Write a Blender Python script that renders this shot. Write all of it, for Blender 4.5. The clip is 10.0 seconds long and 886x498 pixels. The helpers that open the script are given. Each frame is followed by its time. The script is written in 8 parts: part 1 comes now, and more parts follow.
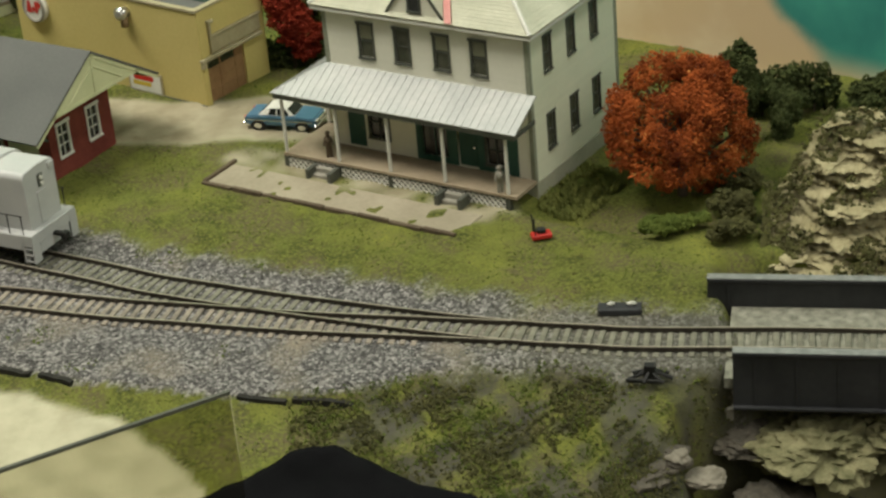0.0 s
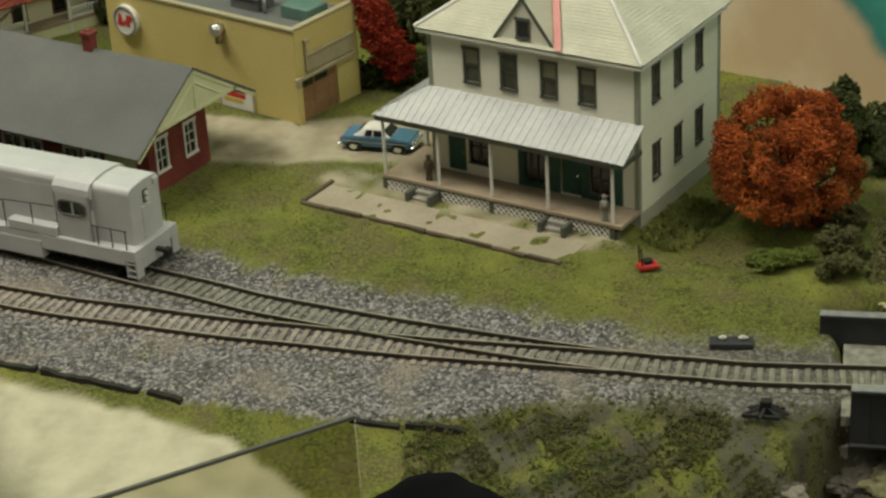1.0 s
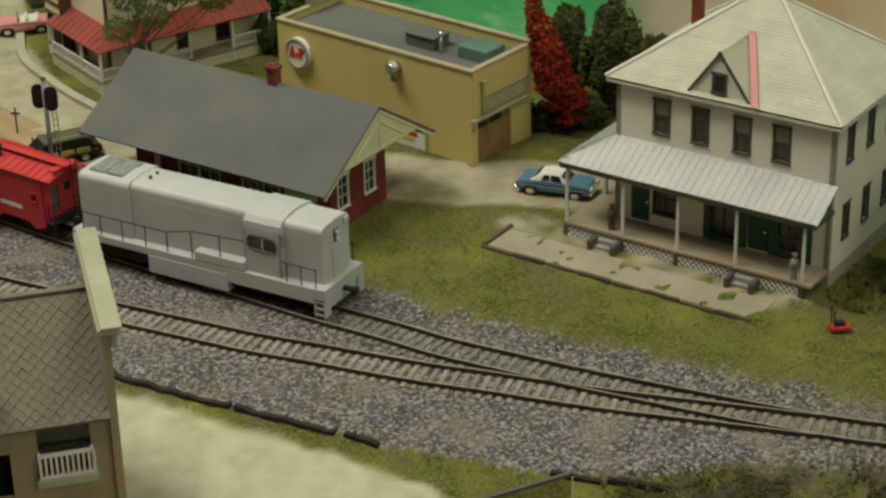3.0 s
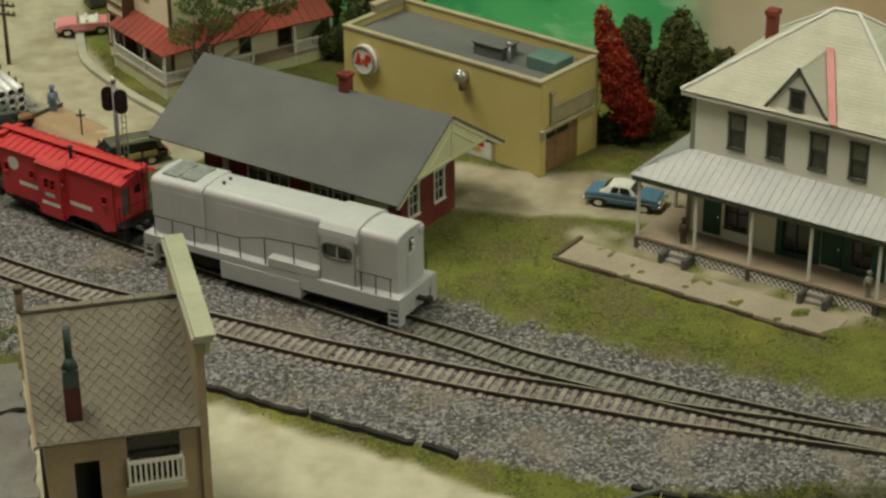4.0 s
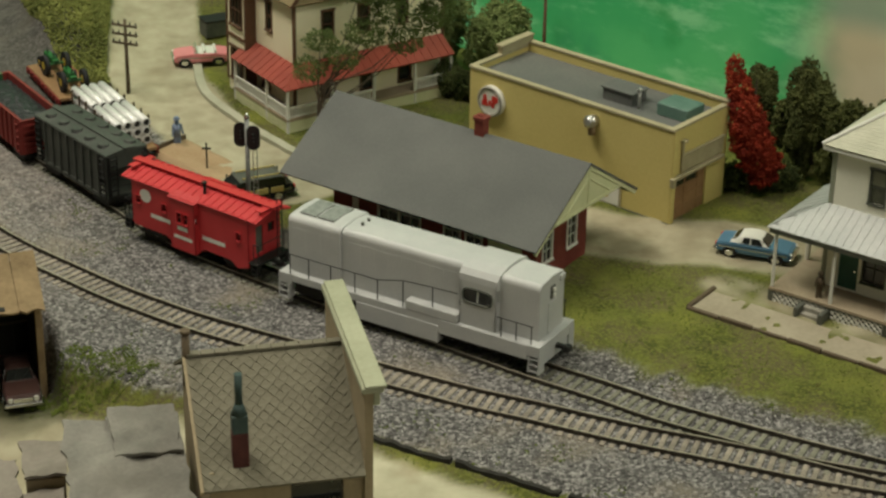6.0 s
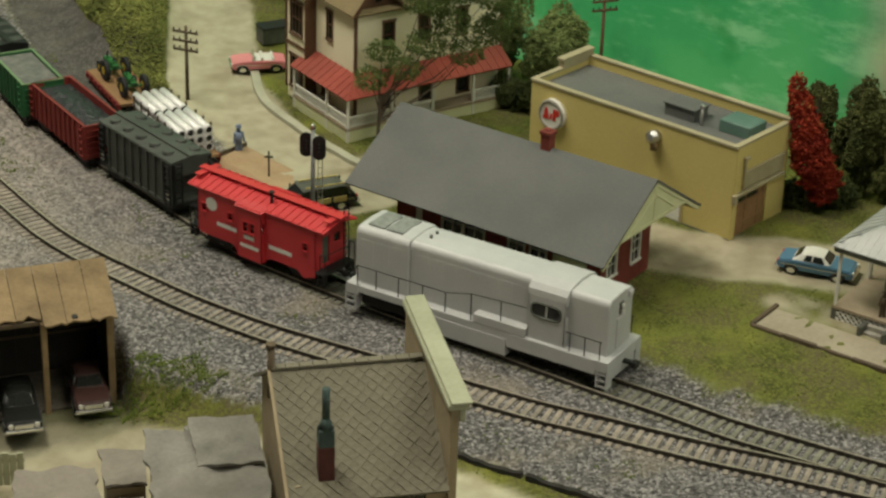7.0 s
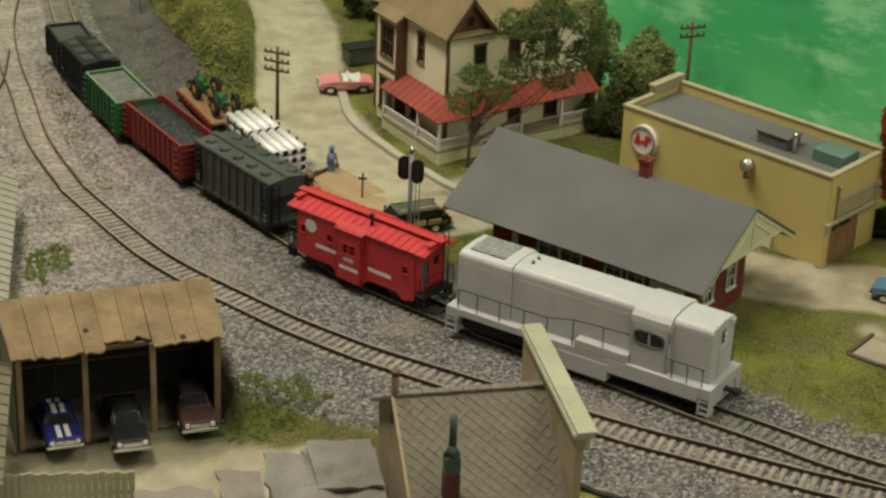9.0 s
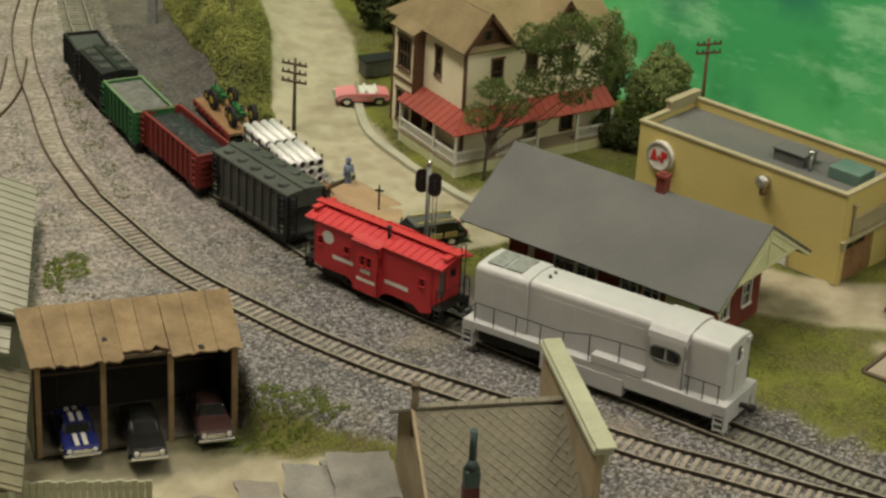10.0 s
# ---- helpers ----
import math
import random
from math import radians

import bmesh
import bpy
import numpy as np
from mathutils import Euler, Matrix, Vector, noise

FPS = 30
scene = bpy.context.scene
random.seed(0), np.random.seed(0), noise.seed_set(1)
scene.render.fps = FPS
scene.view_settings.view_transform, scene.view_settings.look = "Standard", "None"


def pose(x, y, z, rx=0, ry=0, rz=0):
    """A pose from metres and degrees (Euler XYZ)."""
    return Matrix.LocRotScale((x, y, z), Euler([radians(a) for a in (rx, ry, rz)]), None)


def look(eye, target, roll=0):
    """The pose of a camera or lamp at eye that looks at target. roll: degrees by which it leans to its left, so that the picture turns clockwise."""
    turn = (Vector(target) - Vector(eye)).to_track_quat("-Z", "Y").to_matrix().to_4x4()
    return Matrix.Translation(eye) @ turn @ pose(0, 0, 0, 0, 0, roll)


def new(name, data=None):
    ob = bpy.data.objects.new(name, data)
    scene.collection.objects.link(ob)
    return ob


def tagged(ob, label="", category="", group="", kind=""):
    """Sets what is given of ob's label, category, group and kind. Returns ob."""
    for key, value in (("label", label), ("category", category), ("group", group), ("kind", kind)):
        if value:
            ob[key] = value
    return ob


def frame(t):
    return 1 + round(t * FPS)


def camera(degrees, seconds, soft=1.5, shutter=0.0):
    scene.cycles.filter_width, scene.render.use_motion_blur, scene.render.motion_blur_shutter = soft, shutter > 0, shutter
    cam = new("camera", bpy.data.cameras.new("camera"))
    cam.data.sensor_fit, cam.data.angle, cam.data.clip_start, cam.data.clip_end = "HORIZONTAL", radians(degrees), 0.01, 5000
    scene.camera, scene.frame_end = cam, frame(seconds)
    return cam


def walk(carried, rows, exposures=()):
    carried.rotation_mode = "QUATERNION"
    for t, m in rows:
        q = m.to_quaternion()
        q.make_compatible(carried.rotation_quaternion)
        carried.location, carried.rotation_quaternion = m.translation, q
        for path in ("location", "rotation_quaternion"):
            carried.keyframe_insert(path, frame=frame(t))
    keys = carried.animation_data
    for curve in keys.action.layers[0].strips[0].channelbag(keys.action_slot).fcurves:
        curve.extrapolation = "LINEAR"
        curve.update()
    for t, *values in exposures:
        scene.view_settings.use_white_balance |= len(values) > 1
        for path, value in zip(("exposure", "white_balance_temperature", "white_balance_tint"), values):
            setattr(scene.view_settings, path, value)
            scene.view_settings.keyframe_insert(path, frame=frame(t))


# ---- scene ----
cam = camera(24.0, 10.0, soft=2.6)
PATH = [
    (0, 0.12658, -0.76110, 0.42420, 62.585, 4.586, -2.375),
    (0.5, 0.10059, -0.75761, 0.42480, 62.976, 3.589, -1.808),
    (1, 0.07778, -0.75574, 0.43021, 63.091, 2.991, -1.752),
    (1.5, 0.05535, -0.75222, 0.43434, 63.314, 2.563, -1.252),
    (2, 0.03467, -0.75101, 0.43962, 63.524, 1.772, -0.688),
    (2.5, 0.02214, -0.74929, 0.44388, 63.574, 1.560, -0.113),
    (4, -0.02395, -0.74571, 0.44931, 63.628, 0.282, 0.686),
    (4.5, -0.04024, -0.74689, 0.45574, 63.830, -0.105, 1.160),
    (5, -0.04955, -0.74455, 0.45355, 63.943, -0.251, 1.437),
    (5.5, -0.05805, -0.73832, 0.45387, 63.876, -0.335, 1.589),
    (6, -0.07634, -0.74027, 0.46017, 64.106, -0.917, 2.037),
    (7.5, -0.11976, -0.74731, 0.47222, 63.991, -1.956, 2.918),
    (8, -0.13506, -0.75166, 0.47635, 64.167, -2.215, 3.369),
    (8.5, -0.14159, -0.75320, 0.47813, 64.241, -2.289, 3.461),
    (9, -0.14382, -0.75197, 0.47938, 64.215, -2.203, 3.473),
    (9.5, -0.14816, -0.75347, 0.48277, 64.410, -2.472, 3.698),
    (10, -0.15095, -0.75505, 0.48224, 64.464, -2.807, 3.839),
]
walk(cam, [(t, pose(x, y, z, rx, ry, rz)) for t, x, y, z, rx, ry, rz in PATH], [(0.0, 0.03, 6250, 11), (1.0, -0.22, 6350, 11), (2.0, -0.40, 6500, 11), (4.0, -0.44, 6500, 10), (6.0, -0.38, 6500, 10), (8.0, -0.28, 6550, 13), (10.0, -0.22, 6700, 16)])

# ---- world and light ----
world = bpy.data.worlds.new("room_air")
world.use_nodes = True
scene.world = world
world.node_tree.nodes["Background"].inputs[0].default_value = (1.0, 0.96, 0.86, 1)
world.node_tree.nodes["Background"].inputs[1].default_value = 0.035


def unseen_lamp(x, y, z, sx, sy, watts, aim):
    data = bpy.data.lights.new("unseen_area_lamp", "AREA")
    data.shape, data.size, data.size_y, data.energy = "RECTANGLE", sx, sy, watts
    data.color = (1.0, 0.955, 0.79)
    ob = new("unseen_area_lamp", data)
    ob.matrix_basis = look((x, y, z), aim)


# two overhead lamps assumed outside the view, placed to suit the brightness
unseen_lamp(-0.66, 0.20, 1.45, 1.2, 0.25, 30.0, (-0.62, 0.22, 0))
unseen_lamp(0.75, -0.05, 1.45, 1.2, 0.25, 14.0, (0.42, 0.10, 0))
# weak fill lamp added low behind the camera, with no known source
unseen_lamp(0.95, -1.15, 1.05, 1.2, 0.8, 8.0, (0.15, 0.10, 0))

# ---- materials ----
MM = 0.001


def nodes_of(name):
    m = bpy.data.materials.new(name)
    m.use_nodes = True
    nt = m.node_tree
    return m, nt, nt.nodes["Principled BSDF"], nt.nodes.new, nt.links.new


def surface(name, c1, c2, rough=0.7, coarse=60.0, fine=600.0, bump=0.15, metal=0.0, vary=0.0, wave=None, spec=0.4, amount=0.5, dirt=None):
    """Two-scale noise colour, fine bump, a variation per piece, and an optional ribbed relief wave=(axis, per metre, depth)."""
    m, nt, bsdf, node, link = nodes_of(name)
    co = node("ShaderNodeTexCoord")
    n1, n2 = node("ShaderNodeTexNoise"), node("ShaderNodeTexNoise")
    n1.inputs["Scale"].default_value, n2.inputs["Scale"].default_value = coarse, fine
    n1.inputs["Detail"].default_value, n2.inputs["Detail"].default_value = 4, 3
    for n in (n1, n2):
        link(co.outputs["Object"], n.inputs["Vector"])
    add = node("ShaderNodeMath")
    add.operation = "MULTIPLY_ADD"
    link(n2.outputs["Fac"], add.inputs[0])
    add.inputs[1].default_value = 0.45
    link(n1.outputs["Fac"], add.inputs[2])
    ramp = node("ShaderNodeMapRange")
    ramp.inputs[1].default_value, ramp.inputs[2].default_value = 0.72 - amount * 0.45, 0.72 + amount * 0.45
    link(add.outputs[0], ramp.inputs[0])
    mix = node("ShaderNodeMix")
    mix.data_type = "RGBA"
    link(ramp.outputs[0], mix.inputs[0])
    mix.inputs[6].default_value, mix.inputs[7].default_value = (*c1, 1), (*c2, 1)
    colour = mix.outputs[2]
    if dirt:
        n3, r3, mx = node("ShaderNodeTexNoise"), node("ShaderNodeMapRange"), node("ShaderNodeMix")
        n3.inputs["Scale"].default_value, n3.inputs["Detail"].default_value = coarse * 0.37, 6
        link(co.outputs["Object"], n3.inputs["Vector"])
        r3.inputs[1].default_value, r3.inputs[2].default_value, r3.inputs[4].default_value = 0.52, 0.74, 0.75
        link(n3.outputs["Fac"], r3.inputs[0])
        mx.data_type = "RGBA"
        link(r3.outputs[0], mx.inputs[0])
        link(colour, mx.inputs[6])
        mx.inputs[7].default_value = (*dirt, 1)
        colour = mx.outputs[2]
    if vary:
        info, hsv = node("ShaderNodeObjectInfo"), node("ShaderNodeHueSaturation")
        geo, s = node("ShaderNodeNewGeometry"), node("ShaderNodeMath")
        s.operation = "ADD"
        link(info.outputs["Random"], s.inputs[0])
        link(geo.outputs["Random Per Island"], s.inputs[1])
        r = node("ShaderNodeMapRange")
        r.inputs[2].default_value = 2.0
        r.inputs[3].default_value, r.inputs[4].default_value = 1 - vary, 1 + vary
        link(s.outputs[0], r.inputs[0])
        link(r.outputs[0], hsv.inputs["Value"])
        link(colour, hsv.inputs["Color"])
        colour = hsv.outputs[0]
    link(colour, bsdf.inputs["Base Color"])
    bsdf.inputs["Roughness"].default_value = rough
    bsdf.inputs["Metallic"].default_value = metal
    bsdf.inputs["Specular IOR Level"].default_value = spec
    b = node("ShaderNodeBump")
    b.inputs["Strength"].default_value, b.inputs["Distance"].default_value = bump, 0.0008
    link(add.outputs[0], b.inputs["Height"])
    last = b
    if wave:
        axis, per, depth = wave
        w, wb = node("ShaderNodeTexWave"), node("ShaderNodeBump")
        w.wave_type, w.bands_direction, w.wave_profile = "BANDS", axis, "SAW"
        w.inputs["Scale"].default_value = per / 20 * math.pi * 2 / math.pi
        w.inputs["Distortion"].default_value = 0.0
        link(co.outputs["Object"], w.inputs["Vector"])
        wb.inputs["Strength"].default_value, wb.inputs["Distance"].default_value = depth, 0.0006
        link(w.outputs["Fac"], wb.inputs["Height"])
        link(b.outputs[0], wb.inputs["Normal"])
        last = wb
    link(last.outputs[0], bsdf.inputs["Normal"])
    return m


def leafy(name, dark, light, extra=None, soft_part=0.6, soft_at=110):
    """Foam foliage: colour varies clump by clump."""
    m, nt, bsdf, node, link = nodes_of(name)
    geo, mix = node("ShaderNodeNewGeometry"), node("ShaderNodeValToRGB")
    mix.color_ramp.elements[0].color, mix.color_ramp.elements[1].color = (*dark, 1), (*light, 1)
    if extra:
        e = mix.color_ramp.elements.new(0.9)
        e.color = (*light, 1)
        mix.color_ramp.elements[2].color = (*extra, 1)
    co, n, f, r = node("ShaderNodeTexCoord"), node("ShaderNodeTexNoise"), node("ShaderNodeMath"), node("ShaderNodeMapRange")
    n.inputs["Scale"].default_value, n.inputs["Detail"].default_value = soft_at, 3
    link(co.outputs["Object"], n.inputs["Vector"])
    r.inputs[1].default_value, r.inputs[2].default_value, r.inputs[4].default_value = 0.33, 0.67, soft_part
    link(n.outputs["Fac"], r.inputs[0])
    f.operation = "MULTIPLY_ADD"
    link(geo.outputs["Random Per Island"], f.inputs[0])
    f.inputs[1].default_value = 1 - soft_part
    link(r.outputs[0], f.inputs[2])
    link(f.outputs[0], mix.inputs[0])
    link(mix.outputs[0], bsdf.inputs["Base Color"])
    bsdf.inputs["Roughness"].default_value = 0.95
    bsdf.inputs["Specular IOR Level"].default_value = 0.1
    return m


M = dict(
    orange_red=surface("caboose_paint", (0.46, 0.030, 0.034), (0.53, 0.042, 0.046), 0.45, 40, 500, 0.05, spec=0.4),
    loco=surface("grey_primer", (0.43, 0.435, 0.43), (0.50, 0.50, 0.485), 0.45, 70, 700, 0.05, spec=0.4),
    grille=surface("grille_grey", (0.16, 0.17, 0.16), (0.28, 0.29, 0.27), 0.5, 300, 900, 0.3),
    black=surface("black_plastic", (0.008, 0.008, 0.008), (0.02, 0.02, 0.018), 0.6, 80, 600, 0.2),
    glass=surface("dark_glass", (0.012, 0.014, 0.013), (0.02, 0.022, 0.02), 0.12, 30, 200, 0.0, spec=0.6),
    white=surface("white_paint", (0.62, 0.61, 0.55), (0.72, 0.71, 0.64), 0.6, 80, 600, 0.08),
    siding=surface("cream_clapboard", (0.73, 0.715, 0.59), (0.80, 0.78, 0.66), 0.75, 30, 500, 0.1, vary=0.02, dirt=(0.66, 0.64, 0.51)),
    cornertrim=surface("grey_green_trim", (0.22, 0.235, 0.17), (0.30, 0.31, 0.23), 0.7, 80, 600, 0.1),
    # pane colour lightened to stand in for reflections
    dimglass=surface("lightened_window_glass", (0.055, 0.06, 0.042), (0.11, 0.112, 0.08), 0.2, 140, 500, 0.0, spec=0.6),
    # side wall albedo raised to carry part of the light from the east
    sidegreen=surface("lightened_green_siding", (0.68, 0.69, 0.52), (0.75, 0.75, 0.58), 0.75, 30, 500, 0.1, vary=0.04),
    shingle=surface("pale_shingle", (0.45, 0.45, 0.34), (0.58, 0.57, 0.45), 0.85, 60, 700, 0.3, vary=0.07),
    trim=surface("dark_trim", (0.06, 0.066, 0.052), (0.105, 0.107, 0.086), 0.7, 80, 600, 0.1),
    metalroof=surface("galvanised_roof", (0.36, 0.375, 0.365), (0.50, 0.505, 0.485), 0.5, 40, 400, 0.1, metal=0.1, dirt=(0.30, 0.30, 0.28)),
    deck=surface("porch_boards", (0.27, 0.21, 0.14), (0.37, 0.30, 0.21), 0.8, 60, 500, 0.2, wave=("X", 300, 0.6)),
    green_door=surface("green_paint", (0.02, 0.07, 0.05), (0.035, 0.10, 0.07), 0.6, 60, 500, 0.1),
    brick=surface("red_brick", (0.14, 0.028, 0.02), (0.22, 0.05, 0.035), 0.85, 80, 700, 0.3, wave=("Z", 1000, 0.5)),
    slate=surface("grey_roofing", (0.096, 0.099, 0.094), (0.134, 0.136, 0.127), 0.85, 25, 800, 0.15, dirt=(0.085, 0.08, 0.075)),
    gable=surface("pale_yellow_board", (0.55, 0.56, 0.33), (0.64, 0.64, 0.40), 0.75, 60, 500, 0.1),
    yellow=surface("yellow_stucco", (0.50, 0.41, 0.14), (0.59, 0.49, 0.185), 0.8, 18, 500, 0.15, dirt=(0.42, 0.31, 0.10)),
    coping=surface("weathered_coping", (0.31, 0.27, 0.16), (0.42, 0.37, 0.235), 0.8, 60, 600, 0.2),
    tar=surface("tar_roof", (0.10, 0.105, 0.10), (0.15, 0.15, 0.135), 0.85, 20, 600, 0.15),
    teal=surface("teal_metal", (0.075, 0.15, 0.12), (0.12, 0.20, 0.165), 0.6, 60, 500, 0.1),
    rustdoor=surface("rust_brown_door", (0.19, 0.105, 0.045), (0.29, 0.17, 0.08), 0.75, 60, 500, 0.2, wave=("X", 350, 0.4)),
    stone=surface("foundation_stone", (0.22, 0.21, 0.17), (0.34, 0.32, 0.27), 0.9, 150, 800, 0.5),
    pipe=surface("polished_pipe", (0.68, 0.67, 0.65), (0.80, 0.79, 0.76), 0.3, 60, 500, 0.05, metal=0.05, spec=0.6),
    palestone=surface("pale_foundation", (0.33, 0.33, 0.24), (0.43, 0.42, 0.32), 0.9, 50, 600, 0.3),
    deckgravel=surface("pale_deck_gravel", (0.13, 0.13, 0.10), (0.33, 0.325, 0.26), 0.95, 260, 1500, 0.9, dirt=(0.17, 0.165, 0.12)),
    blindcloth=surface("olive_grey_blind", (0.22, 0.22, 0.15), (0.29, 0.285, 0.20), 0.85, 80, 600, 0.1),
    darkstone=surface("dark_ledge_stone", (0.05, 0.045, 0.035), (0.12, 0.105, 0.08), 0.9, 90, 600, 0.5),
    sand=surface("orange_tan_earth", (0.30, 0.20, 0.11), (0.39, 0.28, 0.165), 0.95, 60, 500, 0.3, dirt=(0.30, 0.20, 0.11)),
    sootbrick=surface("sooty_brick", (0.055, 0.018, 0.015), (0.11, 0.035, 0.028), 0.9, 120, 700, 0.3),
    velvet=surface("black_cloth_weave", (0.002, 0.002, 0.0025), (0.005, 0.005, 0.006), 0.95, 60, 900, 0.3, spec=0.1),
    # near-black: true for the edge timbers, painted shade in the shed and underframe
    blackshade=surface("black_boards_and_shade", (0.012, 0.011, 0.009), (0.028, 0.026, 0.02), 0.9, 60, 500, 0.3),
    silver=surface("bare_steel", (0.55, 0.54, 0.52), (0.70, 0.69, 0.66), 0.3, 60, 500, 0.05, metal=0.9),
    red=surface("sign_red", (0.45, 0.02, 0.015), (0.52, 0.03, 0.02), 0.5, 60, 500, 0.03),
    redroof=surface("red_tin_roof", (0.27, 0.05, 0.032), (0.35, 0.075, 0.048), 0.7, 50, 500, 0.15, dirt=(0.20, 0.05, 0.035)),
    brownroof=surface("brown_shingle", (0.185, 0.14, 0.07), (0.27, 0.21, 0.11), 0.9, 50, 600, 0.3, wave=("Z", 600, 0.5)),
    cream=surface("cream_wall", (0.80, 0.74, 0.52), (0.86, 0.80, 0.59), 0.75, 40, 500, 0.06),
    brown=surface("brown_trim", (0.09, 0.045, 0.022), (0.14, 0.075, 0.04), 0.7, 60, 500, 0.1),
    rail=surface("rusty_rail", (0.03, 0.026, 0.02), (0.058, 0.049, 0.037), 0.7, 90, 500, 0.15, spec=0.2),
    tanrail=surface("sun_bleached_rail", (0.07, 0.05, 0.036), (0.13, 0.092, 0.064), 0.75, 90, 500, 0.15, spec=0.2),
    railtop=surface("worn_rail_head", (0.31, 0.275, 0.215), (0.46, 0.41, 0.325), 0.4, 90, 500, 0.1, metal=0.35),
    paletie=surface("sun_bleached_tie", (0.155, 0.137, 0.107), (0.28, 0.245, 0.195), 0.9, 150, 900, 0.4, vary=0.4),
    tie=surface("weathered_tie", (0.115, 0.112, 0.084), (0.205, 0.2, 0.15), 0.9, 150, 900, 0.4, vary=0.3),
    girder=surface("dark_girder", (0.024, 0.025, 0.028), (0.042, 0.043, 0.046), 0.55, 40, 400, 0.1),
    hopper=surface("dark_grey_hopper", (0.042, 0.046, 0.04), (0.07, 0.074, 0.064), 0.6, 60, 500, 0.12),
    oxide=surface("oxide_red_car", (0.16, 0.02, 0.016), (0.22, 0.03, 0.024), 0.6, 60, 500, 0.1),
    cargreen=surface("green_car", (0.015, 0.085, 0.028), (0.024, 0.12, 0.042), 0.55, 60, 500, 0.1),
    load=surface("grey_load", (0.09, 0.095, 0.085), (0.17, 0.17, 0.15), 0.9, 200, 900, 0.5),
    coal=surface("coal_load", (0.008, 0.009, 0.01), (0.03, 0.032, 0.034), 0.5, 300, 900, 0.6),
    rustyplank=surface("weathered_plank", (0.155, 0.105, 0.052), (0.27, 0.19, 0.10), 0.85, 70, 600, 0.45, vary=0.2, dirt=(0.13, 0.09, 0.045)),
    mossroof=surface("mossy_shingle", (0.115, 0.105, 0.07), (0.175, 0.16, 0.115), 0.9, 40, 700, 0.3, vary=0.12, dirt=(0.075, 0.075, 0.05)),
    mintcap=surface("pale_green_plank", (0.29, 0.30, 0.20), (0.38, 0.385, 0.27), 0.75, 40, 500, 0.15, dirt=(0.30, 0.31, 0.19)),
    # tan lowered so the front barn roof looks shaded
    dulltan=surface("shade_toned_tan_plank", (0.12, 0.11, 0.068), (0.185, 0.17, 0.107), 0.85, 60, 600, 0.2, dirt=(0.10, 0.09, 0.06)),
    # top rim of the green gondola is paler than its sides
    palerim=surface("pale_green_rim", (0.10, 0.19, 0.085), (0.16, 0.25, 0.12), 0.6, 60, 500, 0.1),
    tanwall=surface("tan_plank_wall", (0.25, 0.20, 0.12), (0.36, 0.29, 0.18), 0.85, 60, 600, 0.2, dirt=(0.20, 0.155, 0.10)),
    greyroof=surface("grey_felt_roof", (0.15, 0.145, 0.125), (0.25, 0.238, 0.205), 0.9, 60, 600, 0.6, dirt=(0.115, 0.105, 0.085)),
    pinkfelt=surface("pinkish_felt", (0.18, 0.16, 0.13), (0.26, 0.23, 0.195), 0.9, 45, 500, 0.3, dirt=(0.17, 0.14, 0.12)),
    tinroof=surface("pale_tin_roof", (0.24, 0.23, 0.185), (0.32, 0.305, 0.25), 0.7, 40, 500, 0.15, dirt=(0.26, 0.26, 0.19)),
    chimneyred=surface("chimney_red", (0.15, 0.03, 0.02), (0.22, 0.05, 0.035), 0.85, 90, 700, 0.3),
    chimneyteal=surface("sooty_teal", (0.03, 0.055, 0.05), (0.06, 0.085, 0.075), 0.8, 90, 700, 0.2),
    wood=surface("dark_post_wood", (0.07, 0.05, 0.03), (0.12, 0.09, 0.055), 0.85, 80, 600, 0.2),
    palewood=surface("pale_board", (0.40, 0.33, 0.22), (0.52, 0.44, 0.30), 0.85, 60, 600, 0.2),
    pinkred=surface("faded_red_flashing", (0.55, 0.22, 0.20), (0.62, 0.30, 0.27), 0.7, 60, 500, 0.1),
    blue=surface("blue_car_paint", (0.075, 0.17, 0.26), (0.10, 0.21, 0.31), 0.3, 60, 500, 0.02, spec=0.5),
    pink=surface("pink_car_paint", (0.72, 0.24, 0.26), (0.78, 0.28, 0.30), 0.3, 60, 500, 0.02, spec=0.5),
    navy=surface("deep_blue_car_paint", (0.016, 0.02, 0.12), (0.022, 0.03, 0.16), 0.25, 60, 500, 0.02, spec=0.5),
    maroon=surface("maroon_car_paint", (0.05, 0.026, 0.022), (0.075, 0.036, 0.031), 0.3, 60, 500, 0.02, spec=0.5),
    ebony=surface("black_car_paint", (0.01, 0.012, 0.01), (0.018, 0.018, 0.016), 0.25, 60, 500, 0.02, spec=0.5),
    chrome=surface("chrome", (0.6, 0.6, 0.58), (0.7, 0.7, 0.68), 0.2, 60, 500, 0.02, metal=0.9),
    tyre=surface("tyre_rubber", (0.012, 0.012, 0.012), (0.02, 0.02, 0.02), 0.8, 60, 500, 0.1),
    tractor=surface("tractor_green", (0.015, 0.09, 0.02), (0.02, 0.12, 0.03), 0.5, 60, 500, 0.05),
    yellowrim=surface("rim_yellow", (0.5, 0.36, 0.03), (0.58, 0.42, 0.05), 0.5, 60, 500, 0.05),
    figure=surface("figure_paint", (0.12, 0.16, 0.24), (0.20, 0.24, 0.32), 0.8, 500, 900, 0.1),
    bark=surface("bark", (0.06, 0.045, 0.03), (0.11, 0.085, 0.06), 0.95, 200, 900, 0.5),
    leaf_orange=leafy("orange_foliage", (0.085, 0.015, 0.007), (0.52, 0.135, 0.032), (0.66, 0.34, 0.10), 0.72, 80),
    leaf_red=leafy("red_foliage", (0.085, 0.010, 0.008), (0.37, 0.05, 0.025), (0.45, 0.19, 0.06), 0.7, 90),
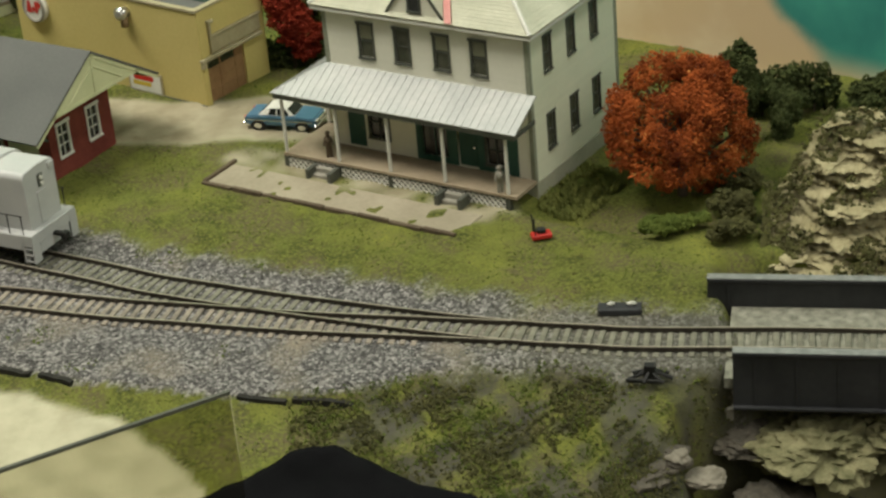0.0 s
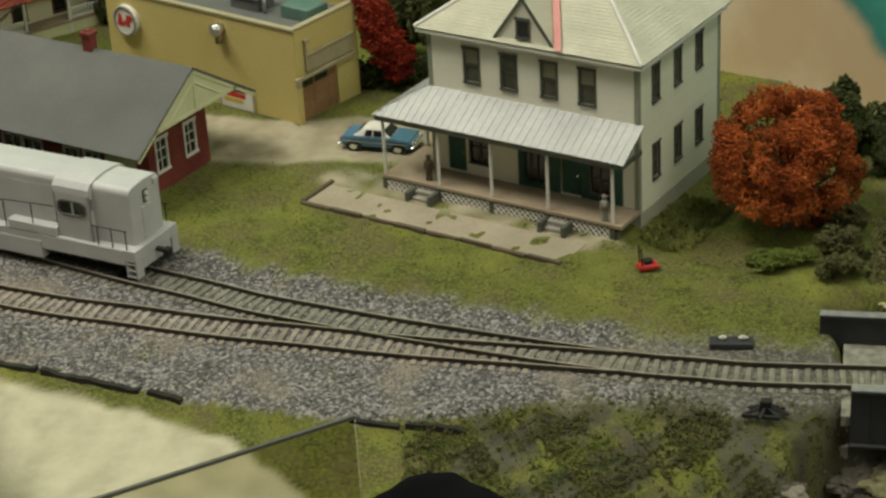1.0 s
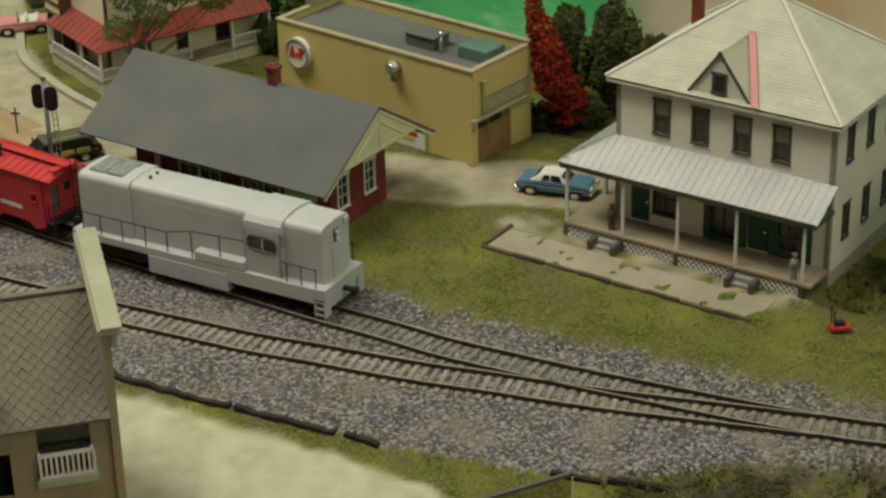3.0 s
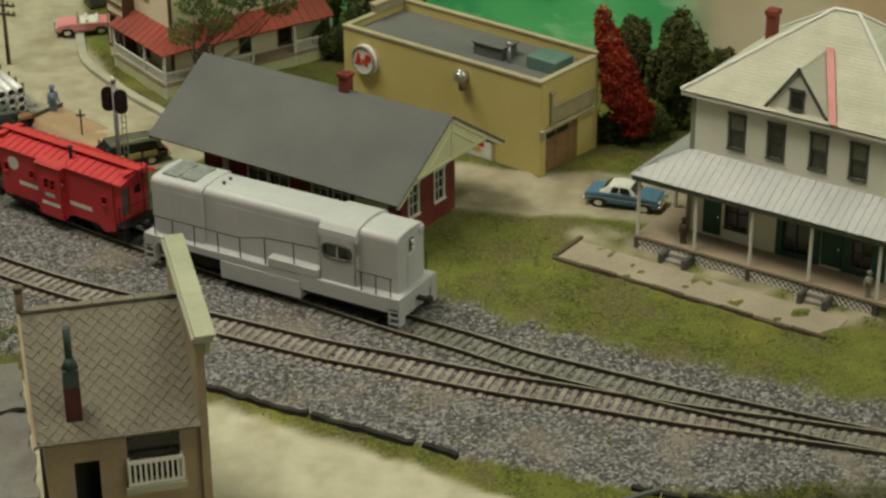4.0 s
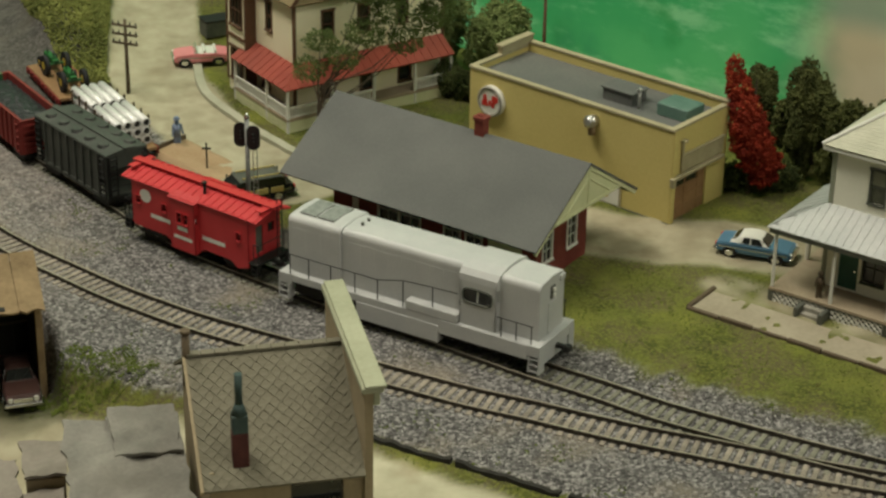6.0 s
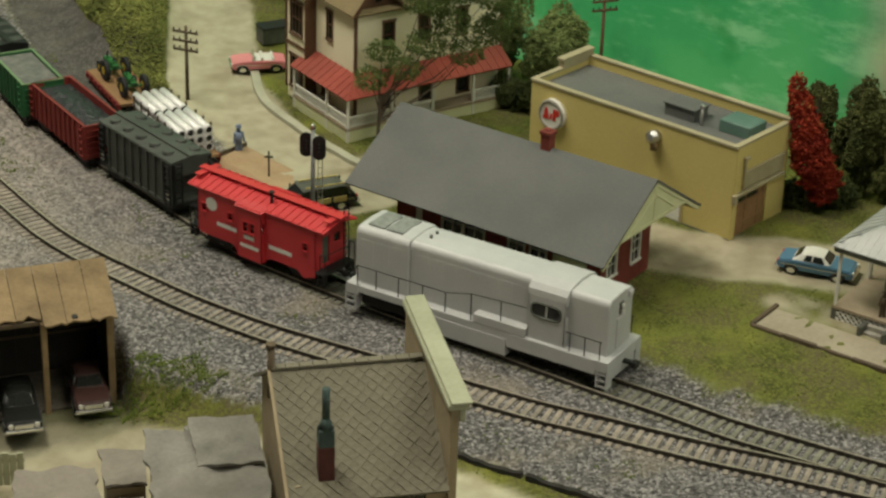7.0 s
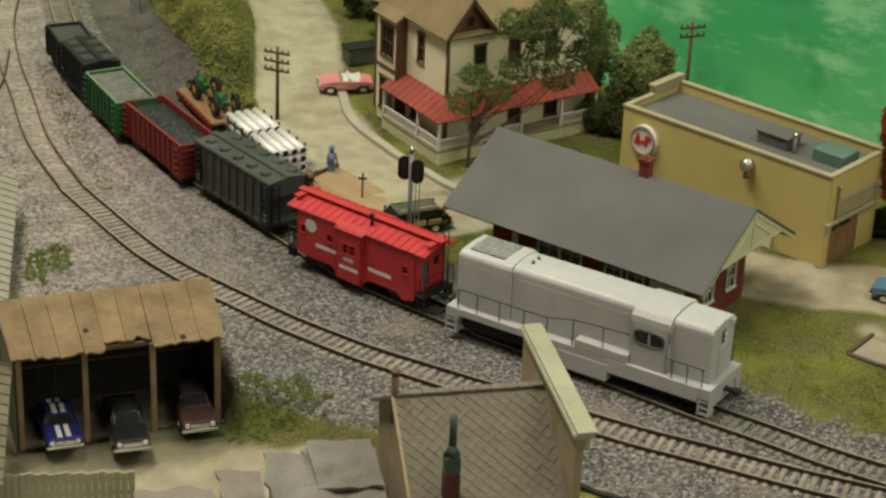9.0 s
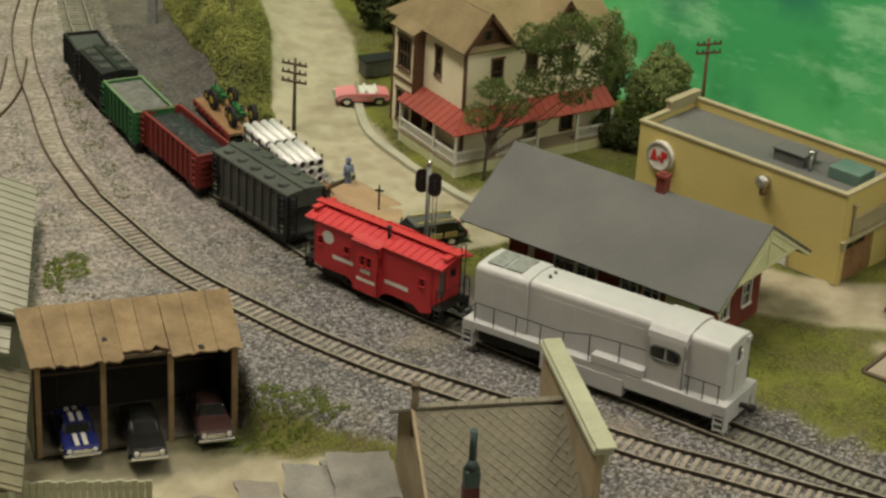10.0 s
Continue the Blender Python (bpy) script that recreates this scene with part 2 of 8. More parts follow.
    leaf_mixed=leafy("mixed_olive_foliage", (0.02, 0.026, 0.01), (0.115, 0.125, 0.042), (0.23, 0.20, 0.075), 0.7, 70),
    leaf_dark=leafy("dark_foliage", (0.018, 0.026, 0.01), (0.085, 0.10, 0.035), (0.16, 0.14, 0.05)),
    leaf_olive=leafy("olive_foliage", (0.085, 0.11, 0.035), (0.24, 0.295, 0.11), (0.35, 0.36, 0.15)),
    leaf_yard=leafy("yard_tree_foliage", (0.045, 0.066, 0.02), (0.155, 0.205, 0.066), (0.27, 0.30, 0.11)),
    leaf_lime=leafy("lime_foliage", (0.10, 0.115, 0.034), (0.28, 0.295, 0.085), (0.40, 0.385, 0.15), 0.75, 42),
    tuft=leafy("green_tufts", (0.062, 0.085, 0.018), (0.122, 0.15, 0.032), (0.22, 0.225, 0.06), 0.75),
    tuft_lush=leafy("lush_grass_tufts", (0.07, 0.10, 0.018), (0.16, 0.205, 0.035), (0.27, 0.28, 0.07), 0.6, 60),
    tuft_dry=leafy("dry_olive_tufts", (0.095, 0.09, 0.036), (0.15, 0.138, 0.052), (0.19, 0.165, 0.08), 0.75),
    tuft_dark=leafy("brown_green_tufts", (0.058, 0.058, 0.025), (0.11, 0.108, 0.04), (0.165, 0.145, 0.075), 0.75),
    stones=leafy("ballast_grey", (0.05, 0.048, 0.046), (0.185, 0.179, 0.172), (0.42, 0.41, 0.39), 0.25, 30),
    plaster=surface("room_paint", (0.24, 0.23, 0.20), (0.29, 0.28, 0.25), 0.9, 3, 60, 0.05),
)



def clear_pane(name, tint, ior):
    m, nt, bsdf, node, link = nodes_of(name)
    tr, gl, mx, fr = node("ShaderNodeBsdfTransparent"), node("ShaderNodeBsdfGlossy"), node("ShaderNodeMixShader"), node("ShaderNodeFresnel")
    tr.inputs[0].default_value = (*tint, 1)
    gl.inputs["Roughness"].default_value = 0.05
    fr.inputs[0].default_value = ior
    link(fr.outputs[0], mx.inputs[0]), link(tr.outputs[0], mx.inputs[1]), link(gl.outputs[0], mx.inputs[2])
    link(mx.outputs[0], nt.nodes["Material Output"].inputs[0])
    return m


M["clear"] = clear_pane("clear_window", (0.85, 0.86, 0.84), 1.4)
M["acrylic"] = clear_pane("clear_acrylic", (0.80, 0.79, 0.72), 1.3)

# ---- builders (millimetres) ----


def bm_new():
    return bmesh.new()


def box(bm, x0, x1, y0, y1, z0, z1, m=None):
    vs = [bm.verts.new((x, y, z)) for z in (z0, z1) for y in (y0, y1) for x in (x0, x1)]
    if m is not None:
        for v in vs:
            v.co = m @ v.co
    for f in ((0, 2, 3, 1), (4, 5, 7, 6), (0, 1, 5, 4), (2, 6, 7, 3), (0, 4, 6, 2), (1, 3, 7, 5)):
        bm.faces.new([vs[i] for i in f])
    return bm


def soft(bm, w, seg=1):
    bmesh.ops.bevel(bm, geom=list(bm.edges), offset=w, segments=seg, affect="EDGES", clamp_overlap=True)
    return bm


def extrude(bm, poly, a, b, axis="x"):
    """A polygon pushed from a to b along an axis; its points are the two other axes in order."""
    def at(p, t):
        return {"x": (t, p[0], p[1]), "y": (p[0], t, p[1]), "z": (p[0], p[1], t)}[axis]
    va, vb = [bm.verts.new(at(p, a)) for p in poly], [bm.verts.new(at(p, b)) for p in poly]
    n = len(poly)
    fs = [bm.faces.new(va), bm.faces.new(vb[::-1])]
    for i in range(n):
        fs.append(bm.faces.new((va[i], vb[i], vb[(i + 1) % n], va[(i + 1) % n])))
    bmesh.ops.recalc_face_normals(bm, faces=fs)
    return bm


def rod(bm, p, q, r, n=8, r2=None):
    p, q = Vector(p), Vector(q)
    d = (q - p).normalized()
    u = d.orthogonal().normalized()
    w = d.cross(u)
    r2 = r if r2 is None else r2
    va = [bm.verts.new(p + (u * math.cos(a) + w * math.sin(a)) * r) for a in (2 * math.pi * i / n for i in range(n))]
    vb = [bm.verts.new(q + (u * math.cos(a) + w * math.sin(a)) * r2) for a in (2 * math.pi * i / n for i in range(n))]
    bm.faces.new(va[::-1]), bm.faces.new(vb)
    for i in range(n):
        f = bm.faces.new((va[i], va[(i + 1) % n], vb[(i + 1) % n], vb[i]))
        f.smooth = n > 8
    return bm


def mesh_of(name, bm, mat):
    me = bpy.data.meshes.new(name)
    bmesh.ops.scale(bm, vec=(MM, MM, MM), verts=bm.verts)
    bm.to_mesh(me)
    bm.free()
    me.materials.append(M[mat])
    return me


def part(name, bm, mat, parent, label=""):
    ob = new(name, mesh_of(name, bm, mat))
    ob.parent = parent
    return tagged(ob, label)


def thing(name, label, category, x, y, z, turn=0.0, group="", kind=""):
    ob = new(name)
    ob.empty_display_size = 0.01
    ob.matrix_basis = pose(x * MM, y * MM, z * MM, 0, 0, turn)
    return tagged(ob, label, category, group, kind)


def wall(bm, face, plane, u0, u1, z0, z1, thick, holes=()):
    """A wall panel with real openings. face: f (towards -y), b (+y), r (+x), l (-x); holes: (u0, u1, z0, z1)."""
    us = sorted({u0, u1, *(h[0] for h in holes), *(h[1] for h in holes)})
    zs = sorted({z0, z1, *(h[2] for h in holes), *(h[3] for h in holes)})
    s = {"f": 1, "b": -1, "r": -1, "l": 1}[face]
    deep = (plane, plane + s * thick)
    known = {}

    def vert(i, j, k):
        if (i, j, k) not in known:
            known[i, j, k] = bm.verts.new((us[i], deep[k], zs[j]) if face in "fb" else (deep[k], us[i], zs[j]))
        return known[i, j, k]

    solid = {(i, j) for i in range(len(us) - 1) for j in range(len(zs) - 1) if not any(h[0] <= (us[i] + us[i + 1]) / 2 <= h[1] and h[2] <= (zs[j] + zs[j + 1]) / 2 <= h[3] for h in holes)}
    fs = []
    for i, j in solid:
        ring = ((i, j), (i + 1, j), (i + 1, j + 1), (i, j + 1))
        for k in (0, 1):
            fs.append(bm.faces.new([vert(*c, k) for c in ring]))
        for (di, dj), p, q in (((0, -1), 0, 1), ((1, 0), 1, 2), ((0, 1), 2, 3), ((-1, 0), 3, 0)):
            if (i + di, j + dj) not in solid:
                fs.append(bm.faces.new((vert(*ring[p], 0), vert(*ring[q], 0), vert(*ring[q], 1), vert(*ring[p], 1))))
    bmesh.ops.recalc_face_normals(bm, faces=fs)
    return bm


def slab(bm, face, plane, a, b, u0, u1, z0, z1):
    """A box on a wall's face, from a to b outside its plane."""
    s = {"f": -1, "b": 1, "r": 1, "l": -1}[face]
    p, q = sorted((plane + s * a, plane + s * b))
    return box(bm, u0, u1, p, q, z0, z1) if face in "fb" else box(bm, p, q, u0, u1, z0, z1)


def window(parent, face, plane, u, z, w, h, frame="trim", bars=(1, 2), t=0.7, blind=0.0, glass="glass"):
    """A sash window in a hole: frame, head, sill, bars, a pane set back."""
    u0, u1 = u - w / 2, u + w / 2
    out = {"f": -1, "b": 1, "r": 1, "l": -1}[face]
    ob = part("window", wall(bm_new(), face, plane + out * 0.5, u0 - t, u1 + t, z - t, z + h + t, 1.1, [(u0, u1, z, z + h)]), frame, parent)
    sub = ob if parent.parent is None else parent
    part("window_head", slab(bm_new(), face, plane, 0.5, 0.9, u0 - t * 1.5, u1 + t * 1.5, z + h + t * 0.1, z + h + t * 1.7), frame, sub)
    part("window_sill", slab(bm_new(), face, plane, 0.5, 1.0, u0 - t * 1.3, u1 + t * 1.3, z - t * 1.1, z), frame, sub)
    for i in range(1, bars[0]):
        c = u0 + w * i / bars[0]
        part("glazing_bar", slab(bm_new(), face, plane, -0.7, -0.1, c - 0.2, c + 0.2, z, z + h), frame, sub)
    for i in range(1, bars[1]):
        c = z + h * i / bars[1]
        part("glazing_bar", slab(bm_new(), face, plane, -0.66, -0.14, u0, u1, c - 0.25, c + 0.25), frame, sub)
    part("pane", slab(bm_new(), face, plane, -1.1, -0.8, u0, u1, z, z + h), glass, sub)
    if blind:
        part("blind", slab(bm_new(), face, plane, -0.78, -0.72, u0 + 0.1, u1 - 0.1, z + h * (1 - blind), z + h), "blindcloth", sub, "drawn pale roller blind")
    return ob


def clapboards(parent, face, plane, u0, u1, z0, z1, holes, mat, pitch=2.1):
    """Overlapping boards up a wall, cut round its openings."""
    s = -1 if face == "f" else 1
    z = z0
    while z < z1 - 0.6:
        zt = min(z + pitch, z1)
        start, runs = u0, []
        for a, b in sorted((h[0] - 1.4, h[1] + 1.4) for h in holes if h[2] - 1.2 < zt and h[3] + 1.7 > z):
            if a > start:
                runs.append((start, a))
            start = max(start, b)
        if start < u1:
            runs.append((start, u1))
        for a, b in runs:
            part("clapboard", extrude(bm_new(), [(plane - s * 0.2, z), (plane + s * 0.25, z), (plane + s * 0.1, zt), (plane - s * 0.2, zt)], a, b, "x" if face == "f" else "y"), mat, parent)
        z = zt


def courses(parent, name, a, b, c, d, n, mat):
    """Shingle courses on a slope with eave a-b and ridge d-c, each lapping over the one below."""
    a, b, c, d = (Vector(p) for p in (a, b, c, d))
    up = (b - a).cross(d - a).normalized()
    up = up if up.z > 0 else -up
    for i in range(n):
        f, g = i / n, (i + 1) / n
        part(name, roof_slab(bm_new(), a.lerp(d, f) + up * 0.25, b.lerp(c, f) + up * 0.25, b.lerp(c, g) + up * 0.1, a.lerp(d, g) + up * 0.1, 0.35), mat, parent)


def hole(u, z, w, h):
    return (u - w / 2, u + w / 2, z, z + h)


def roof_slab(bm, a, b, c, d, t):
    """A sloping slab with upper corners a, b, c, d and thickness t downwards."""
    up = [Vector(p) for p in (a, b, c, d)]
    n = (up[1] - up[0]).cross(up[2] - up[0]).normalized()
    n = n if n.z > 0 else -n
    va, vb = [bm.verts.new(p) for p in up], [bm.verts.new(p - n * t) for p in up]
    fs = [bm.faces.new(va), bm.faces.new(vb[::-1])]
    k = len(up)
    for i in range(k):
        fs.append(bm.faces.new((va[i], vb[i], vb[(i + 1) % k], va[(i + 1) % k])))
    bmesh.ops.recalc_face_normals(bm, faces=fs)
    return bm


def spline(points, step):
    """Even points and headings along a smooth line through the points given."""
    p = np.array(points, float)
    q = np.vstack([2 * p[0] - p[1], p, 2 * p[-1] - p[-2]])
    out = []
    for i in range(1, len(q) - 2):
        a, b, c, d = q[i - 1:i + 3]
        for t in np.linspace(0, 1, 40, endpoint=False):
            out.append(0.5 * (2 * b + (c - a) * t + (2 * a - 5 * b + 4 * c - d) * t * t + (3 * b - a - 3 * c + d) * t ** 3))
    out = np.array(out + [p[-1]])
    s = np.concatenate([[0], np.cumsum(np.hypot(*np.diff(out, axis=0).T))])
    at = np.arange(0, s[-1], step)
    xy = np.c_[np.interp(at, s, out[:, 0]), np.interp(at, s, out[:, 1])]
    d = np.gradient(xy, axis=0)
    return xy, d / np.hypot(d[:, 0], d[:, 1])[:, None]

# ---- the lie of the land (millimetres) ----
MAIN = [(420, -86), (300, -57), (261, -48), (203, -37.3), (182, -31.3), (157, -24), (125, -11.5), (85, 6), (50, 22), (17, 38.5), (-4, 49.5), (-28, 65), (-55, 81), (-75, 94), (-108, 116), (-160, 149), (-219, 191), (-240, 209.5), (-254, 225), (-293, 271), (-345, 331), (-386, 396), (-420, 462), (-450, 530), (-480, 620), (-505, 720)]
NEAR = [(150, -22), (107, -10), (60, 3), (14, 18.5), (-8, 25.5), (-31, 34), (-60, 45.7), (-85, 55), (-110, 66.5), (-128, 75), (-160, 90), (-193, 106), (-219, 119.5), (-249, 138.5), (-265, 150), (-281, 162.5), (-311, 186.5), (-335, 209.5), (-355, 234), (-376, 262), (-394, 286), (-428, 350), (-455, 420), (-478, 480), (-500, 560), (-520, 700)]
SIDING = [(-262, 287), (-292, 318), (-322, 366), (-352, 420), (-385, 490), (-420, 580), (-450, 700)]
SPUR = [(-487, 492), (-481, 460), (-477, 432), (-478, 399), (-486, 350), (-500, 300)]
EDGE = np.array([(-420, 150), (-230, 62), (-149, 35), (-80, 0), (-31, -24), (40, -50), (85, -52), (112, -44), (137, -42), (170, -48), (190, -60), (232, -61), (430, -120)], float)
main_xy, near_xy = np.array(sorted(MAIN)), np.array(sorted(NEAR))
ROADLINE = np.array([(-420, 80), (-290, 62), (-225, 52), (-149, 30), (-67, -14), (-8, -50), (28, -96), (45, -260)], float)


def smooth(v, a, b):
    t = np.clip((v - a) / (b - a), 0, 1)
    return t * t * (3 - 2 * t)


def away(x, y, line):
    """Distance from a polyline."""
    p = np.array(line, float)
    best = np.full(np.shape(x), 1e9)
    for a, b in zip(p, p[1:]):
        d = b - a
        t = np.clip(((x - a[0]) * d[0] + (y - a[1]) * d[1]) / (d @ d), 0, 1)
        best = np.minimum(best, np.hypot(x - a[0] - t * d[0], y - a[1] - t * d[1]))
    return best


def wobble(x, y, size, seed=0.0):
    """Cheap smooth noise, about -1 to 1."""
    v = 0
    for k, (a, b, c) in enumerate(((1.0, 0.37, 0.0), (-0.53, 1.13, 1.7), (0.81, -0.94, 4.1), (1.7, 1.3, 2.2), (-1.9, 0.8, 0.6))):
        v = v + np.sin((a * x + b * y) / size * 1.9 + c + seed * (k + 1.3)) * (0.36 if k < 3 else 0.2)
    return v


def land(x, y):
    """Height of the ground."""
    x, y = np.asarray(x, float), np.asarray(y, float)
    front = np.interp(x, EDGE[:, 0], EDGE[:, 1]) - y
    back = y - np.interp(x, main_xy[:, 0], main_xy[:, 1])
    z = 5.0 * smooth(back, 16, 40)
    drop = 5 + 7 * smooth(-x, 120, 260) + 3 * smooth(x, 20, 120)
    z = z - drop * smooth(front, -6, 10) - 8 * smooth(-x, 120, 240) * smooth(front, 0, 40) - 5 * smooth(front, 10, 60)
    rim = np.interp(y, [-140, -100, -75, -55, -40], [214, 208, 206, 236, 240])
    z = z - (46 + 75 * smooth(-y, 64, 76)) * smooth(x - rim, 0, 26) * smooth(-back, -22, -6) - 30 * smooth(front, 10, 70) * smooth(x, 120, 240)
    z = z - 46 * smooth(x, 236, 258) * smooth(back, 6, 14) * (1 - smooth(back, 45, 72))
    bank = np.exp(-(((x + 352 - (y - 500) * -0.24) / 24.0) ** 2)) * smooth(y, 415, 470)
    z = z + 26 * bank + 10 * smooth(y, 430, 560) * smooth(-x, 90, 220) * smooth(x + (y - 420) * 0.43, -345, -315)
    lx, ly = (x - 171.5) * 0.829 - (y - 96.5) * 0.559, (x - 171.5) * 0.559 + (y - 96.5) * 0.829
    z = z - 8 * smooth(lx, -9, 14) * smooth(ly, -26, -6) * (1 - smooth(lx, 55, 80))
    rough = 0.5 * wobble(x, y, 9) + 0.3 * wobble(x, y, 4, 2.0)
    calm = np.minimum(1, 0.15 + smooth(np.minimum(np.abs(back), away(x, y, NEAR)), 14, 40))
    hx, hy = (x + 279.5) * 0.927 + (y - 82.3) * 0.375, -(x + 279.5) * 0.375 + (y - 82.3) * 0.927
    floor = smooth(hx, -104, -96) * (1 - smooth(hx, 2, 9)) * smooth(hy, -30, -8) * (1 - smooth(hy, 40, 50))
    z = z * (1 - floor) + np.minimum(z, -20.6) * floor
    road = np.maximum(smooth(np.interp(x, ROADLINE[:, 0], ROADLINE[:, 1]) - y, 0, 6), 0)
    return z + rough * calm * (1 - 0.85 * road) * (1 - floor)


def lie(x, y):
    return float(land(x, y))


def street(x, y):
    """Inside the concrete street or the yards, 0 to 1."""
    line = [(-335, 640), (-300, 530), (-284, 425), (-246, 340), (-222, 300), (-190, 280)]
    w = np.interp(y, [280, 340, 425, 640], [34, 27, 27, 25])
    s = 1 - smooth(away(x, y, line) - w, -3, 3)
    return np.maximum(s, clearing(x, y))


def clearing(x, y):
    """The bare yard behind the depot and the trodden strip before the porch."""
    yard = 1 - smooth(away(x, y, [(-170, 300), (-120, 262), (-25, 222), (8, 214), (40, 214), (62, 206)]) - 24, -5, 6)
    path = (1 - smooth(away(x, y, [(36, 166), (60, 150), (104, 118), (150, 84)]) - 9, -6, 7)) * np.clip(0.45 + 0.45 * wobble(x, y, 8, 4.0), 0.05, 0.85)
    return np.maximum(yard * 0.99, path)


# plan of the painted backdrop
BACK = [(-760, 1010), (-420, 830), (-150, 535), (-50, 447), (64, 376), (170, 314), (270, 250), (350, 188), (450, 95), (560, -45), (700, -320)]

# ground sheet: fine round the scene, coarse beyond
gx = np.concatenate([np.linspace(-760, -560, 9), np.arange(-545, 425, 2.5), np.linspace(440, 620, 10)])
gy = np.concatenate([np.linspace(-260, -225, 3), np.arange(-215, 640, 2.5), np.linspace(655, 800, 8)])
X, Y = np.meshgrid(gx, gy)
Z = land(X, Y)
nx, ny = len(gx), len(gy)
idx = np.arange(nx * ny).reshape(ny, nx)
quads = np.stack([idx[:-1, :-1], idx[:-1, 1:], idx[1:, 1:], idx[1:, :-1]], -1).reshape(-1, 4)
mx, my = X.reshape(-1)[quads].mean(1), Y.reshape(-1)[quads].mean(1)
quads = quads[my < np.interp(mx, [b[0] for b in BACK], [b[1] for b in BACK]) + 14]
me = bpy.data.meshes.new("ground")
me.from_pydata((np.stack([X, Y, Z], -1).reshape(-1, 3) * MM).tolist(), [], quads.tolist())
me.polygons.foreach_set("use_smooth", [True] * len(me.polygons))
front = np.interp(X, EDGE[:, 0], EDGE[:, 1]) - Y
back = Y - np.interp(X, main_xy[:, 0], main_xy[:, 1])
wob = wobble(X, Y, 14, 3.0) * 5 + wobble(X, Y, 6, 1.0) * 3
d_track = np.minimum(away(X, Y, MAIN), np.minimum(away(X, Y, NEAR), away(X, Y, SIDING)))
between = (front < 0) & (back < 0)
gravel = np.maximum(1 - smooth(d_track + wob * 0.7, 22, 32), (between & (d_track < 75)).astype(float))
gravel = np.maximum(gravel, smooth(Y, 330, 380) * (X < -380))
pale = smooth(-X + wob * 2, 365, 430) * smooth(-back, 8, 20)
far = smooth(Y + wob * 0.5, 548, 560) * (X < -370)
gravel = gravel * (1 - 0.15 * pale) * (1 - 0.35 * far)
gravel = gravel * (1 - smooth(front + wob * 0.35, -3, 5)) * (1 - smooth(X, 236, 246)) * (1 - 0.6 * smooth(X + wob, 120, 200))
roadm = smooth(np.interp(X, ROADLINE[:, 0], ROADLINE[:, 1]) - Y + wob * 0.4, -2, 5)
roadm = np.maximum(roadm * (front > -5), street(X + wob * 0.3, Y))
sandy = (1 - smooth(np.minimum(away(X, Y, NEAR), away(X, Y, SPUR)) + wob * 0.4, 4, 11)) * smooth(Y, 285, 320)
roadm = np.maximum(roadm, np.maximum(np.maximum(0.22 * pale, 0.15 * sandy), 0.35 * far) * (front < 0))
roadm = np.maximum(roadm, 0.55 * smooth(X, 238, 262) * (back < 40) * np.clip(0.6 + wob * 0.12, 0, 1))
roadm = roadm * (1 - gravel * (X < 236) * (1 - sandy))
gravel = gravel * (1 - 0.55 * sandy)
platform = 1 - smooth(away(X, Y, [(-190, 200), (-80, 128)]) - 16 + wob * 0.6, -3, 4)
dark = (1 - smooth(away(X, Y, SIDING) - 36 + wob * 0.6, -5, 8)) * (away(X, Y, MAIN) > 17) * (back > 0) * (1 - street(X, Y))
gravel = gravel * (1 - 0.8 * dark)
dark = np.maximum(dark, (0.8 + 0.2 * wobble(X, Y, 4, 8.0)) * smooth(wobble(X, Y, 13, 2.5) + 0.5 * wobble(X, Y, 5, 4.0) + 0.4 * smooth(X, 150, 215), -0.35, 0.3) * smooth(front, -4, 6) * smooth(X, 60, 90))
mud = smooth(X + wob, 120, 200) * (1 - smooth(X, 240, 258)) * (1 - smooth(d_track + wob * 0.7, 22, 34)) * (back < 22)
dark = np.maximum(dark, 0.8 * mud)
# ground made darker over the shed's footprint and a strip before it
shed_dark = smooth((X + 279.5) * 0.927 + (Y - 82.3) * 0.375 + wob, -116, -92) * (1 - smooth((X + 279.5) * 0.927 + (Y - 82.3) * 0.375 + wob, 0, 14))
shed_dark = shed_dark * smooth(-(X + 279.5) * 0.375 + (Y - 82.3) * 0.927 + wob, -40, -22) * (1 - smooth(-(X + 279.5) * 0.375 + (Y - 82.3) * 0.927, 44, 50))
roadm = roadm * (1 - 0.7 * shed_dark)
dark = np.maximum(dark, 0.7 * shed_dark)
# ballast grows paler and pinker towards the west end
west_pale = 0.9 * smooth(-X + wob * 2, 240, 400) * (back < 4) * (1 - smooth(away(X, Y, SIDING) - 30, 8, -4)) * (front < 0) * np.clip(0.75 + 0.35 * wobble(X, Y, 11, 6.0), 0.2, 1)
for key, v in (("west_pale", west_pale), ("gravel", gravel), ("paved", roadm), ("yard", (1 - 0.7 * shed_dark) * np.maximum(clearing(X + wob * 0.3, Y), np.maximum(0.6 * street(X, Y), 0.85 * smooth(-X + wob, 190, 250) * smooth(np.interp(X, ROADLINE[:, 0], ROADLINE[:, 1]) - Y + wob * 0.4, -2, 5)))) , ("asphalt", np.maximum(platform * (1 - gravel), dark))):
    att = me.attributes.new(key, "FLOAT", "POINT")
    att.data.foreach_set("value", v.reshape(-1).astype(np.float32))


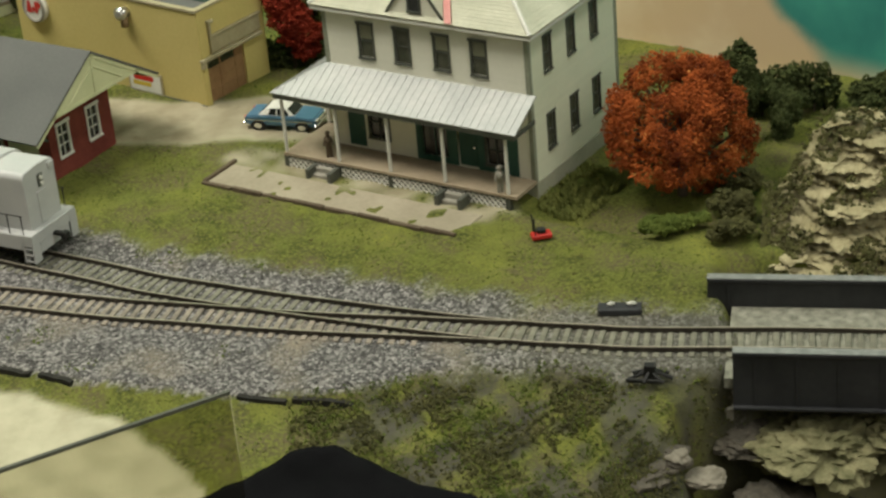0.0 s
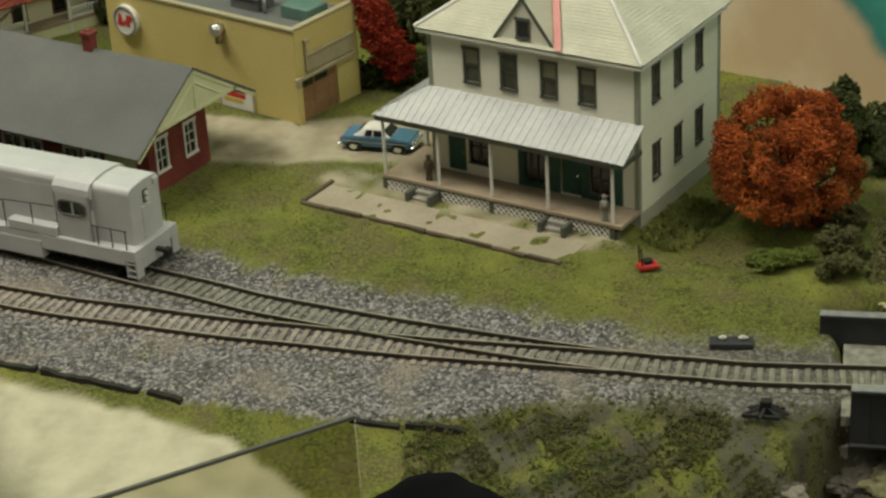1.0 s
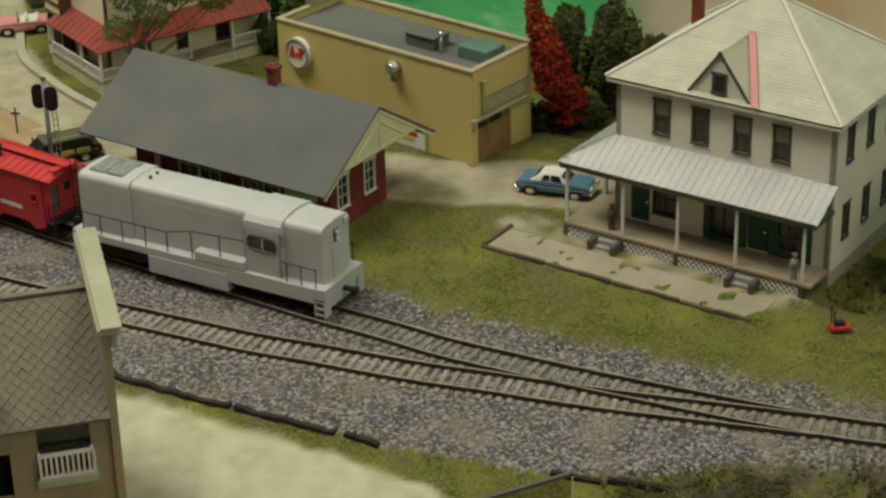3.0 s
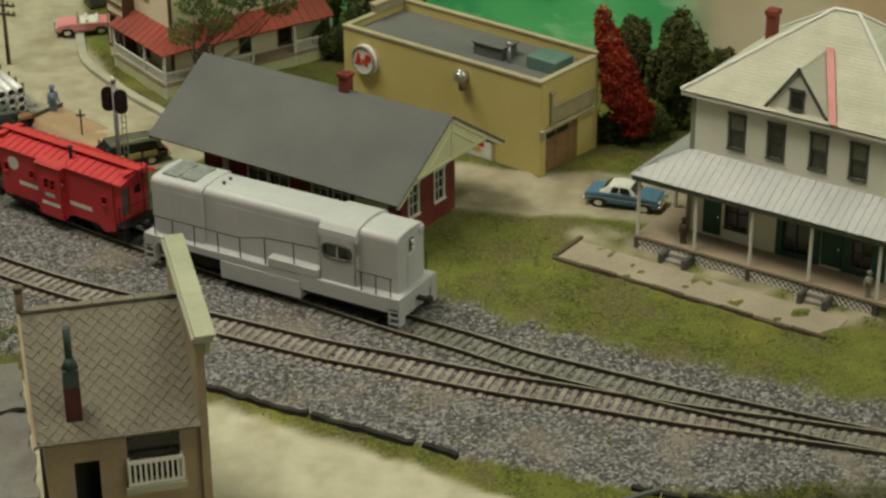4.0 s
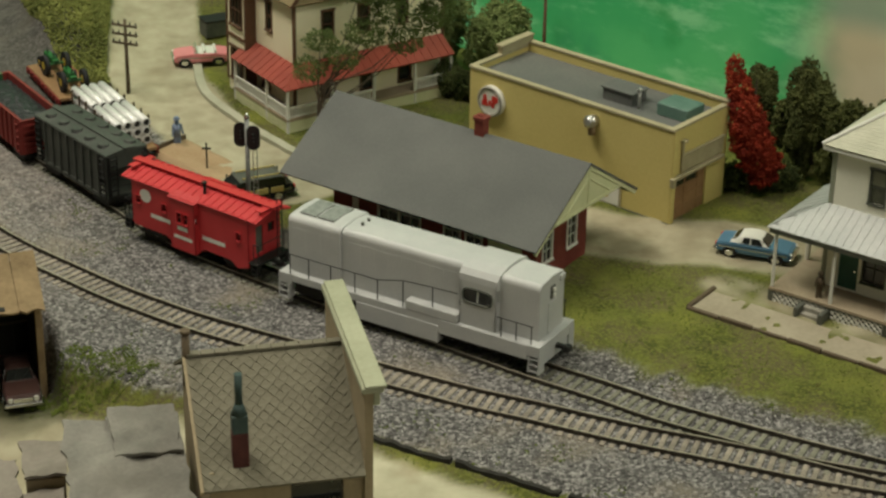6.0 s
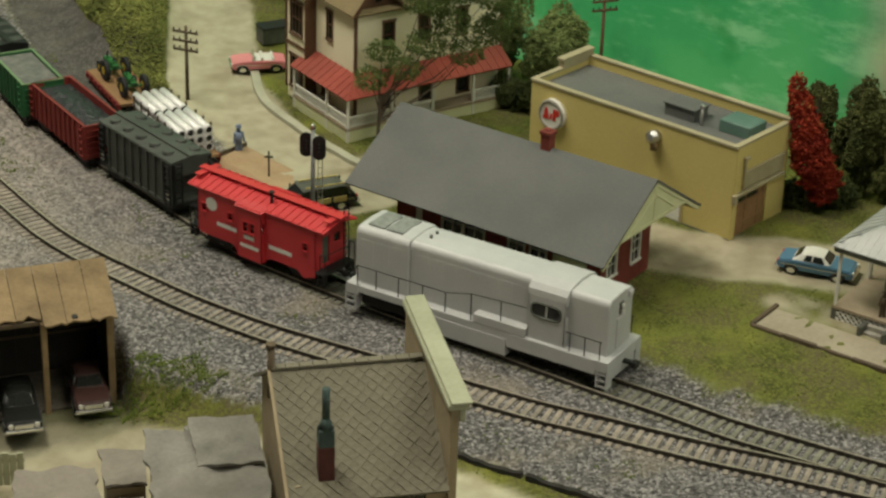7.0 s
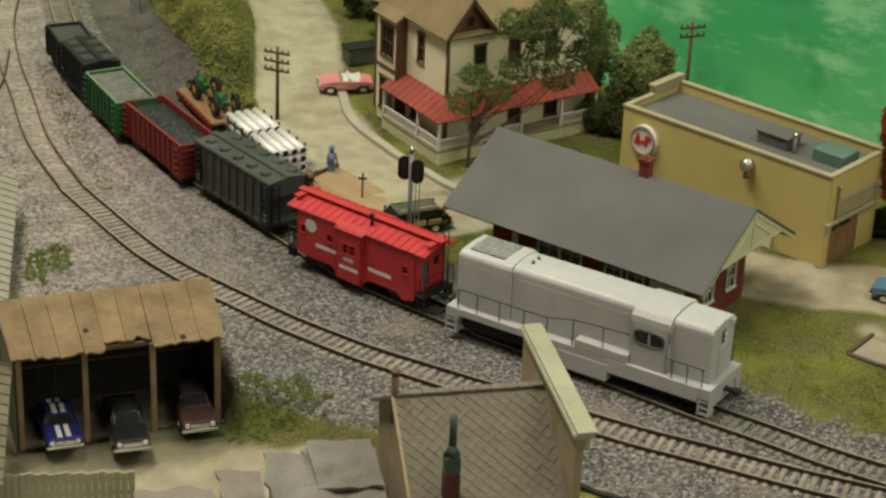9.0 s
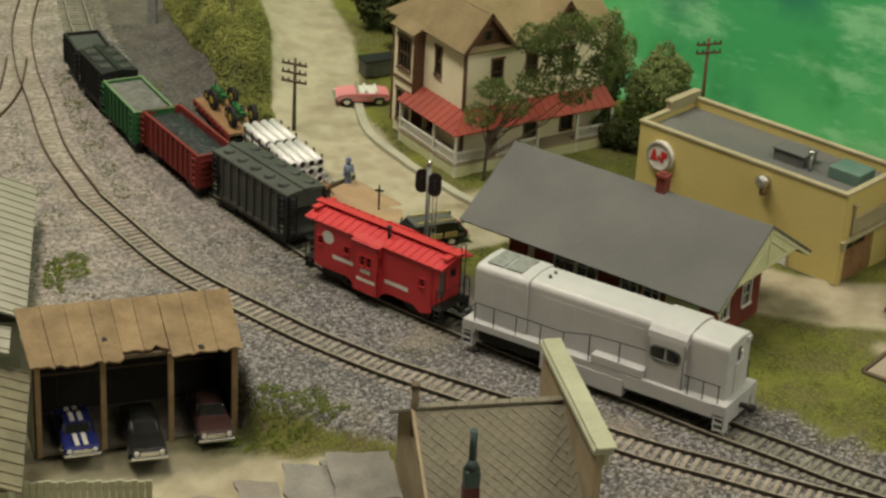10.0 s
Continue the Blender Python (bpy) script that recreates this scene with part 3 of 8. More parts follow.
def ground_material():
    m, nt, bsdf, node, link = nodes_of("scenic_ground")
    co = node("ShaderNodeTexCoord")

    def noise(scale, detail=5):
        n = node("ShaderNodeTexNoise")
        n.inputs["Scale"].default_value, n.inputs["Detail"].default_value = scale, detail
        link(co.outputs["Object"], n.inputs["Vector"])
        return n

    def blend(fac, a, b):
        x = node("ShaderNodeMix")
        x.data_type = "RGBA"
        link(fac, x.inputs[0])
        for k, v in ((6, a), (7, b)):
            if isinstance(v, tuple):
                x.inputs[k].default_value = (*v, 1)
            else:
                link(v, x.inputs[k])
        return x.outputs[2]

    def spread(n, lo, hi):
        r = node("ShaderNodeMapRange")
        r.inputs[1].default_value, r.inputs[2].default_value = lo, hi
        link(n, r.inputs[0])
        return r.outputs[0]

    big, mid, tiny = noise(22), noise(75), noise(420, 3)
    earth = blend(spread(mid.outputs["Fac"], 0.38, 0.62), (0.045, 0.052, 0.014), (0.105, 0.12, 0.026))
    earth = blend(spread(big.outputs["Fac"], 0.47, 0.62), earth, (0.185, 0.195, 0.038))
    earth = blend(spread(noise(33).outputs["Fac"], 0.46, 0.60), earth, (0.105, 0.088, 0.047))
    earth = blend(spread(noise(650, 3).outputs["Fac"], 0.42, 0.64), earth, (0.15, 0.16, 0.035))
    earth = blend(spread(noise(1100, 2).outputs["Fac"], 0.55, 0.68), earth, (0.075, 0.08, 0.026))
    vor = node("ShaderNodeTexVoronoi")
    vor.inputs["Scale"].default_value = 800
    link(co.outputs["Object"], vor.inputs["Vector"])
    sep = node("ShaderNodeSeparateColor")
    link(vor.outputs["Color"], sep.inputs[0])
    stone = node("ShaderNodeValToRGB")
    e = stone.color_ramp.elements
    e[0].color, e[1].color = (0.05, 0.048, 0.046, 1), (0.37, 0.355, 0.335, 1)
    e.new(0.55).color = (0.155, 0.149, 0.142, 1)
    link(sep.outputs[0], stone.inputs[0])
    stone_c = blend(spread(big.outputs["Fac"], 0.55, 0.75), stone.outputs[0], (0.27, 0.235, 0.18))
    pave = blend(spread(mid.outputs["Fac"], 0.35, 0.65), (0.375, 0.355, 0.245), (0.475, 0.45, 0.32))
    pave = blend(spread(big.outputs["Fac"], 0.58, 0.75), pave, (0.29, 0.24, 0.15))
    dirt = blend(spread(mid.outputs["Fac"], 0.35, 0.65), (0.27, 0.235, 0.155), (0.36, 0.325, 0.225))
    dirt = blend(spread(noise(48).outputs["Fac"], 0.55, 0.72), dirt, (0.20, 0.165, 0.10))
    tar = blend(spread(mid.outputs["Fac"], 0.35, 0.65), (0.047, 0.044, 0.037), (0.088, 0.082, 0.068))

    def attr(key):
        a = node("ShaderNodeAttribute")
        a.attribute_name = key
        return a.outputs["Fac"]

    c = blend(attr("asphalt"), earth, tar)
    c = blend(attr("paved"), c, pave)
    c = blend(attr("yard"), c, dirt)
    c = blend(attr("gravel"), c, stone_c)
    gritty = blend(spread(noise(300, 4).outputs["Fac"], 0.36, 0.64), (0.21, 0.178, 0.15), (0.47, 0.415, 0.365))
    c = blend(attr("west_pale"), c, gritty)
    link(c, bsdf.inputs["Base Color"])
    bsdf.inputs["Roughness"].default_value = 0.95
    bsdf.inputs["Specular IOR Level"].default_value = 0.15
    b1, b2 = node("ShaderNodeBump"), node("ShaderNodeBump")
    mul = node("ShaderNodeMath")
    mul.operation = "MULTIPLY"
    link(attr("gravel"), mul.inputs[0])
    mul.inputs[1].default_value = 1.0
    link(mul.outputs[0], b1.inputs["Strength"])
    b1.inputs["Distance"].default_value = 0.0012
    b1.invert = True
    link(vor.outputs["Distance"], b1.inputs["Height"])
    b2.inputs["Strength"].default_value, b2.inputs["Distance"].default_value = 0.5, 0.0006
    link(tiny.outputs["Fac"], b2.inputs["Height"])
    link(b1.outputs[0], b2.inputs["Normal"])
    link(b2.outputs[0], bsdf.inputs["Normal"])
    return m


me.materials.append(ground_material())
tagged(new("ground", me), "modelled ground with grass, grey ballast and tan roads", "ground", kind="structure")

# ---- room ----
for name, a in (("floor", (-2600, 2600, -2200, 2200, -1000, -950)), ("ceiling", (-2600, 2600, -2200, 2200, 1550, 1600)), ("wall_west", (-2650, -2600, -2200, 2200, -1000, 1600)), ("wall_east", (2600, 2650, -2200, 2200, -1000, 1600)), ("wall_south", (-2600, 2600, -2250, -2200, -1000, 1600)), ("wall_north", (-2600, 2600, 2200, 2250, -1000, 1600))):
    tagged(new(name, mesh_of(name, box(bm_new(), *a), "plaster")), "plain painted room surface out of view", "room", kind="structure")

table = thing("layout_table", "plain wooden table frame carrying the model landscape", "table", 0, 0, 0, kind="structure")
part("table_top", box(bm_new(), -765, 625, -262, 800, -185, -165), "palewood", table)
part("front_board", box(bm_new(), -765, 625, -270, -262, -185, -60), "palewood", table)
part("end_board", box(bm_new(), -773, -765, -262, 800, -185, -20), "palewood", table)
for lx in (-740, -60, 600):
    for ly in (-240, 780):
        part("table_leg", box(bm_new(), lx - 22, lx + 22, ly - 22, ly + 22, -950, -185), "palewood", table)

# ---- painted backdrop: a curved board with woods, a tan hill and blue-green mountains ----


def backdrop_material():
    m, nt, bsdf, node, link = nodes_of("painted_backdrop")
    co = node("ShaderNodeTexCoord")
    sep = node("ShaderNodeSeparateXYZ")
    link(co.outputs["Object"], sep.inputs[0])

    def noise(scale, detail=5):
        n = node("ShaderNodeTexNoise")
        n.inputs["Scale"].default_value, n.inputs["Detail"].default_value = scale, detail
        link(co.outputs["Object"], n.inputs["Vector"])
        return n.outputs["Fac"]

    def spread(n, lo, hi):
        r = node("ShaderNodeMapRange")
        r.interpolation_type = "SMOOTHSTEP"
        r.inputs[1].default_value, r.inputs[2].default_value = lo, hi
        link(n, r.inputs[0])
        return r.outputs[0]

    def blend(fac, a, b):
        x = node("ShaderNodeMix")
        x.data_type = "RGBA"
        link(fac, x.inputs[0])
        for k, v in ((6, a), (7, b)):
            if isinstance(v, tuple):
                x.inputs[k].default_value = (*v, 1)
            else:
                link(v, x.inputs[k])
        return x.outputs[2]

    wide = node("ShaderNodeMapping")
    wide.inputs["Scale"].default_value = (1, 1, 2.6)
    link(co.outputs["Object"], wide.inputs["Vector"])
    streak = node("ShaderNodeTexNoise")
    streak.inputs["Scale"].default_value, streak.inputs["Detail"].default_value = 13, 9
    streak.inputs["Roughness"].default_value = 0.65
    link(wide.outputs[0], streak.inputs["Vector"])
    green = blend(spread(noise(7), 0.40, 0.62), (0.06, 0.52, 0.18), (0.14, 0.68, 0.25))
    green = blend(spread(streak.outputs["Fac"], 0.47, 0.62), green, (0.30, 0.80, 0.40))
    green = blend(spread(noise(31, 7), 0.56, 0.76), green, (0.05, 0.45, 0.13))
    green = blend(spread(noise(9, 7), 0.50, 0.62), green, (0.03, 0.31, 0.16))
    # soft-edged painted zones to the east: pale haze, blue-green mountain, tan hill
    drift = node("ShaderNodeMath")
    drift.operation = "MULTIPLY_ADD"
    link(noise(24, 6), drift.inputs[0])
    drift.inputs[1].default_value = 0.035
    link(sep.outputs["X"], drift.inputs[2])
    haze = blend(spread(noise(14), 0.4, 0.6), (0.72, 0.635, 0.42), (0.80, 0.71, 0.50))
    haze = blend(spread(sep.outputs["Z"], 0.066, 0.086), haze, (0.36, 0.46, 0.33))
    mountain = blend(spread(noise(11, 6), 0.38, 0.62), (0.03, 0.22, 0.20), (0.075, 0.40, 0.31))
    hill = blend(spread(noise(17, 6), 0.4, 0.62), (0.68, 0.51, 0.31), (0.80, 0.66, 0.45))
    c = blend(spread(drift.outputs[0], 0.095, 0.14), green, haze)
    c = blend(spread(drift.outputs[0], 0.262, 0.295), c, mountain)
    top = node("ShaderNodeValToRGB")
    top.color_ramp.interpolation = "B_SPLINE"
    for pos, h in ((0.17, 0.0), (0.19, 0.42), (0.235, 0.62), (0.27, 0.5), (0.30, 0.28), (0.345, 0.0)):
        top.color_ramp.elements.new(pos).color = (h, h, h, 1)
    for k in (len(top.color_ramp.elements) - 1, 0):
        top.color_ramp.elements[k].color = (0, 0, 0, 1)
    link(drift.outputs[0], top.inputs[0])
    low = node("ShaderNodeMath")
    low.operation = "MULTIPLY_ADD"
    link(top.outputs[0], low.inputs[0])
    low.inputs[1].default_value = 0.25
    neg = node("ShaderNodeMath")
    neg.operation = "MULTIPLY"
    link(sep.outputs["Z"], neg.inputs[0])
    neg.inputs[1].default_value = -1.0
    link(neg.outputs[0], low.inputs[2])
    c = blend(spread(low.outputs[0], -0.008, 0.014), c, hill)
    link(c, bsdf.inputs["Base Color"])
    bsdf.inputs["Roughness"].default_value = 0.7
    return m


M["backwoods"] = backdrop_material()
bxy, bdir = spline(BACK, 12)


def board(offset, low, high, first, last):
    """A strip of the curved board, between two stretches of its length, with heights given by functions."""
    bm = bm_new()
    prev = None
    for i in range(first, last + 1):
        n = np.array((bdir[i][1], -bdir[i][0])) * -1
        n = n if n[1] < 0 else -n
        fx, fy = bxy[i] + n * offset
        kx, ky = bxy[i] + n * (offset - 0.8)
        t = (i - first) / max(1, last - first)
        col = [bm.verts.new(p) for p in ((fx, fy, low(t)), (fx, fy, high(t)), (kx, ky, high(t)), (kx, ky, low(t)))]
        if prev:
            for k in range(4):
                bm.faces.new((prev[k], col[k], col[(k + 1) % 4], prev[(k + 1) % 4]))
        prev = col
    bmesh.ops.recalc_face_normals(bm, faces=bm.faces)
    return bm


backdrop = tagged(new("backdrop", mesh_of("backdrop", board(0, lambda t: -165, lambda t: 700, 0, len(bxy) - 1), "backwoods")), "curved board painted with green woods and hills", "backdrop", kind="structure")



# ---- tracks ----


def track(label, line, name="railway_track", step=4.7, skip=None, wood="tie", sunk=0.0, iron="rail"):
    t = thing(name, label, "railway track", 0, 0, 0, group="tracks")
    xy, d = spline(line, 2.5)
    n = np.c_[-d[:, 1], d[:, 0]]
    for side in (-1, 1):
        for kind, w, z0, z1, mat in (("rail", 0.34, 0.4, 2.5, iron), ("rail_head", 0.36, 2.5, 2.8, "railtop" if iron == "rail" else iron)):
            bm = bm_new()
            prev = None
            for p, q in zip(xy, n):
                g = side * float(np.interp(p[0], [-400, -260, -150], [6.4, 7.1, 7.8]))
                d0 = -sunk * float(smooth(p[1], 284, 330))
                a, b = p + q * (g - w), p + q * (g + w)
                col = [bm.verts.new(v) for v in ((*a, z0 + d0), (*b, z0 + d0), (*b, z1 + d0), (*a, z1 + d0))]
                if prev:
                    for k in range(4):
                        bm.faces.new((prev[k], prev[(k + 1) % 4], col[(k + 1) % 4], col[k]))
                prev = col
            bmesh.ops.recalc_face_normals(bm, faces=bm.faces)
            if kind == "rail":
                holder = part("rail", bm, mat, t)
            else:
                part("rail_head", bm, mat, holder, "worn shiny rail head")
    bm = soft(box(bm_new(), -1.2, 1.2, -11.6, 11.6, -1.6, 0.7), 0.15)
    shared = mesh_of("tie", bm, wood)
    pts, dirs = spline(line, step)
    rnd = random.Random(len(line))
    for p, q in zip(pts, dirs):
        if skip and skip(*p):
            continue
        ob = new("tie", shared)
        ob.parent = t
        ob.matrix_basis = pose(p[0] * MM, p[1] * MM, (rnd.uniform(-0.3, 0.1) - 0.85 * sunk * float(smooth(p[1], 270, 330))) * MM, 0, 0, math.degrees(math.atan2(q[1], q[0])) + rnd.uniform(-2, 2))
    return t


track("main railway track with weathered ties and rusty rails", MAIN)
NEAR_FAR = NEAR[NEAR.index((-394, 286)):]
track("curved passing track with pale weathered ties", NEAR[:NEAR.index((-394, 286)) + 1], skip=lambda x, y: x > 118, wood="paletie")
track("far end of the passing track buried in tan sand", NEAR_FAR, wood="paletie", sunk=0.7, iron="tanrail")
track("short siding track half buried in dark ballast", SIDING, sunk=1.5)
track("spur track branching off in dirty ballast", SPUR, wood="paletie", sunk=0.7, iron="tanrail")

# ---- rolling stock ----


def truck(parent, x, wheel=4.6, base=10.0, low=4.2):
    t = part("truck", soft(box(bm_new(), x - base * 0.95, x + base * 0.95, -8.6, 8.6, 5.0, 8.0), 0.5), "black", parent, "black truck frame")
    for s in (-1, 1):
        bm = bm_new()
        extrude(bm, [(x - base * 0.9, 5.5), (x - base * 0.9, 8.2), (x - 3, 9.2), (x + 3, 9.2), (x + base * 0.9, 8.2), (x + base * 0.9, 5.5), (x + 3, 4.4), (x - 3, 4.4)], s * 9.0, s * 11.0, "y")
        part("side_frame", bm, "black", t)
    for dx in (-base * 0.55, base * 0.55):
        bm = bm_new()
        for s in (-1, 1):
            rod(bm, (x + dx, s * 6.9, wheel + low), (x + dx, s * 8.4, wheel + low), wheel, 16)
        rod(bm, (x + dx, -8, wheel + low), (x + dx, 8, wheel + low), 0.9)
        part("wheelset", bm, "rail", t)


def coupler(parent, x, s):
    bm = bm_new()
    box(bm, *sorted((x, x + s * 7)), -1.2, 1.2, 9.0, 11.0)
    box(bm, *sorted((x + s * 6, x + s * 9)), -2.2, 1.6, 8.4, 11.6)
    part("coupler", soft(bm, 0.3), "black", parent)


def ladder(parent, face, plane, u, z0, z1, mat, w=4.0, n=4, out=0.9):
    bm = bm_new()
    slab(bm, face, plane, 0.0, out, u - w / 2, u - w / 2 + 0.5, z0, z1)
    slab(bm, face, plane, 0.0, out, u + w / 2 - 0.5, u + w / 2, z0, z1)
    for i in range(n):
        c = z0 + (z1 - z0) * (i + 0.5) / n
        slab(bm, face, plane, 0.2, out + 0.3, u - w / 2, u + w / 2, c - 0.3, c + 0.3)
    part("ladder", bm, mat, parent)


def locomotive(x, y, turn):
    t = thing("diesel_locomotive", "unpainted light grey road-switcher locomotive with black handrails", "locomotive", x, y, 0, turn, kind="")
    bm = box(bm_new(), -73, 73, -16, 16, 11.5, 15.5)
    box(bm, -73.5, -66, -16.4, 16.4, 10, 15.8)
    box(bm, 66, 73.5, -16.4, 16.4, 10, 15.8)
    part("frame", soft(bm, 0.3), "loco", t)

    def hood(name, x0, x1, half, top, r=3.2):
        prof = [(-half, 15.4), (half, 15.4), (half, top - r)]
        prof += [(half - r + r * math.cos(a), top - r + r * math.sin(a)) for a in (0.35, 0.8, 1.25)]
        prof += [(0, top + 0.7)]
        prof += [(-half + r - r * math.cos(a), top - r + r * math.sin(a)) for a in (1.25, 0.8, 0.35)]
        prof += [(-half, top - r)]
        return part(name, soft(extrude(bm_new(), prof, x0, x1), 0.35), "loco", t)

    rad = hood("radiator_hood", -70, -39.5, 12.6, 45.2)
    long_hood = hood("long_hood", -39.5, 29, 11.2, 44.8)
    hood("short_hood", 48.2, 70, 11.4, 44.2)
    # cab, full width, arched roof, oval window openings
    cab = part("cab", extrude(bm_new(), [(-14.6, 38.5), (14.6, 38.5), (14.3, 41.5), (12.0, 44.0), (6, 45.6), (0, 46.0), (-6, 45.6), (-12.0, 44.0), (-14.3, 41.5)], 28.6, 49.2), "loco", t)
    bm = bm_new()
    for f, pl in (("f", -14.6), ("b", 14.6)):
        wall(bm, f, pl, 29, 48.8, 8.4, 38.5, 0.9, [(31.2, 46.4, 28.0, 34.7)])
    for f, pl in (("l", 29.0), ("r", 48.8)):
        wall(bm, f, pl, -14.6, 14.6, 15.4, 38.5, 0.9, [(-14, -12, 30.5, 36.5), (12, 14, 30.5, 36.5)])
    part("cab_wall", bm, "loco", cab)
    for f, pl in (("f", -14.6), ("b", 14.6)):
        bm = bm_new()
        s = -1 if f == "f" else 1
        ring = [(38.8 + 7.9 * math.copysign(abs(math.cos(a)) ** 0.55, math.cos(a)), 31.35 + 3.7 * math.copysign(abs(math.sin(a)) ** 0.55, math.sin(a))) for a in (2 * math.pi * i / 24 for i in range(24))]
        for p, q in zip(ring, ring[1:] + ring[:1]):
            rod(bm, (p[0], pl + s * 0.1, p[1]), (q[0], pl + s * 0.1, q[1]), 0.55, 6)
        part("window_gasket", bm, "trim", cab, "dark rubber window gasket")
        part("window_pane", slab(bm_new(), f, pl, -0.7, -0.5, 31.4, 46.2, 28.1, 34.6), "clear", cab)
        bm = bm_new()
        slab(bm, f, pl, -0.45, -0.2, 38.2, 39.2, 28.1, 34.6)
        part("sash_bar", bm, "loco", cab)
    # lower side: battery box, tank panel, cab skirt
    for s in (-1, 1):
        y0, y1 = sorted((s * 11, s * 16.2))
        for name, a, b, c, d in (("battery_box", 0, 28.8, 15.4, 20.0), ("fuel_tank", -28, 18.5, 2.4, 11.6), ("side_skirt", 18.6, 67, 7.6, 15.3)):
            part(name, soft(box(bm_new(), a, b, y0, y1, c, d), 0.3), "loco", t)
    # near-black colour stands in for the shadow under the locomotive
    part("underframe", soft(box(bm_new(), -66, 66, -13.5, 13.5, 4.6, 11.4), 0.5), "blackshade", t, "underframe coloured black for the shade beneath the deck")
    # door seams on the hood sides
    for s in (-1, 1):
        for i in range(8):
            bm = bm_new()
            u = -36 + i * 7.8
            box(bm, u + 0.35, u + 7.35, *sorted((s * 11.15, s * 11.3)), 17.5 if u < 0 else 21.5, 39.0)
            part("hood_door", soft(bm, 0.12), "loco", long_hood)
        for i in range(3):
            bm = bm_new()
            box(bm, -68 + i * 9.2, -60 + i * 9.2, *sorted((s * 12.55, s * 12.68)), 18, 39.5)
            part("radiator_panel", soft(bm, 0.12), "loco", rad)
    for a, b in ((-66, -56.5), (-55.6, -46)):
        bm = box(bm_new(), a, b, -8.4, 8.4, 45.2, 46.2)
        part("fan_grille", soft(bm, 0.2), "grille", rad, "grey mesh grille panel")
    for dx in (0, 2.6):
        part("exhaust_stub", rod(bm_new(), (-33, -3 + dx * 2, 45), (-33, -3 + dx * 2, 46.6), 0.8, 10), "trim", long_hood)
    # handrails, steps, ends
    for s in (-1, 1):
        yy = s * 15.6
        posts = [(-67, 15.6, 26), (-56, 15.6, 26), (-43, 15.6, 26), (-29, 15.6, 26), (-16, 15.6, 26), (-1.5, 15.6, 29.5), (15, 20, 30.5)]
        for px, z0, z1 in posts:
            part("stanchion", rod(bm_new(), (px, yy, z0), (px, yy, z1), 0.3, 6), "black", t)
        bm = bm_new()
        for p, q in zip([(-70, 22)] + [(p[0], p[2]) for p in posts], [(p[0], p[2]) for p in posts] + [(28.8, 31)]):
            rod(bm, (p[0], yy, p[1]), (q[0], yy, q[1]), 0.27, 6)
        part("handrail", bm, "black", t)
        bm = bm_new()
        rod(bm, (50, yy, 25), (69.5, yy, 25), 0.27, 6)
        part("handrail", bm, "black", t)
        for px in (52.5, 60.5, 68.5):
            part("stanchion", rod(bm_new(), (px, yy, 15.6), (px, yy, 25), 0.3, 6), "black", t)
        for e in (-1, 1):
            a, b = sorted((e * 67.5, e * 73.6))
            for z in (2.0, 5.2, 8.4, 11.6):
                part("step", box(bm_new(), a + 0.7, b - 0.7, *sorted((s * 11.5, s * 16.3)), z, z + 0.8), "loco", t)
            part("step_stile", box(bm_new(), a, a + 0.7, *sorted((s * 11.5, s * 16.4)), 1.6, 14), "loco", t)
            part("step_stile", box(bm_new(), b - 0.7, b, *sorted((s * 11.5, s * 16.4)), 1.6, 14), "loco", t)
    for e in (-1, 1):
        bm = bm_new()
        for zz in (35.4, 38.2):
            rod(bm, (e * 70.5, 0, zz), (e * 71.6, 0, zz), 1.05, 12)
        part("headlight", bm, "white", t, "white twin headlight")
        part("headlight_bezel", soft(box(bm_new(), *sorted((e * 69.8, e * 70.7)), -1.9, 1.9, 33.6, 40.0), 0.4), "trim", t, "dark headlight bezel")
        part("number_board", soft(box(bm_new(), *sorted((e * 69.6, e * 71)), 6.5, 10.5, 39.5, 42.5), 0.3), "loco", t)
        part("end_door", soft(box(bm_new(), *sorted((e * 69.8, e * 70.5)), -3.5, 3.5, 16, 32), 0.2), "loco", t)
        part("pilot", soft(box(bm_new(), *sorted((e * 70.5, e * 73.2)), -11, 11, 4.4, 10.5), 0.4), "loco" if e > 0 else "black", t)
        coupler(t, e * 72, e)
    truck(t, -50, 5.0, 13, 0.3), truck(t, 48, 5.0, 13, 0.3)
    return t


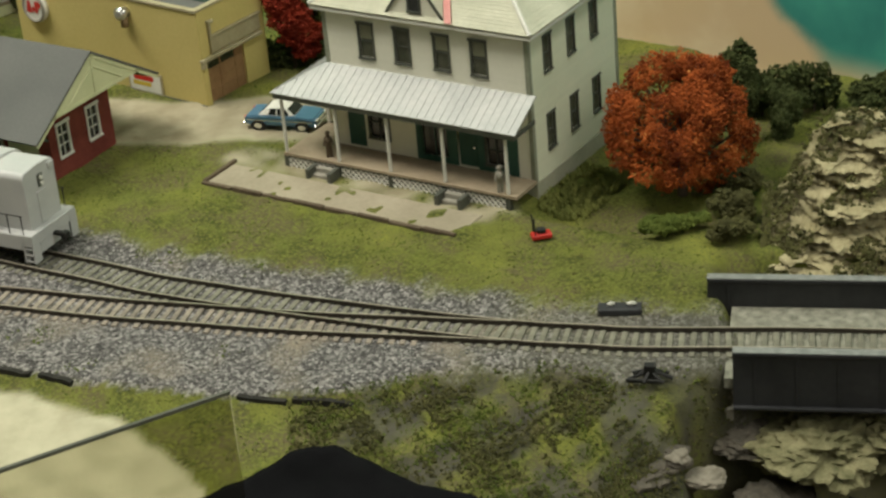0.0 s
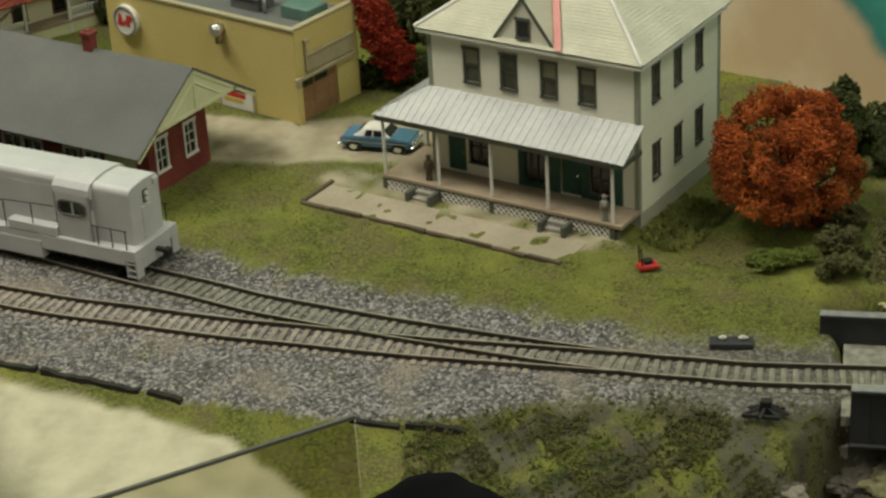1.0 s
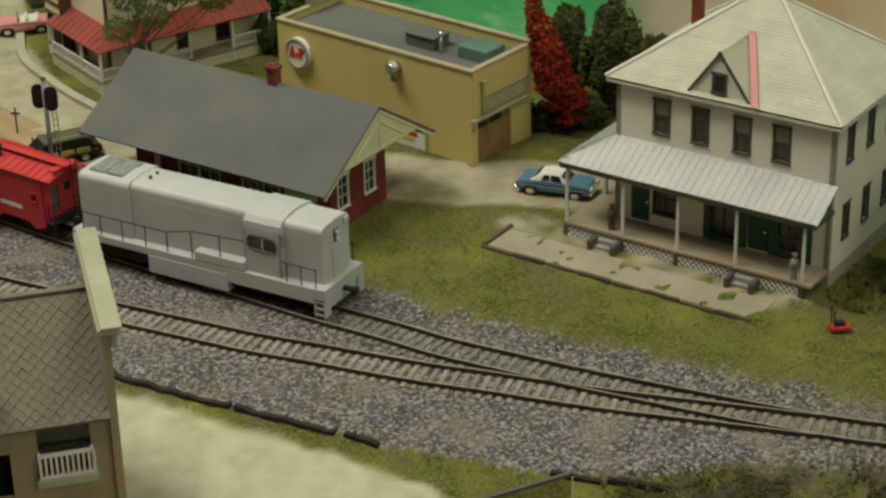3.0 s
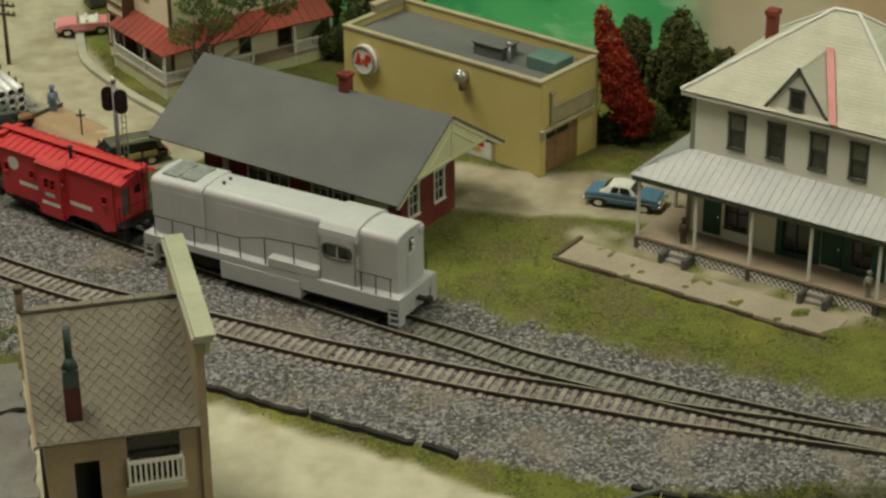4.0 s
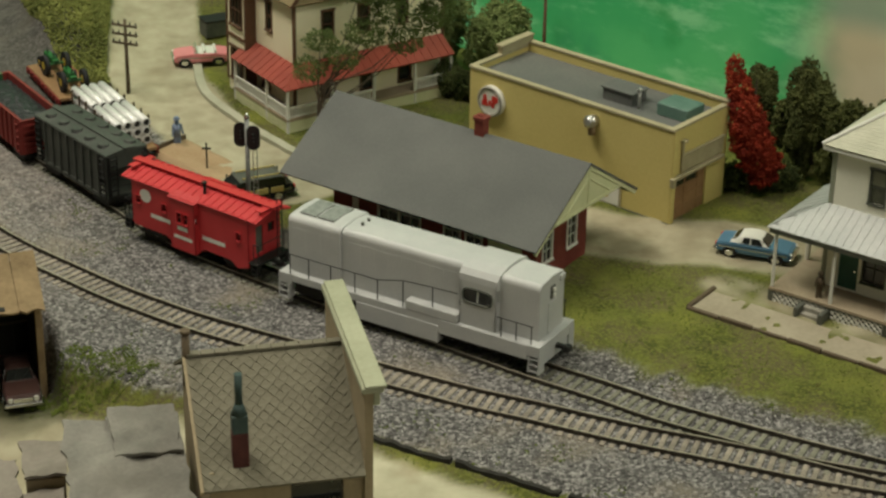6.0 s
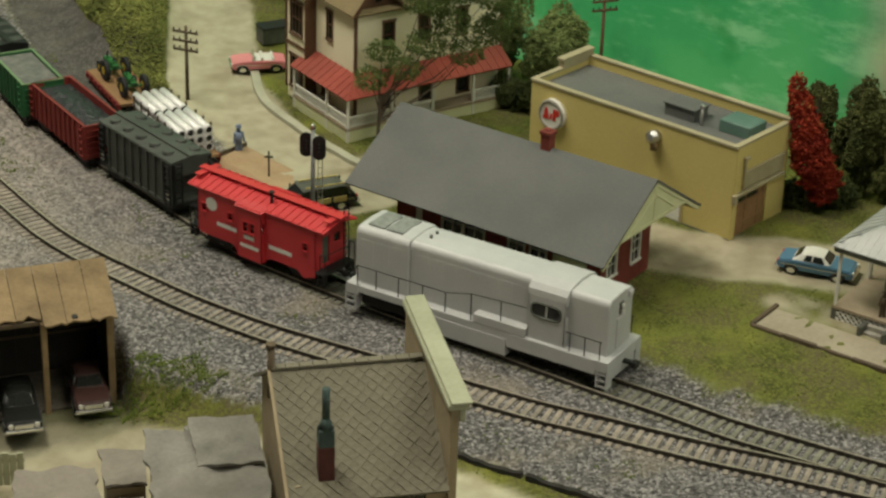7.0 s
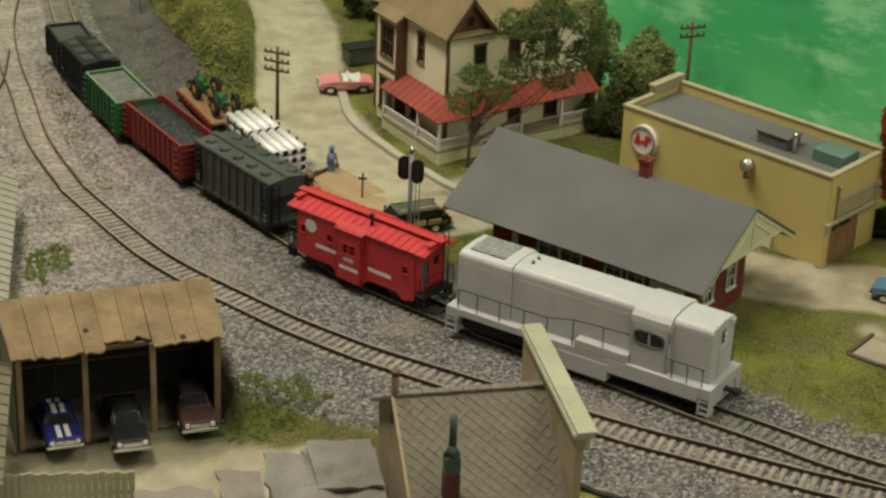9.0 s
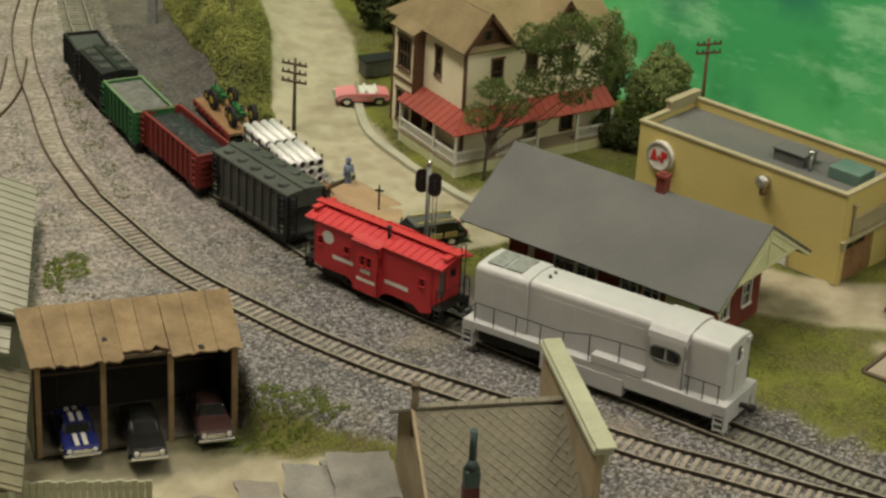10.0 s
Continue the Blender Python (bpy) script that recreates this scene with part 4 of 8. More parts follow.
def caboose(x, y, turn):
    t = thing("bay_window_caboose", "bright crimson red caboose with bay window and white markings", "caboose", x, y, 0, turn)
    L, W = 44.0, 13.2
    wins = [(-39, 24.5), (-19, 24.5), (37, 23.5)]
    bm = bm_new()
    bay = (-11.5, 7.0)
    for f, pl in (("f", -W), ("b", W)):
        wall(bm, f, pl, -L, L, 12, 40, 1.0, [hole(u, z, 3.6, 5.2) for u, z in wins] + [(bay[0] + 1, bay[1] - 1, 20, 36)])
    for f, pl in (("l", -L), ("r", L)):
        wall(bm, f, pl, -W, W, 12, 40, 1.0, [hole(5.5, 25, 5, 6), hole(-4, 14, 6, 18)])
    body = part("body", bm, "orange_red", t)
    # skirt cut away over the trucks
    for s in (-1, 1):
        bm = extrude(bm_new(), [(-L, 12.2), (L, 12.2), (L, 8), (L - 8, 5), (L - 13, 9), (12, 9), (8, 7), (7, 5), (-11.5, 5), (-14, 5), (-16, 8), (-18, 9), (-L + 2, 9), (-L, 11)], *sorted((s * (W - 0.9), s * W)), "y")
        part("skirt", bm, "orange_red", t)
        f, pl = ("f", -W) if s < 0 else ("b", W)
        bm = bm_new()
        wall(bm, f, pl + s * 3.0, bay[0], bay[1], 5, 39.4, 0.9, [hole(-4.6, 23, 3.4, 7), hole(0.4, 23, 3.4, 7)])
        box(bm, bay[0], bay[0] + 0.9, *sorted((pl, pl + s * 3)), 5, 39.4)
        wall(bm, "r", bay[1], *sorted((pl, pl + s * 3)), 5, 39.4, 0.9, [(*sorted((pl + s * 0.7, pl + s * 2.5)), 24, 31)])
        b = part("bay", bm, "orange_red", t)
        part("bay_roof", roof_slab(bm_new(), (bay[0] - 1, pl + s * 4, 38.6), (bay[1] + 1, pl + s * 4, 38.6), (bay[1] + 1, pl - s * 2, 41), (bay[0] - 1, pl - s * 2, 41), 0.8), "orange_red", b)
        for u in (-4.6, 0.4):
            window(b, f, pl + s * 3.0, u, 23, 3.2, 6.8, "orange_red", t=0.35)
        for u, z in wins:
            window(body, f, pl, u, z, 3.4, 5.0, "orange_red", t=0.4)
        # lettering as plain bars, emblem as a plain disc
        for u0, u1, z0, z1 in ((-29.5, -13.5, 17.6, 20.2), (10, 27, 15.6, 18.2)):
            part("lettering", slab(bm_new(), f, pl, 0.02, 0.12, u0, u1, z0, z1), "white", body, "white lettering bar")
        for u0, u1, z0, z1 in ((-6, 1.5, 18.2, 20.8), (-8.8, 5.0, 12.4, 14.6)):
            part("lettering", slab(bm_new(), f, pl + s * 3.0, 0.02, 0.12, u0, u1, z0, z1), "white", b, "white lettering bar")
        part("emblem", rod(bm_new(), (-33.4, pl, 30.5), (-33.4, pl + s * 0.15, 30.5), 4.3, 24), "white", body, "round white emblem")
    part("pane", slab(bm_new(), "r", L, -1.1, -0.8, 3, 8, 25, 31), "glass", body)
    part("end_door", slab(bm_new(), "r", L, -1.1, -0.8, -7, -1, 14, 32), "trim", body)
    # roof with ribs and a running board
    bm = roof_slab(bm_new(), (-L - 7, -W - 1.2, 39.5), (L + 7, -W - 1.2, 39.5), (L + 7, 0, 43.6), (-L - 7, 0, 43.6), 1.0)
    roof_slab(bm, (-L - 7, 0, 43.6), (L + 7, 0, 43.6), (L + 7, W + 1.2, 39.5), (-L - 7, W + 1.2, 39.5), 1.0)
    roof = part("roof", bm, "orange_red", t)
    for i in range(19):
        u = -L - 5 + i * (2 * L + 10) / 18
        for s in (-1, 1):
            bm = roof_slab(bm_new(), (u - 0.4, s * (W + 1.0), 40.1), (u + 0.4, s * (W + 1.0), 40.1), (u + 0.4, 0, 44.2), (u - 0.4, 0, 44.2), 0.7)
            part("roof_rib", bm, "orange_red", roof)
    bm = box(bm_new(), -L - 9, L + 9, -2.6, 2.6, 45.2, 45.9)
    for i in range(7):
        u = -L + i * 2 * L / 6
        box(bm, u - 0.5, u + 0.5, -2.2, 2.2, 43.4, 45.3)
    for e in (-1, 1):
        box(bm, *sorted((e * (L + 2), e * (L + 6.5))), -9, 9, 44.0, 44.7)
    part("running_board", soft(bm, 0.12), "orange_red", t)
    part("smoke_jack", rod(rod(bm_new(), (6, -6, 41), (6, -6, 48.5), 0.9, 10), (6, -6, 48.5), (6, -6, 49.6), 1.6, 10), "black", t, "black smoke jack")
    # end platforms, ladders and rails
    for e in (-1, 1):
        part("end_platform", soft(box(bm_new(), *sorted((e * L, e * (L + 7))), -W, W, 10.5, 12), 0.2), "black", t)
        bm = bm_new()
        for yy in (-W + 0.6, W - 0.6):
            for xx in (L + 3.2, L + 6.8):
                rod(bm, (e * xx, yy, 12), (e * xx, yy, 24), 0.3, 6)
            rod(bm, (e * (L + 3.2), yy, 24), (e * (L + 6.8), yy, 24), 0.3, 6)
        for yy in (3.2, 7.2):
            rod(bm, (e * (L + 6.8), yy, 12), (e * (L + 6.8), yy, 49), 0.32, 6)
            rod(bm, (e * (L + 6.8), yy, 49), (e * (L + 2.8), yy, 47.5), 0.3, 6)
        for i in range(8):
            rod(bm, (e * (L + 6.8), 3.2, 15 + i * 4), (e * (L + 6.8), 7.2, 15 + i * 4), 0.25, 6)
        rod(bm, (e * (L + 6.8), -W + 0.6, 24), (e * (L + 6.8), W - 0.6, 24), 0.3, 6)
        part("end_railing", bm, "black", t, "thin black end ladder and railing")
        for s in (-1, 1):
            bm = bm_new()
            for z in (4.5, 7.5):
                box(bm, *sorted((e * (L + 2), e * (L + 6.5))), *sorted((s * (W - 3), s * W)), z, z + 0.6)
            box(bm, *sorted((e * (L + 2), e * (L + 2.6))), *sorted((s * (W - 3), s * W)), 4.5, 11)
            box(bm, *sorted((e * (L + 6), e * (L + 6.6))), *sorted((s * (W - 3), s * W)), 4.5, 11)
            part("step", bm, "black", t)
        coupler(t, e * (L + 4), e)
    part("underframe", soft(box(bm_new(), -L, L, -6, 6, 7.5, 12), 0.4), "black", t)
    truck(t, -31, 4.2, 9, 0.3), truck(t, 31, 4.2, 9, 0.3)
    return t


def hopper(x, y, turn, L=36.0, name="covered_hopper", label="dark grey ribbed covered hopper car with roof hatches", mat="hopper"):
    t = thing(name, label, "railway wagon", x, y, 0, turn)
    W, top = 12.5, 40.0
    prof = [(-L, top), (L, top), (L, 30), (L - 8, 22), (L - 8, 13), (L - 14, 10), (-L + 14, 10), (-L + 8, 13), (-L + 8, 22), (-L, 30)]
    body = part("body", extrude(bm_new(), prof, -W, W, "y"), mat, t)
    bm = box(bm_new(), -L, L, -W - 0.6, W + 0.6, 10, 12.5)
    part("sill", bm, mat, t)
    for s in (-1, 1):
        for i in range(10):
            u = -L + 0.6 + i * (2 * L - 1.2) / 9
            part("rib", soft(box(bm_new(), u - 0.6, u + 0.6, *sorted((s * W, s * (W + 1.1))), 11, top - 0.5), 0.12), mat, body)
    bm = extrude(bm_new(), [(-W - 0.9, top - 0.3), (W + 0.9, top - 0.3), (W + 0.6, top + 0.9), (4, top + 2.4), (-4, top + 2.4), (-W - 0.6, top + 0.9)], -L - 0.8, L + 0.8)
    roof = part("roof", bm, mat, t)
    for i in range(5 if L > 30 else 3):
        for s in (-1, 1):
            u = -L + 9 + i * (2 * L - 18) / (4 if L > 30 else 2) + s * 2
            if L < 30:
                for k in (-3.4, 0.6):
                    part("hatch", soft(box(bm_new(), u + k, u + k + 2.6, *sorted((s * 2.6, s * 11.4)), top + 0.9, top + 2.6), 0.3), "hopper", roof, "oblong roof hatch")
                continue
            part("hatch_ring", rod(bm_new(), (u, s * 7, top + 0.9), (u, s * 7, top + 2.2), 3.5, 16), "black", roof)
            part("hatch", rod(bm_new(), (u, s * 7, top + 1.2), (u, s * 7, top + 3.4), 2.9, 16), mat, roof)
    part("running_board", box(bm_new(), -L - 2, L + 2, -2, 2, top + 2.9, top + 3.5), mat, roof)
    for e in (-1, 1):
        ladder(t, "r" if e > 0 else "l", e * (L + 1.5), -W + 3, 11, top, "black", 5, 7)
        ladder(t, "f", -W - 0.9, e * (L - 2.6), 11, top, "black", 5, 7)
        bm = bm_new()
        box(bm, *sorted((e * (L - 8), e * (L + 1.4))), -W, W, 10, 12)
        for yy in (-W + 0.6, W - 0.6):
            box(bm, *sorted((e * (L + 0.4), e * (L + 1.4))), yy - 0.6, yy + 0.6, 10, top)
        part("end_frame", bm, "black", t)
        coupler(t, e * L, e)
        for s in (-1, 1):
            for z in (15, 18):
                part("placard", box(bm_new(), *sorted((e * L - e * 0.2, e * (L - 4.5))), *sorted((s * (W + 1.15), s * (W + 1.25))), z, z + 1.2), "white", body, "small white stencil bar")
    truck(t, -L + 11, 3.8, 9), truck(t, L - 11, 3.8, 9)
    return t


def gondola(x, y, turn, L, mat, fill, name, label, ribs=12, top=33.0, heap=0.0):
    t = thing(name, label, "railway wagon", x, y, 0, turn)
    W = 12.5
    body = part("floor_pan", box(bm_new(), -L, L, -W, W, 10, 12), mat, t)
    for s in (-1, 1):
        part("side_panel", box(bm_new(), -L, L, *sorted((s * W, s * (W - 1))), 12, top), mat, t)
        part("end_panel", box(bm_new(), *sorted((s * L, s * (L - 1))), -W + 1, W - 1, 12, top), mat, t)
        part("top_rim", box(bm_new(), -L - 0.4, L + 0.4, *sorted((s * (W + 0.6), s * (W - 1.0))), top, top + 0.7), "palerim" if mat == "cargreen" else mat, t)
        part("top_rim", box(bm_new(), *sorted((s * (L + 0.4), s * (L - 1.0))), -W + 1.0, W - 1.0, top, top + 0.7), "palerim" if mat == "cargreen" else mat, t)
    for s in (-1, 1):
        for i in range(ribs):
            u = -L + 0.8 + i * (2 * L - 1.6) / (ribs - 1)
            part("rib", soft(box(bm_new(), u - 0.55, u + 0.55, *sorted((s * W, s * (W + 1.0))), 10, top), 0.1), mat, body)
        for i in range(5):
            part("rib", box(bm_new(), *sorted((s * L, s * (L + 0.8))), -W + 1, W - 1, 13 + i * 4, 14 + i * 4), mat, body)
    n, k = 40, 16
    bm = bm_new()
    rnd = random.Random(7)
    g = [[bm.verts.new((-L + 1 + (2 * L - 2) * i / n, -W + 1 + (2 * W - 2) * j / k, top - (4.5 if fill == "coal" else 1.6) + heap * math.sin(math.pi * j / k) * math.sin(math.pi * min(1, i / n)) ** 0.4 + rnd.uniform(-0.45, 0.45) * (1 if fill == "coal" else 0.3))) for j in range(k + 1)] for i in range(n + 1)]
    for i in range(n):
        for j in range(k):
            bm.faces.new((g[i][j], g[i + 1][j], g[i + 1][j + 1], g[i][j + 1]))
    part("load", bm, fill, t, "bulk load filling the wagon")
    for e in (-1, 1):
        ladder(t, "f", -W - 1.0, e * (L - 3), 10, top, mat, 4.5, 5)
        coupler(t, e * L, e)
    truck(t, -L + 11, 3.8, 9), truck(t, L - 11, 3.8, 9)
    return t


STOCK = (0.97, 0.95, 0.84)


def sized(t, size=STOCK, lift=-1.3):
    """Rolling stock as long, wide and tall as this model's stock is."""
    t.matrix_basis = pose(0, 0, lift * MM) @ t.matrix_basis @ Matrix.Diagonal((*size, 1))
    return t


sized(locomotive(-109, 121.2, -29.3), (0.962, 1.0, 0.972), 2.8)
sized(caboose(-220.5, 192.8, -35.5), (0.89, 0.88, 0.82), 2.8)
sized(hopper(-292, 271, -48.0))
sized(gondola(-346, 331, -54.5, 38, "oxide", "coal", "gondola", "oxide-red ribbed gondola filled with coal", heap=3.5))
sized(gondola(-385, 380, -58.5, 27.5, "cargreen", "load", "gondola", "green gondola with a level grey load", ribs=9))
sized(hopper(-413, 427, -59, 24, "covered_hopper", "short black covered hopper car with roof hatches", "black"), (0.9, 0.85, 0.74))
sized(gondola(-434, 466, -64, 19, "black", "hopper", "hopper_wagon", "black open wagon with a level dark grey load", ribs=8), (0.95, 0.85, 0.8))

# ---- two-storey clapboard house with porch ----


def farmhouse():
    h = thing("farmhouse", "two-storey cream clapboard house with pale shingle hip roof and porch", "house", 171.5, 96.5, 4, -34.0)
    W, D, T = 110.0, 83.0, 80.5
    up = [-86.5, -66.5, -45.2, -25.5]
    side = [17.0, 39.0, 61.0]
    bm = bm_new()
    front_holes = [hole(u, 56, 7.4, 16.5) for u in up] + [(-102, -92, 9, 31), (-89.5, -78.5, 15, 31), (-60, -46, 11, 29), (-25, -15, 12, 26), (-40.5, -29.5, 9, 31)]
    wall(bm, "f", 0, -W, 0, 6, T, 1.4, front_holes)
    wall(bm, "l", -W, 1.4, D - 1.4, 6, T, 1.4, [hole(u, z, 7, 17) for u in (28, 58) for z in (16, 56)])
    wall(bm, "b", D, -W, 0, 6, T, 1.4)
    front = part("wall", bm, "siding", h)
    clapboards(front, "f", 0, -W + 1.7, -1.7, 6.2, T - 2.5, front_holes, "siding")
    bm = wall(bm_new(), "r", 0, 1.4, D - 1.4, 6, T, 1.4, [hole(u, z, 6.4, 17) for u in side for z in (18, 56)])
    flank = part("wall", bm, "sidegreen", h, "pale green-tinted side wall, lightened for the light on it")
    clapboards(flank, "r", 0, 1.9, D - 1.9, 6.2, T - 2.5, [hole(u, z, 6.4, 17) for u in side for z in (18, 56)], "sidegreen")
    part("foundation", box(bm_new(), -W + 0.5, 0.6, 0.5, D - 0.5, -20, 6), "palestone", h, "grey stone foundation")
    part("inner_floor", box(bm_new(), -W + 1.5, -1.5, 1.5, D - 1.5, 40, 41), "trim", h)
    # dark box added so the rooms behind the windows look unlit
    part("inner_core", box(bm_new(), -W + 12, -12, 12, D - 12, 6, T - 1), "trim", h, "solid dark box in place of the unlit interior")
    for u in up:
        window(h, "f", 0, u, 56, 7.2, 16.3, "trim", t=0.9, blind=0.0 if u == -66.5 else 0.45, glass="dimglass")
    for u in side:
        for z in (18, 56):
            window(h, "r", 0, u, z, 6.2, 16.8, "trim", t=0.7, glass="dimglass")
    for u in (28, 58):
        for z in (16, 56):
            window(h, "l", -W, u, z, 6.8, 16.8, "trim", t=0.9)
    window(h, "f", 0, -84, 15, 10.8, 15.8, "trim", bars=(2, 2), t=0.8)
    window(h, "f", 0, -53, 11, 13.8, 17.8, "green_door", bars=(2, 1), t=0.8)
    window(h, "f", 0, -20, 12, 9.8, 13.8, "trim", bars=(2, 2), t=0.8)
    for u in (-97, -35):
        d = part("door", soft(slab(bm_new(), "f", 0, -0.9, -0.2, u - 4.9, u + 4.9, 9, 31), 0.15), "green_door", h, "dark green panelled door")
        part("door_knob", rod(bm_new(), (u + 3.6, 0.2, 19), (u + 3.6, -0.5, 19), 0.5), "chrome", d)
    for u0, u1, z0, z1 in ((-63, -61, 8.6, 36), (-45, -40.6, 8.6, 36), (-29.4, -26, 8.6, 36), (-14, -8, 8.6, 36), (-60.9, -45.1, 30.3, 36), (-40.5, -29.5, 31.4, 36), (-25.9, -14.1, 27.5, 36), (-60.9, -45.1, 8.6, 10), (-25.9, -14.1, 8.6, 10.9)):
        part("shopfront_panel", slab(bm_new(), "f", 0, 0.02, 0.7, u0, u1, z0, z1), "green_door", h, "dark green shopfront board")
    # corner boards and belt
    for x0, x1, y0, y1 in ((-1.6, 0.5, -0.5, 1.8), (-W - 0.5, -W + 1.6, -0.5, 1.8), (-1.6, 0.5, D - 1.8, D + 0.5)):
        part("corner_board", box(bm_new(), x0, x1, y0, y1, 6, T), "cornertrim", h, "grey-green corner trim")
    # hip roof
    o, z0, apex = 4.5, T, 117.0
    a, b, c, d = (-W - o, -o, z0), (o, -o, z0), (o, D + o, z0), (-W - o, D + o, z0)
    p, q = (-W / 2 - 6, D / 2, apex), (-W / 2 + 6, D / 2, apex)
    bm = roof_slab(bm_new(), a, b, q, p, 1.5)
    roof_slab(bm, c, d, p, q, 1.5)
    for tri in ((b, c, q), (d, a, p)):
        v = [Vector(k) for k in tri]
        n = (v[1] - v[0]).cross(v[2] - v[0]).normalized()
        n = n if n.z > 0 else -n
        va, vb = [bm.verts.new(k) for k in v], [bm.verts.new(k - n * 1.5) for k in v]
        bm.faces.new(va), bm.faces.new(vb[::-1])
        for i in range(3):
            bm.faces.new((va[i], vb[i], vb[(i + 1) % 3], va[(i + 1) % 3]))
    bmesh.ops.recalc_face_normals(bm, faces=bm.faces)
    roof = part("roof", bm, "shingle", h, "pale weathered shingle hip roof")
    courses(roof, "shingle_course", a, b, q, p, 32, "shingle")
    courses(roof, "shingle_course", b, c, q, q, 32, "shingle")
    part("eave_board", box(box(box(bm_new(), -W - o + 0.3, o - 0.3, -o + 0.3, -0.2, T - 2.4, T - 1.2), 0.2, o - 0.3, -0.2, D, T - 2.4, T - 1.2), -W - o + 0.3, -W - 0.2, -0.2, D, T - 2.4, T - 1.2), "white", roof)
    for e0, e1 in ((a, p), (b, q), (c, q), (d, p), (p, q)):
        part("hip_cap", rod(bm_new(), (Vector(e0) + Vector((0, 0, 0.5))), (Vector(e1) + Vector((0, 0, 0.5))), 1.0, 6), "white", roof, "pale hip capping")
    # gable over the front
    gx, gw, gz = -56.5, 17.0, 104.0
    bm = extrude(bm_new(), [(gx - gw + 1, T - 1), (gx + gw - 1, T - 1), (gx, gz - 2)], -2.5, 6, "y")
    g = part("gable", bm, "siding", h)
    window(g, "f", -2.5, gx, 84, 5.6, 8.0, "trim", t=0.9)
    bm = roof_slab(bm_new(), (gx - gw - 1.6, -2.9, T - 2), (gx, -2.9, gz), (gx, 34, gz), (gx - gw - 1.6, 3, T - 2), 1.2)
    roof_slab(bm, (gx + gw + 1.6, -2.9, T - 2), (gx, -2.9, gz), (gx, 34, gz), (gx + gw + 1.6, 3, T - 2), 1.2)
    part("gable_roof", bm, "shingle", g)
    part("gable_pane", slab(bm_new(), "f", -2.5, 0.05, 0.4, gx - 2.7, gx + 2.7, 84.1, 91.9), "glass", g)
    bm = bm_new()
    for s in (-1, 1):
        roof_slab(bm, (gx + s * (gw + 1.7), -3.3, T - 2.3), (gx, -3.3, gz - 0.2), (gx, -2.9, gz - 0.2), (gx + s * (gw + 1.7), -2.9, T - 2.3), 1.5)
    part("barge_board", bm, "trim", g, "dark gable trim")
    ny, nz = -0.62 * 1.5, 0.78 * 1.5
    ry = (gz - T) / (apex - T) * (D / 2 + o) - o
    foot = gx + (gz - T) / (gz - T + 2) * (gw + 1.6)
    part("flashing", roof_slab(bm_new(), (foot + 0.4, -o - 0.2 + ny, T + nz), (foot + 4.0, -o - 0.2 + ny, T + nz), (gx + 4.0, ry + ny, gz + nz), (gx + 0.2, ry + ny, gz + nz), 0.5), "pinkred", roof, "faded red valley flashing")
    part("chimney", soft(box(box(bm_new(), -103.2, -98.2, 57.5, 62.5, 76, 101.5), -103.9, -97.5, 56.8, 63.2, 101, 103.8), 0.3), "chimneyred", h, "red brick chimney")
    # porch, wrapping round the left side
    P, ez, jz, L = -20.5, 39.5, 50.5, -131.0
    bm = roof_slab(bm_new(), (L, P, ez), (3, P, ez), (3, 0, jz), (-W, 0, jz), 0.9)
    roof_slab(bm, (L, P, ez), (-W, 0, jz), (-W, 40, jz), (L, 40, ez), 0.9)
    pr = part("porch_roof", bm, "metalroof", h, "ribbed grey metal porch roof")
    for i in range(33):
        u = L + 2 + i * 4.0
        k = min(1.0, max(0.06, (u - L) / (-W - L)))
        part("roof_rib", roof_slab(bm_new(), (u - 0.35, P, ez + 0.3), (u + 0.35, P, ez + 0.3), (u + 0.35, P - P * k, ez + 0.3 + (jz - ez) * k), (u - 0.35, P - P * k, ez + 0.3 + (jz - ez) * k), 0.6), "metalroof", pr)
    for i in range(10):
        v = -18 + i * 6.2
        part("roof_rib", roof_slab(bm_new(), (L, v - 0.35, ez + 0.3), (L, v + 0.35, ez + 0.3), (-W if v > 0 else L + (v + 23) * 0.9, v + 0.35, (jz if v > 0 else ez + (v + 23) * 0.55) + 0.5), (-W if v > 0 else L + (v + 23) * 0.9, v - 0.35, (jz if v > 0 else ez + (v + 23) * 0.55) + 0.5), 0.6), "metalroof", pr)
    part("fascia", box(box(box(bm_new(), L + 1, 2, P + 0.6, P + 1.6, ez - 3, ez - 1), L + 1, L + 2, P + 1.6, 40, ez - 3, ez - 1), 1, 2, P + 1.6, -0.2, ez - 3, ez - 1), "trim", pr)
    part("deck", box(box(bm_new(), -W - 18, 1, P + 1.5, -0.2, 6.6, 8.2), -W - 18, -W - 0.2, -0.2, 38, 6.6, 8.2), "deck", h, "brown boarded porch floor")
    for px in (-127, -96.5, -67.5, -37.5, -4):
        part("porch_post", soft(box(bm_new(), px - 0.7, px + 0.7, P + 2.2, P + 3.6, 8.2, ez - 1), 0.25), "white", h, "white porch post")
        part("pier", box(bm_new(), px - 1.2, px + 1.2, P + 1.7, P + 4.4, -5, 6.6), "trim", h)
    part("porch_post", soft(box(bm_new(), -128, -126, 18, 20, 8.2, ez - 1), 0.25), "white", h, "white porch post")
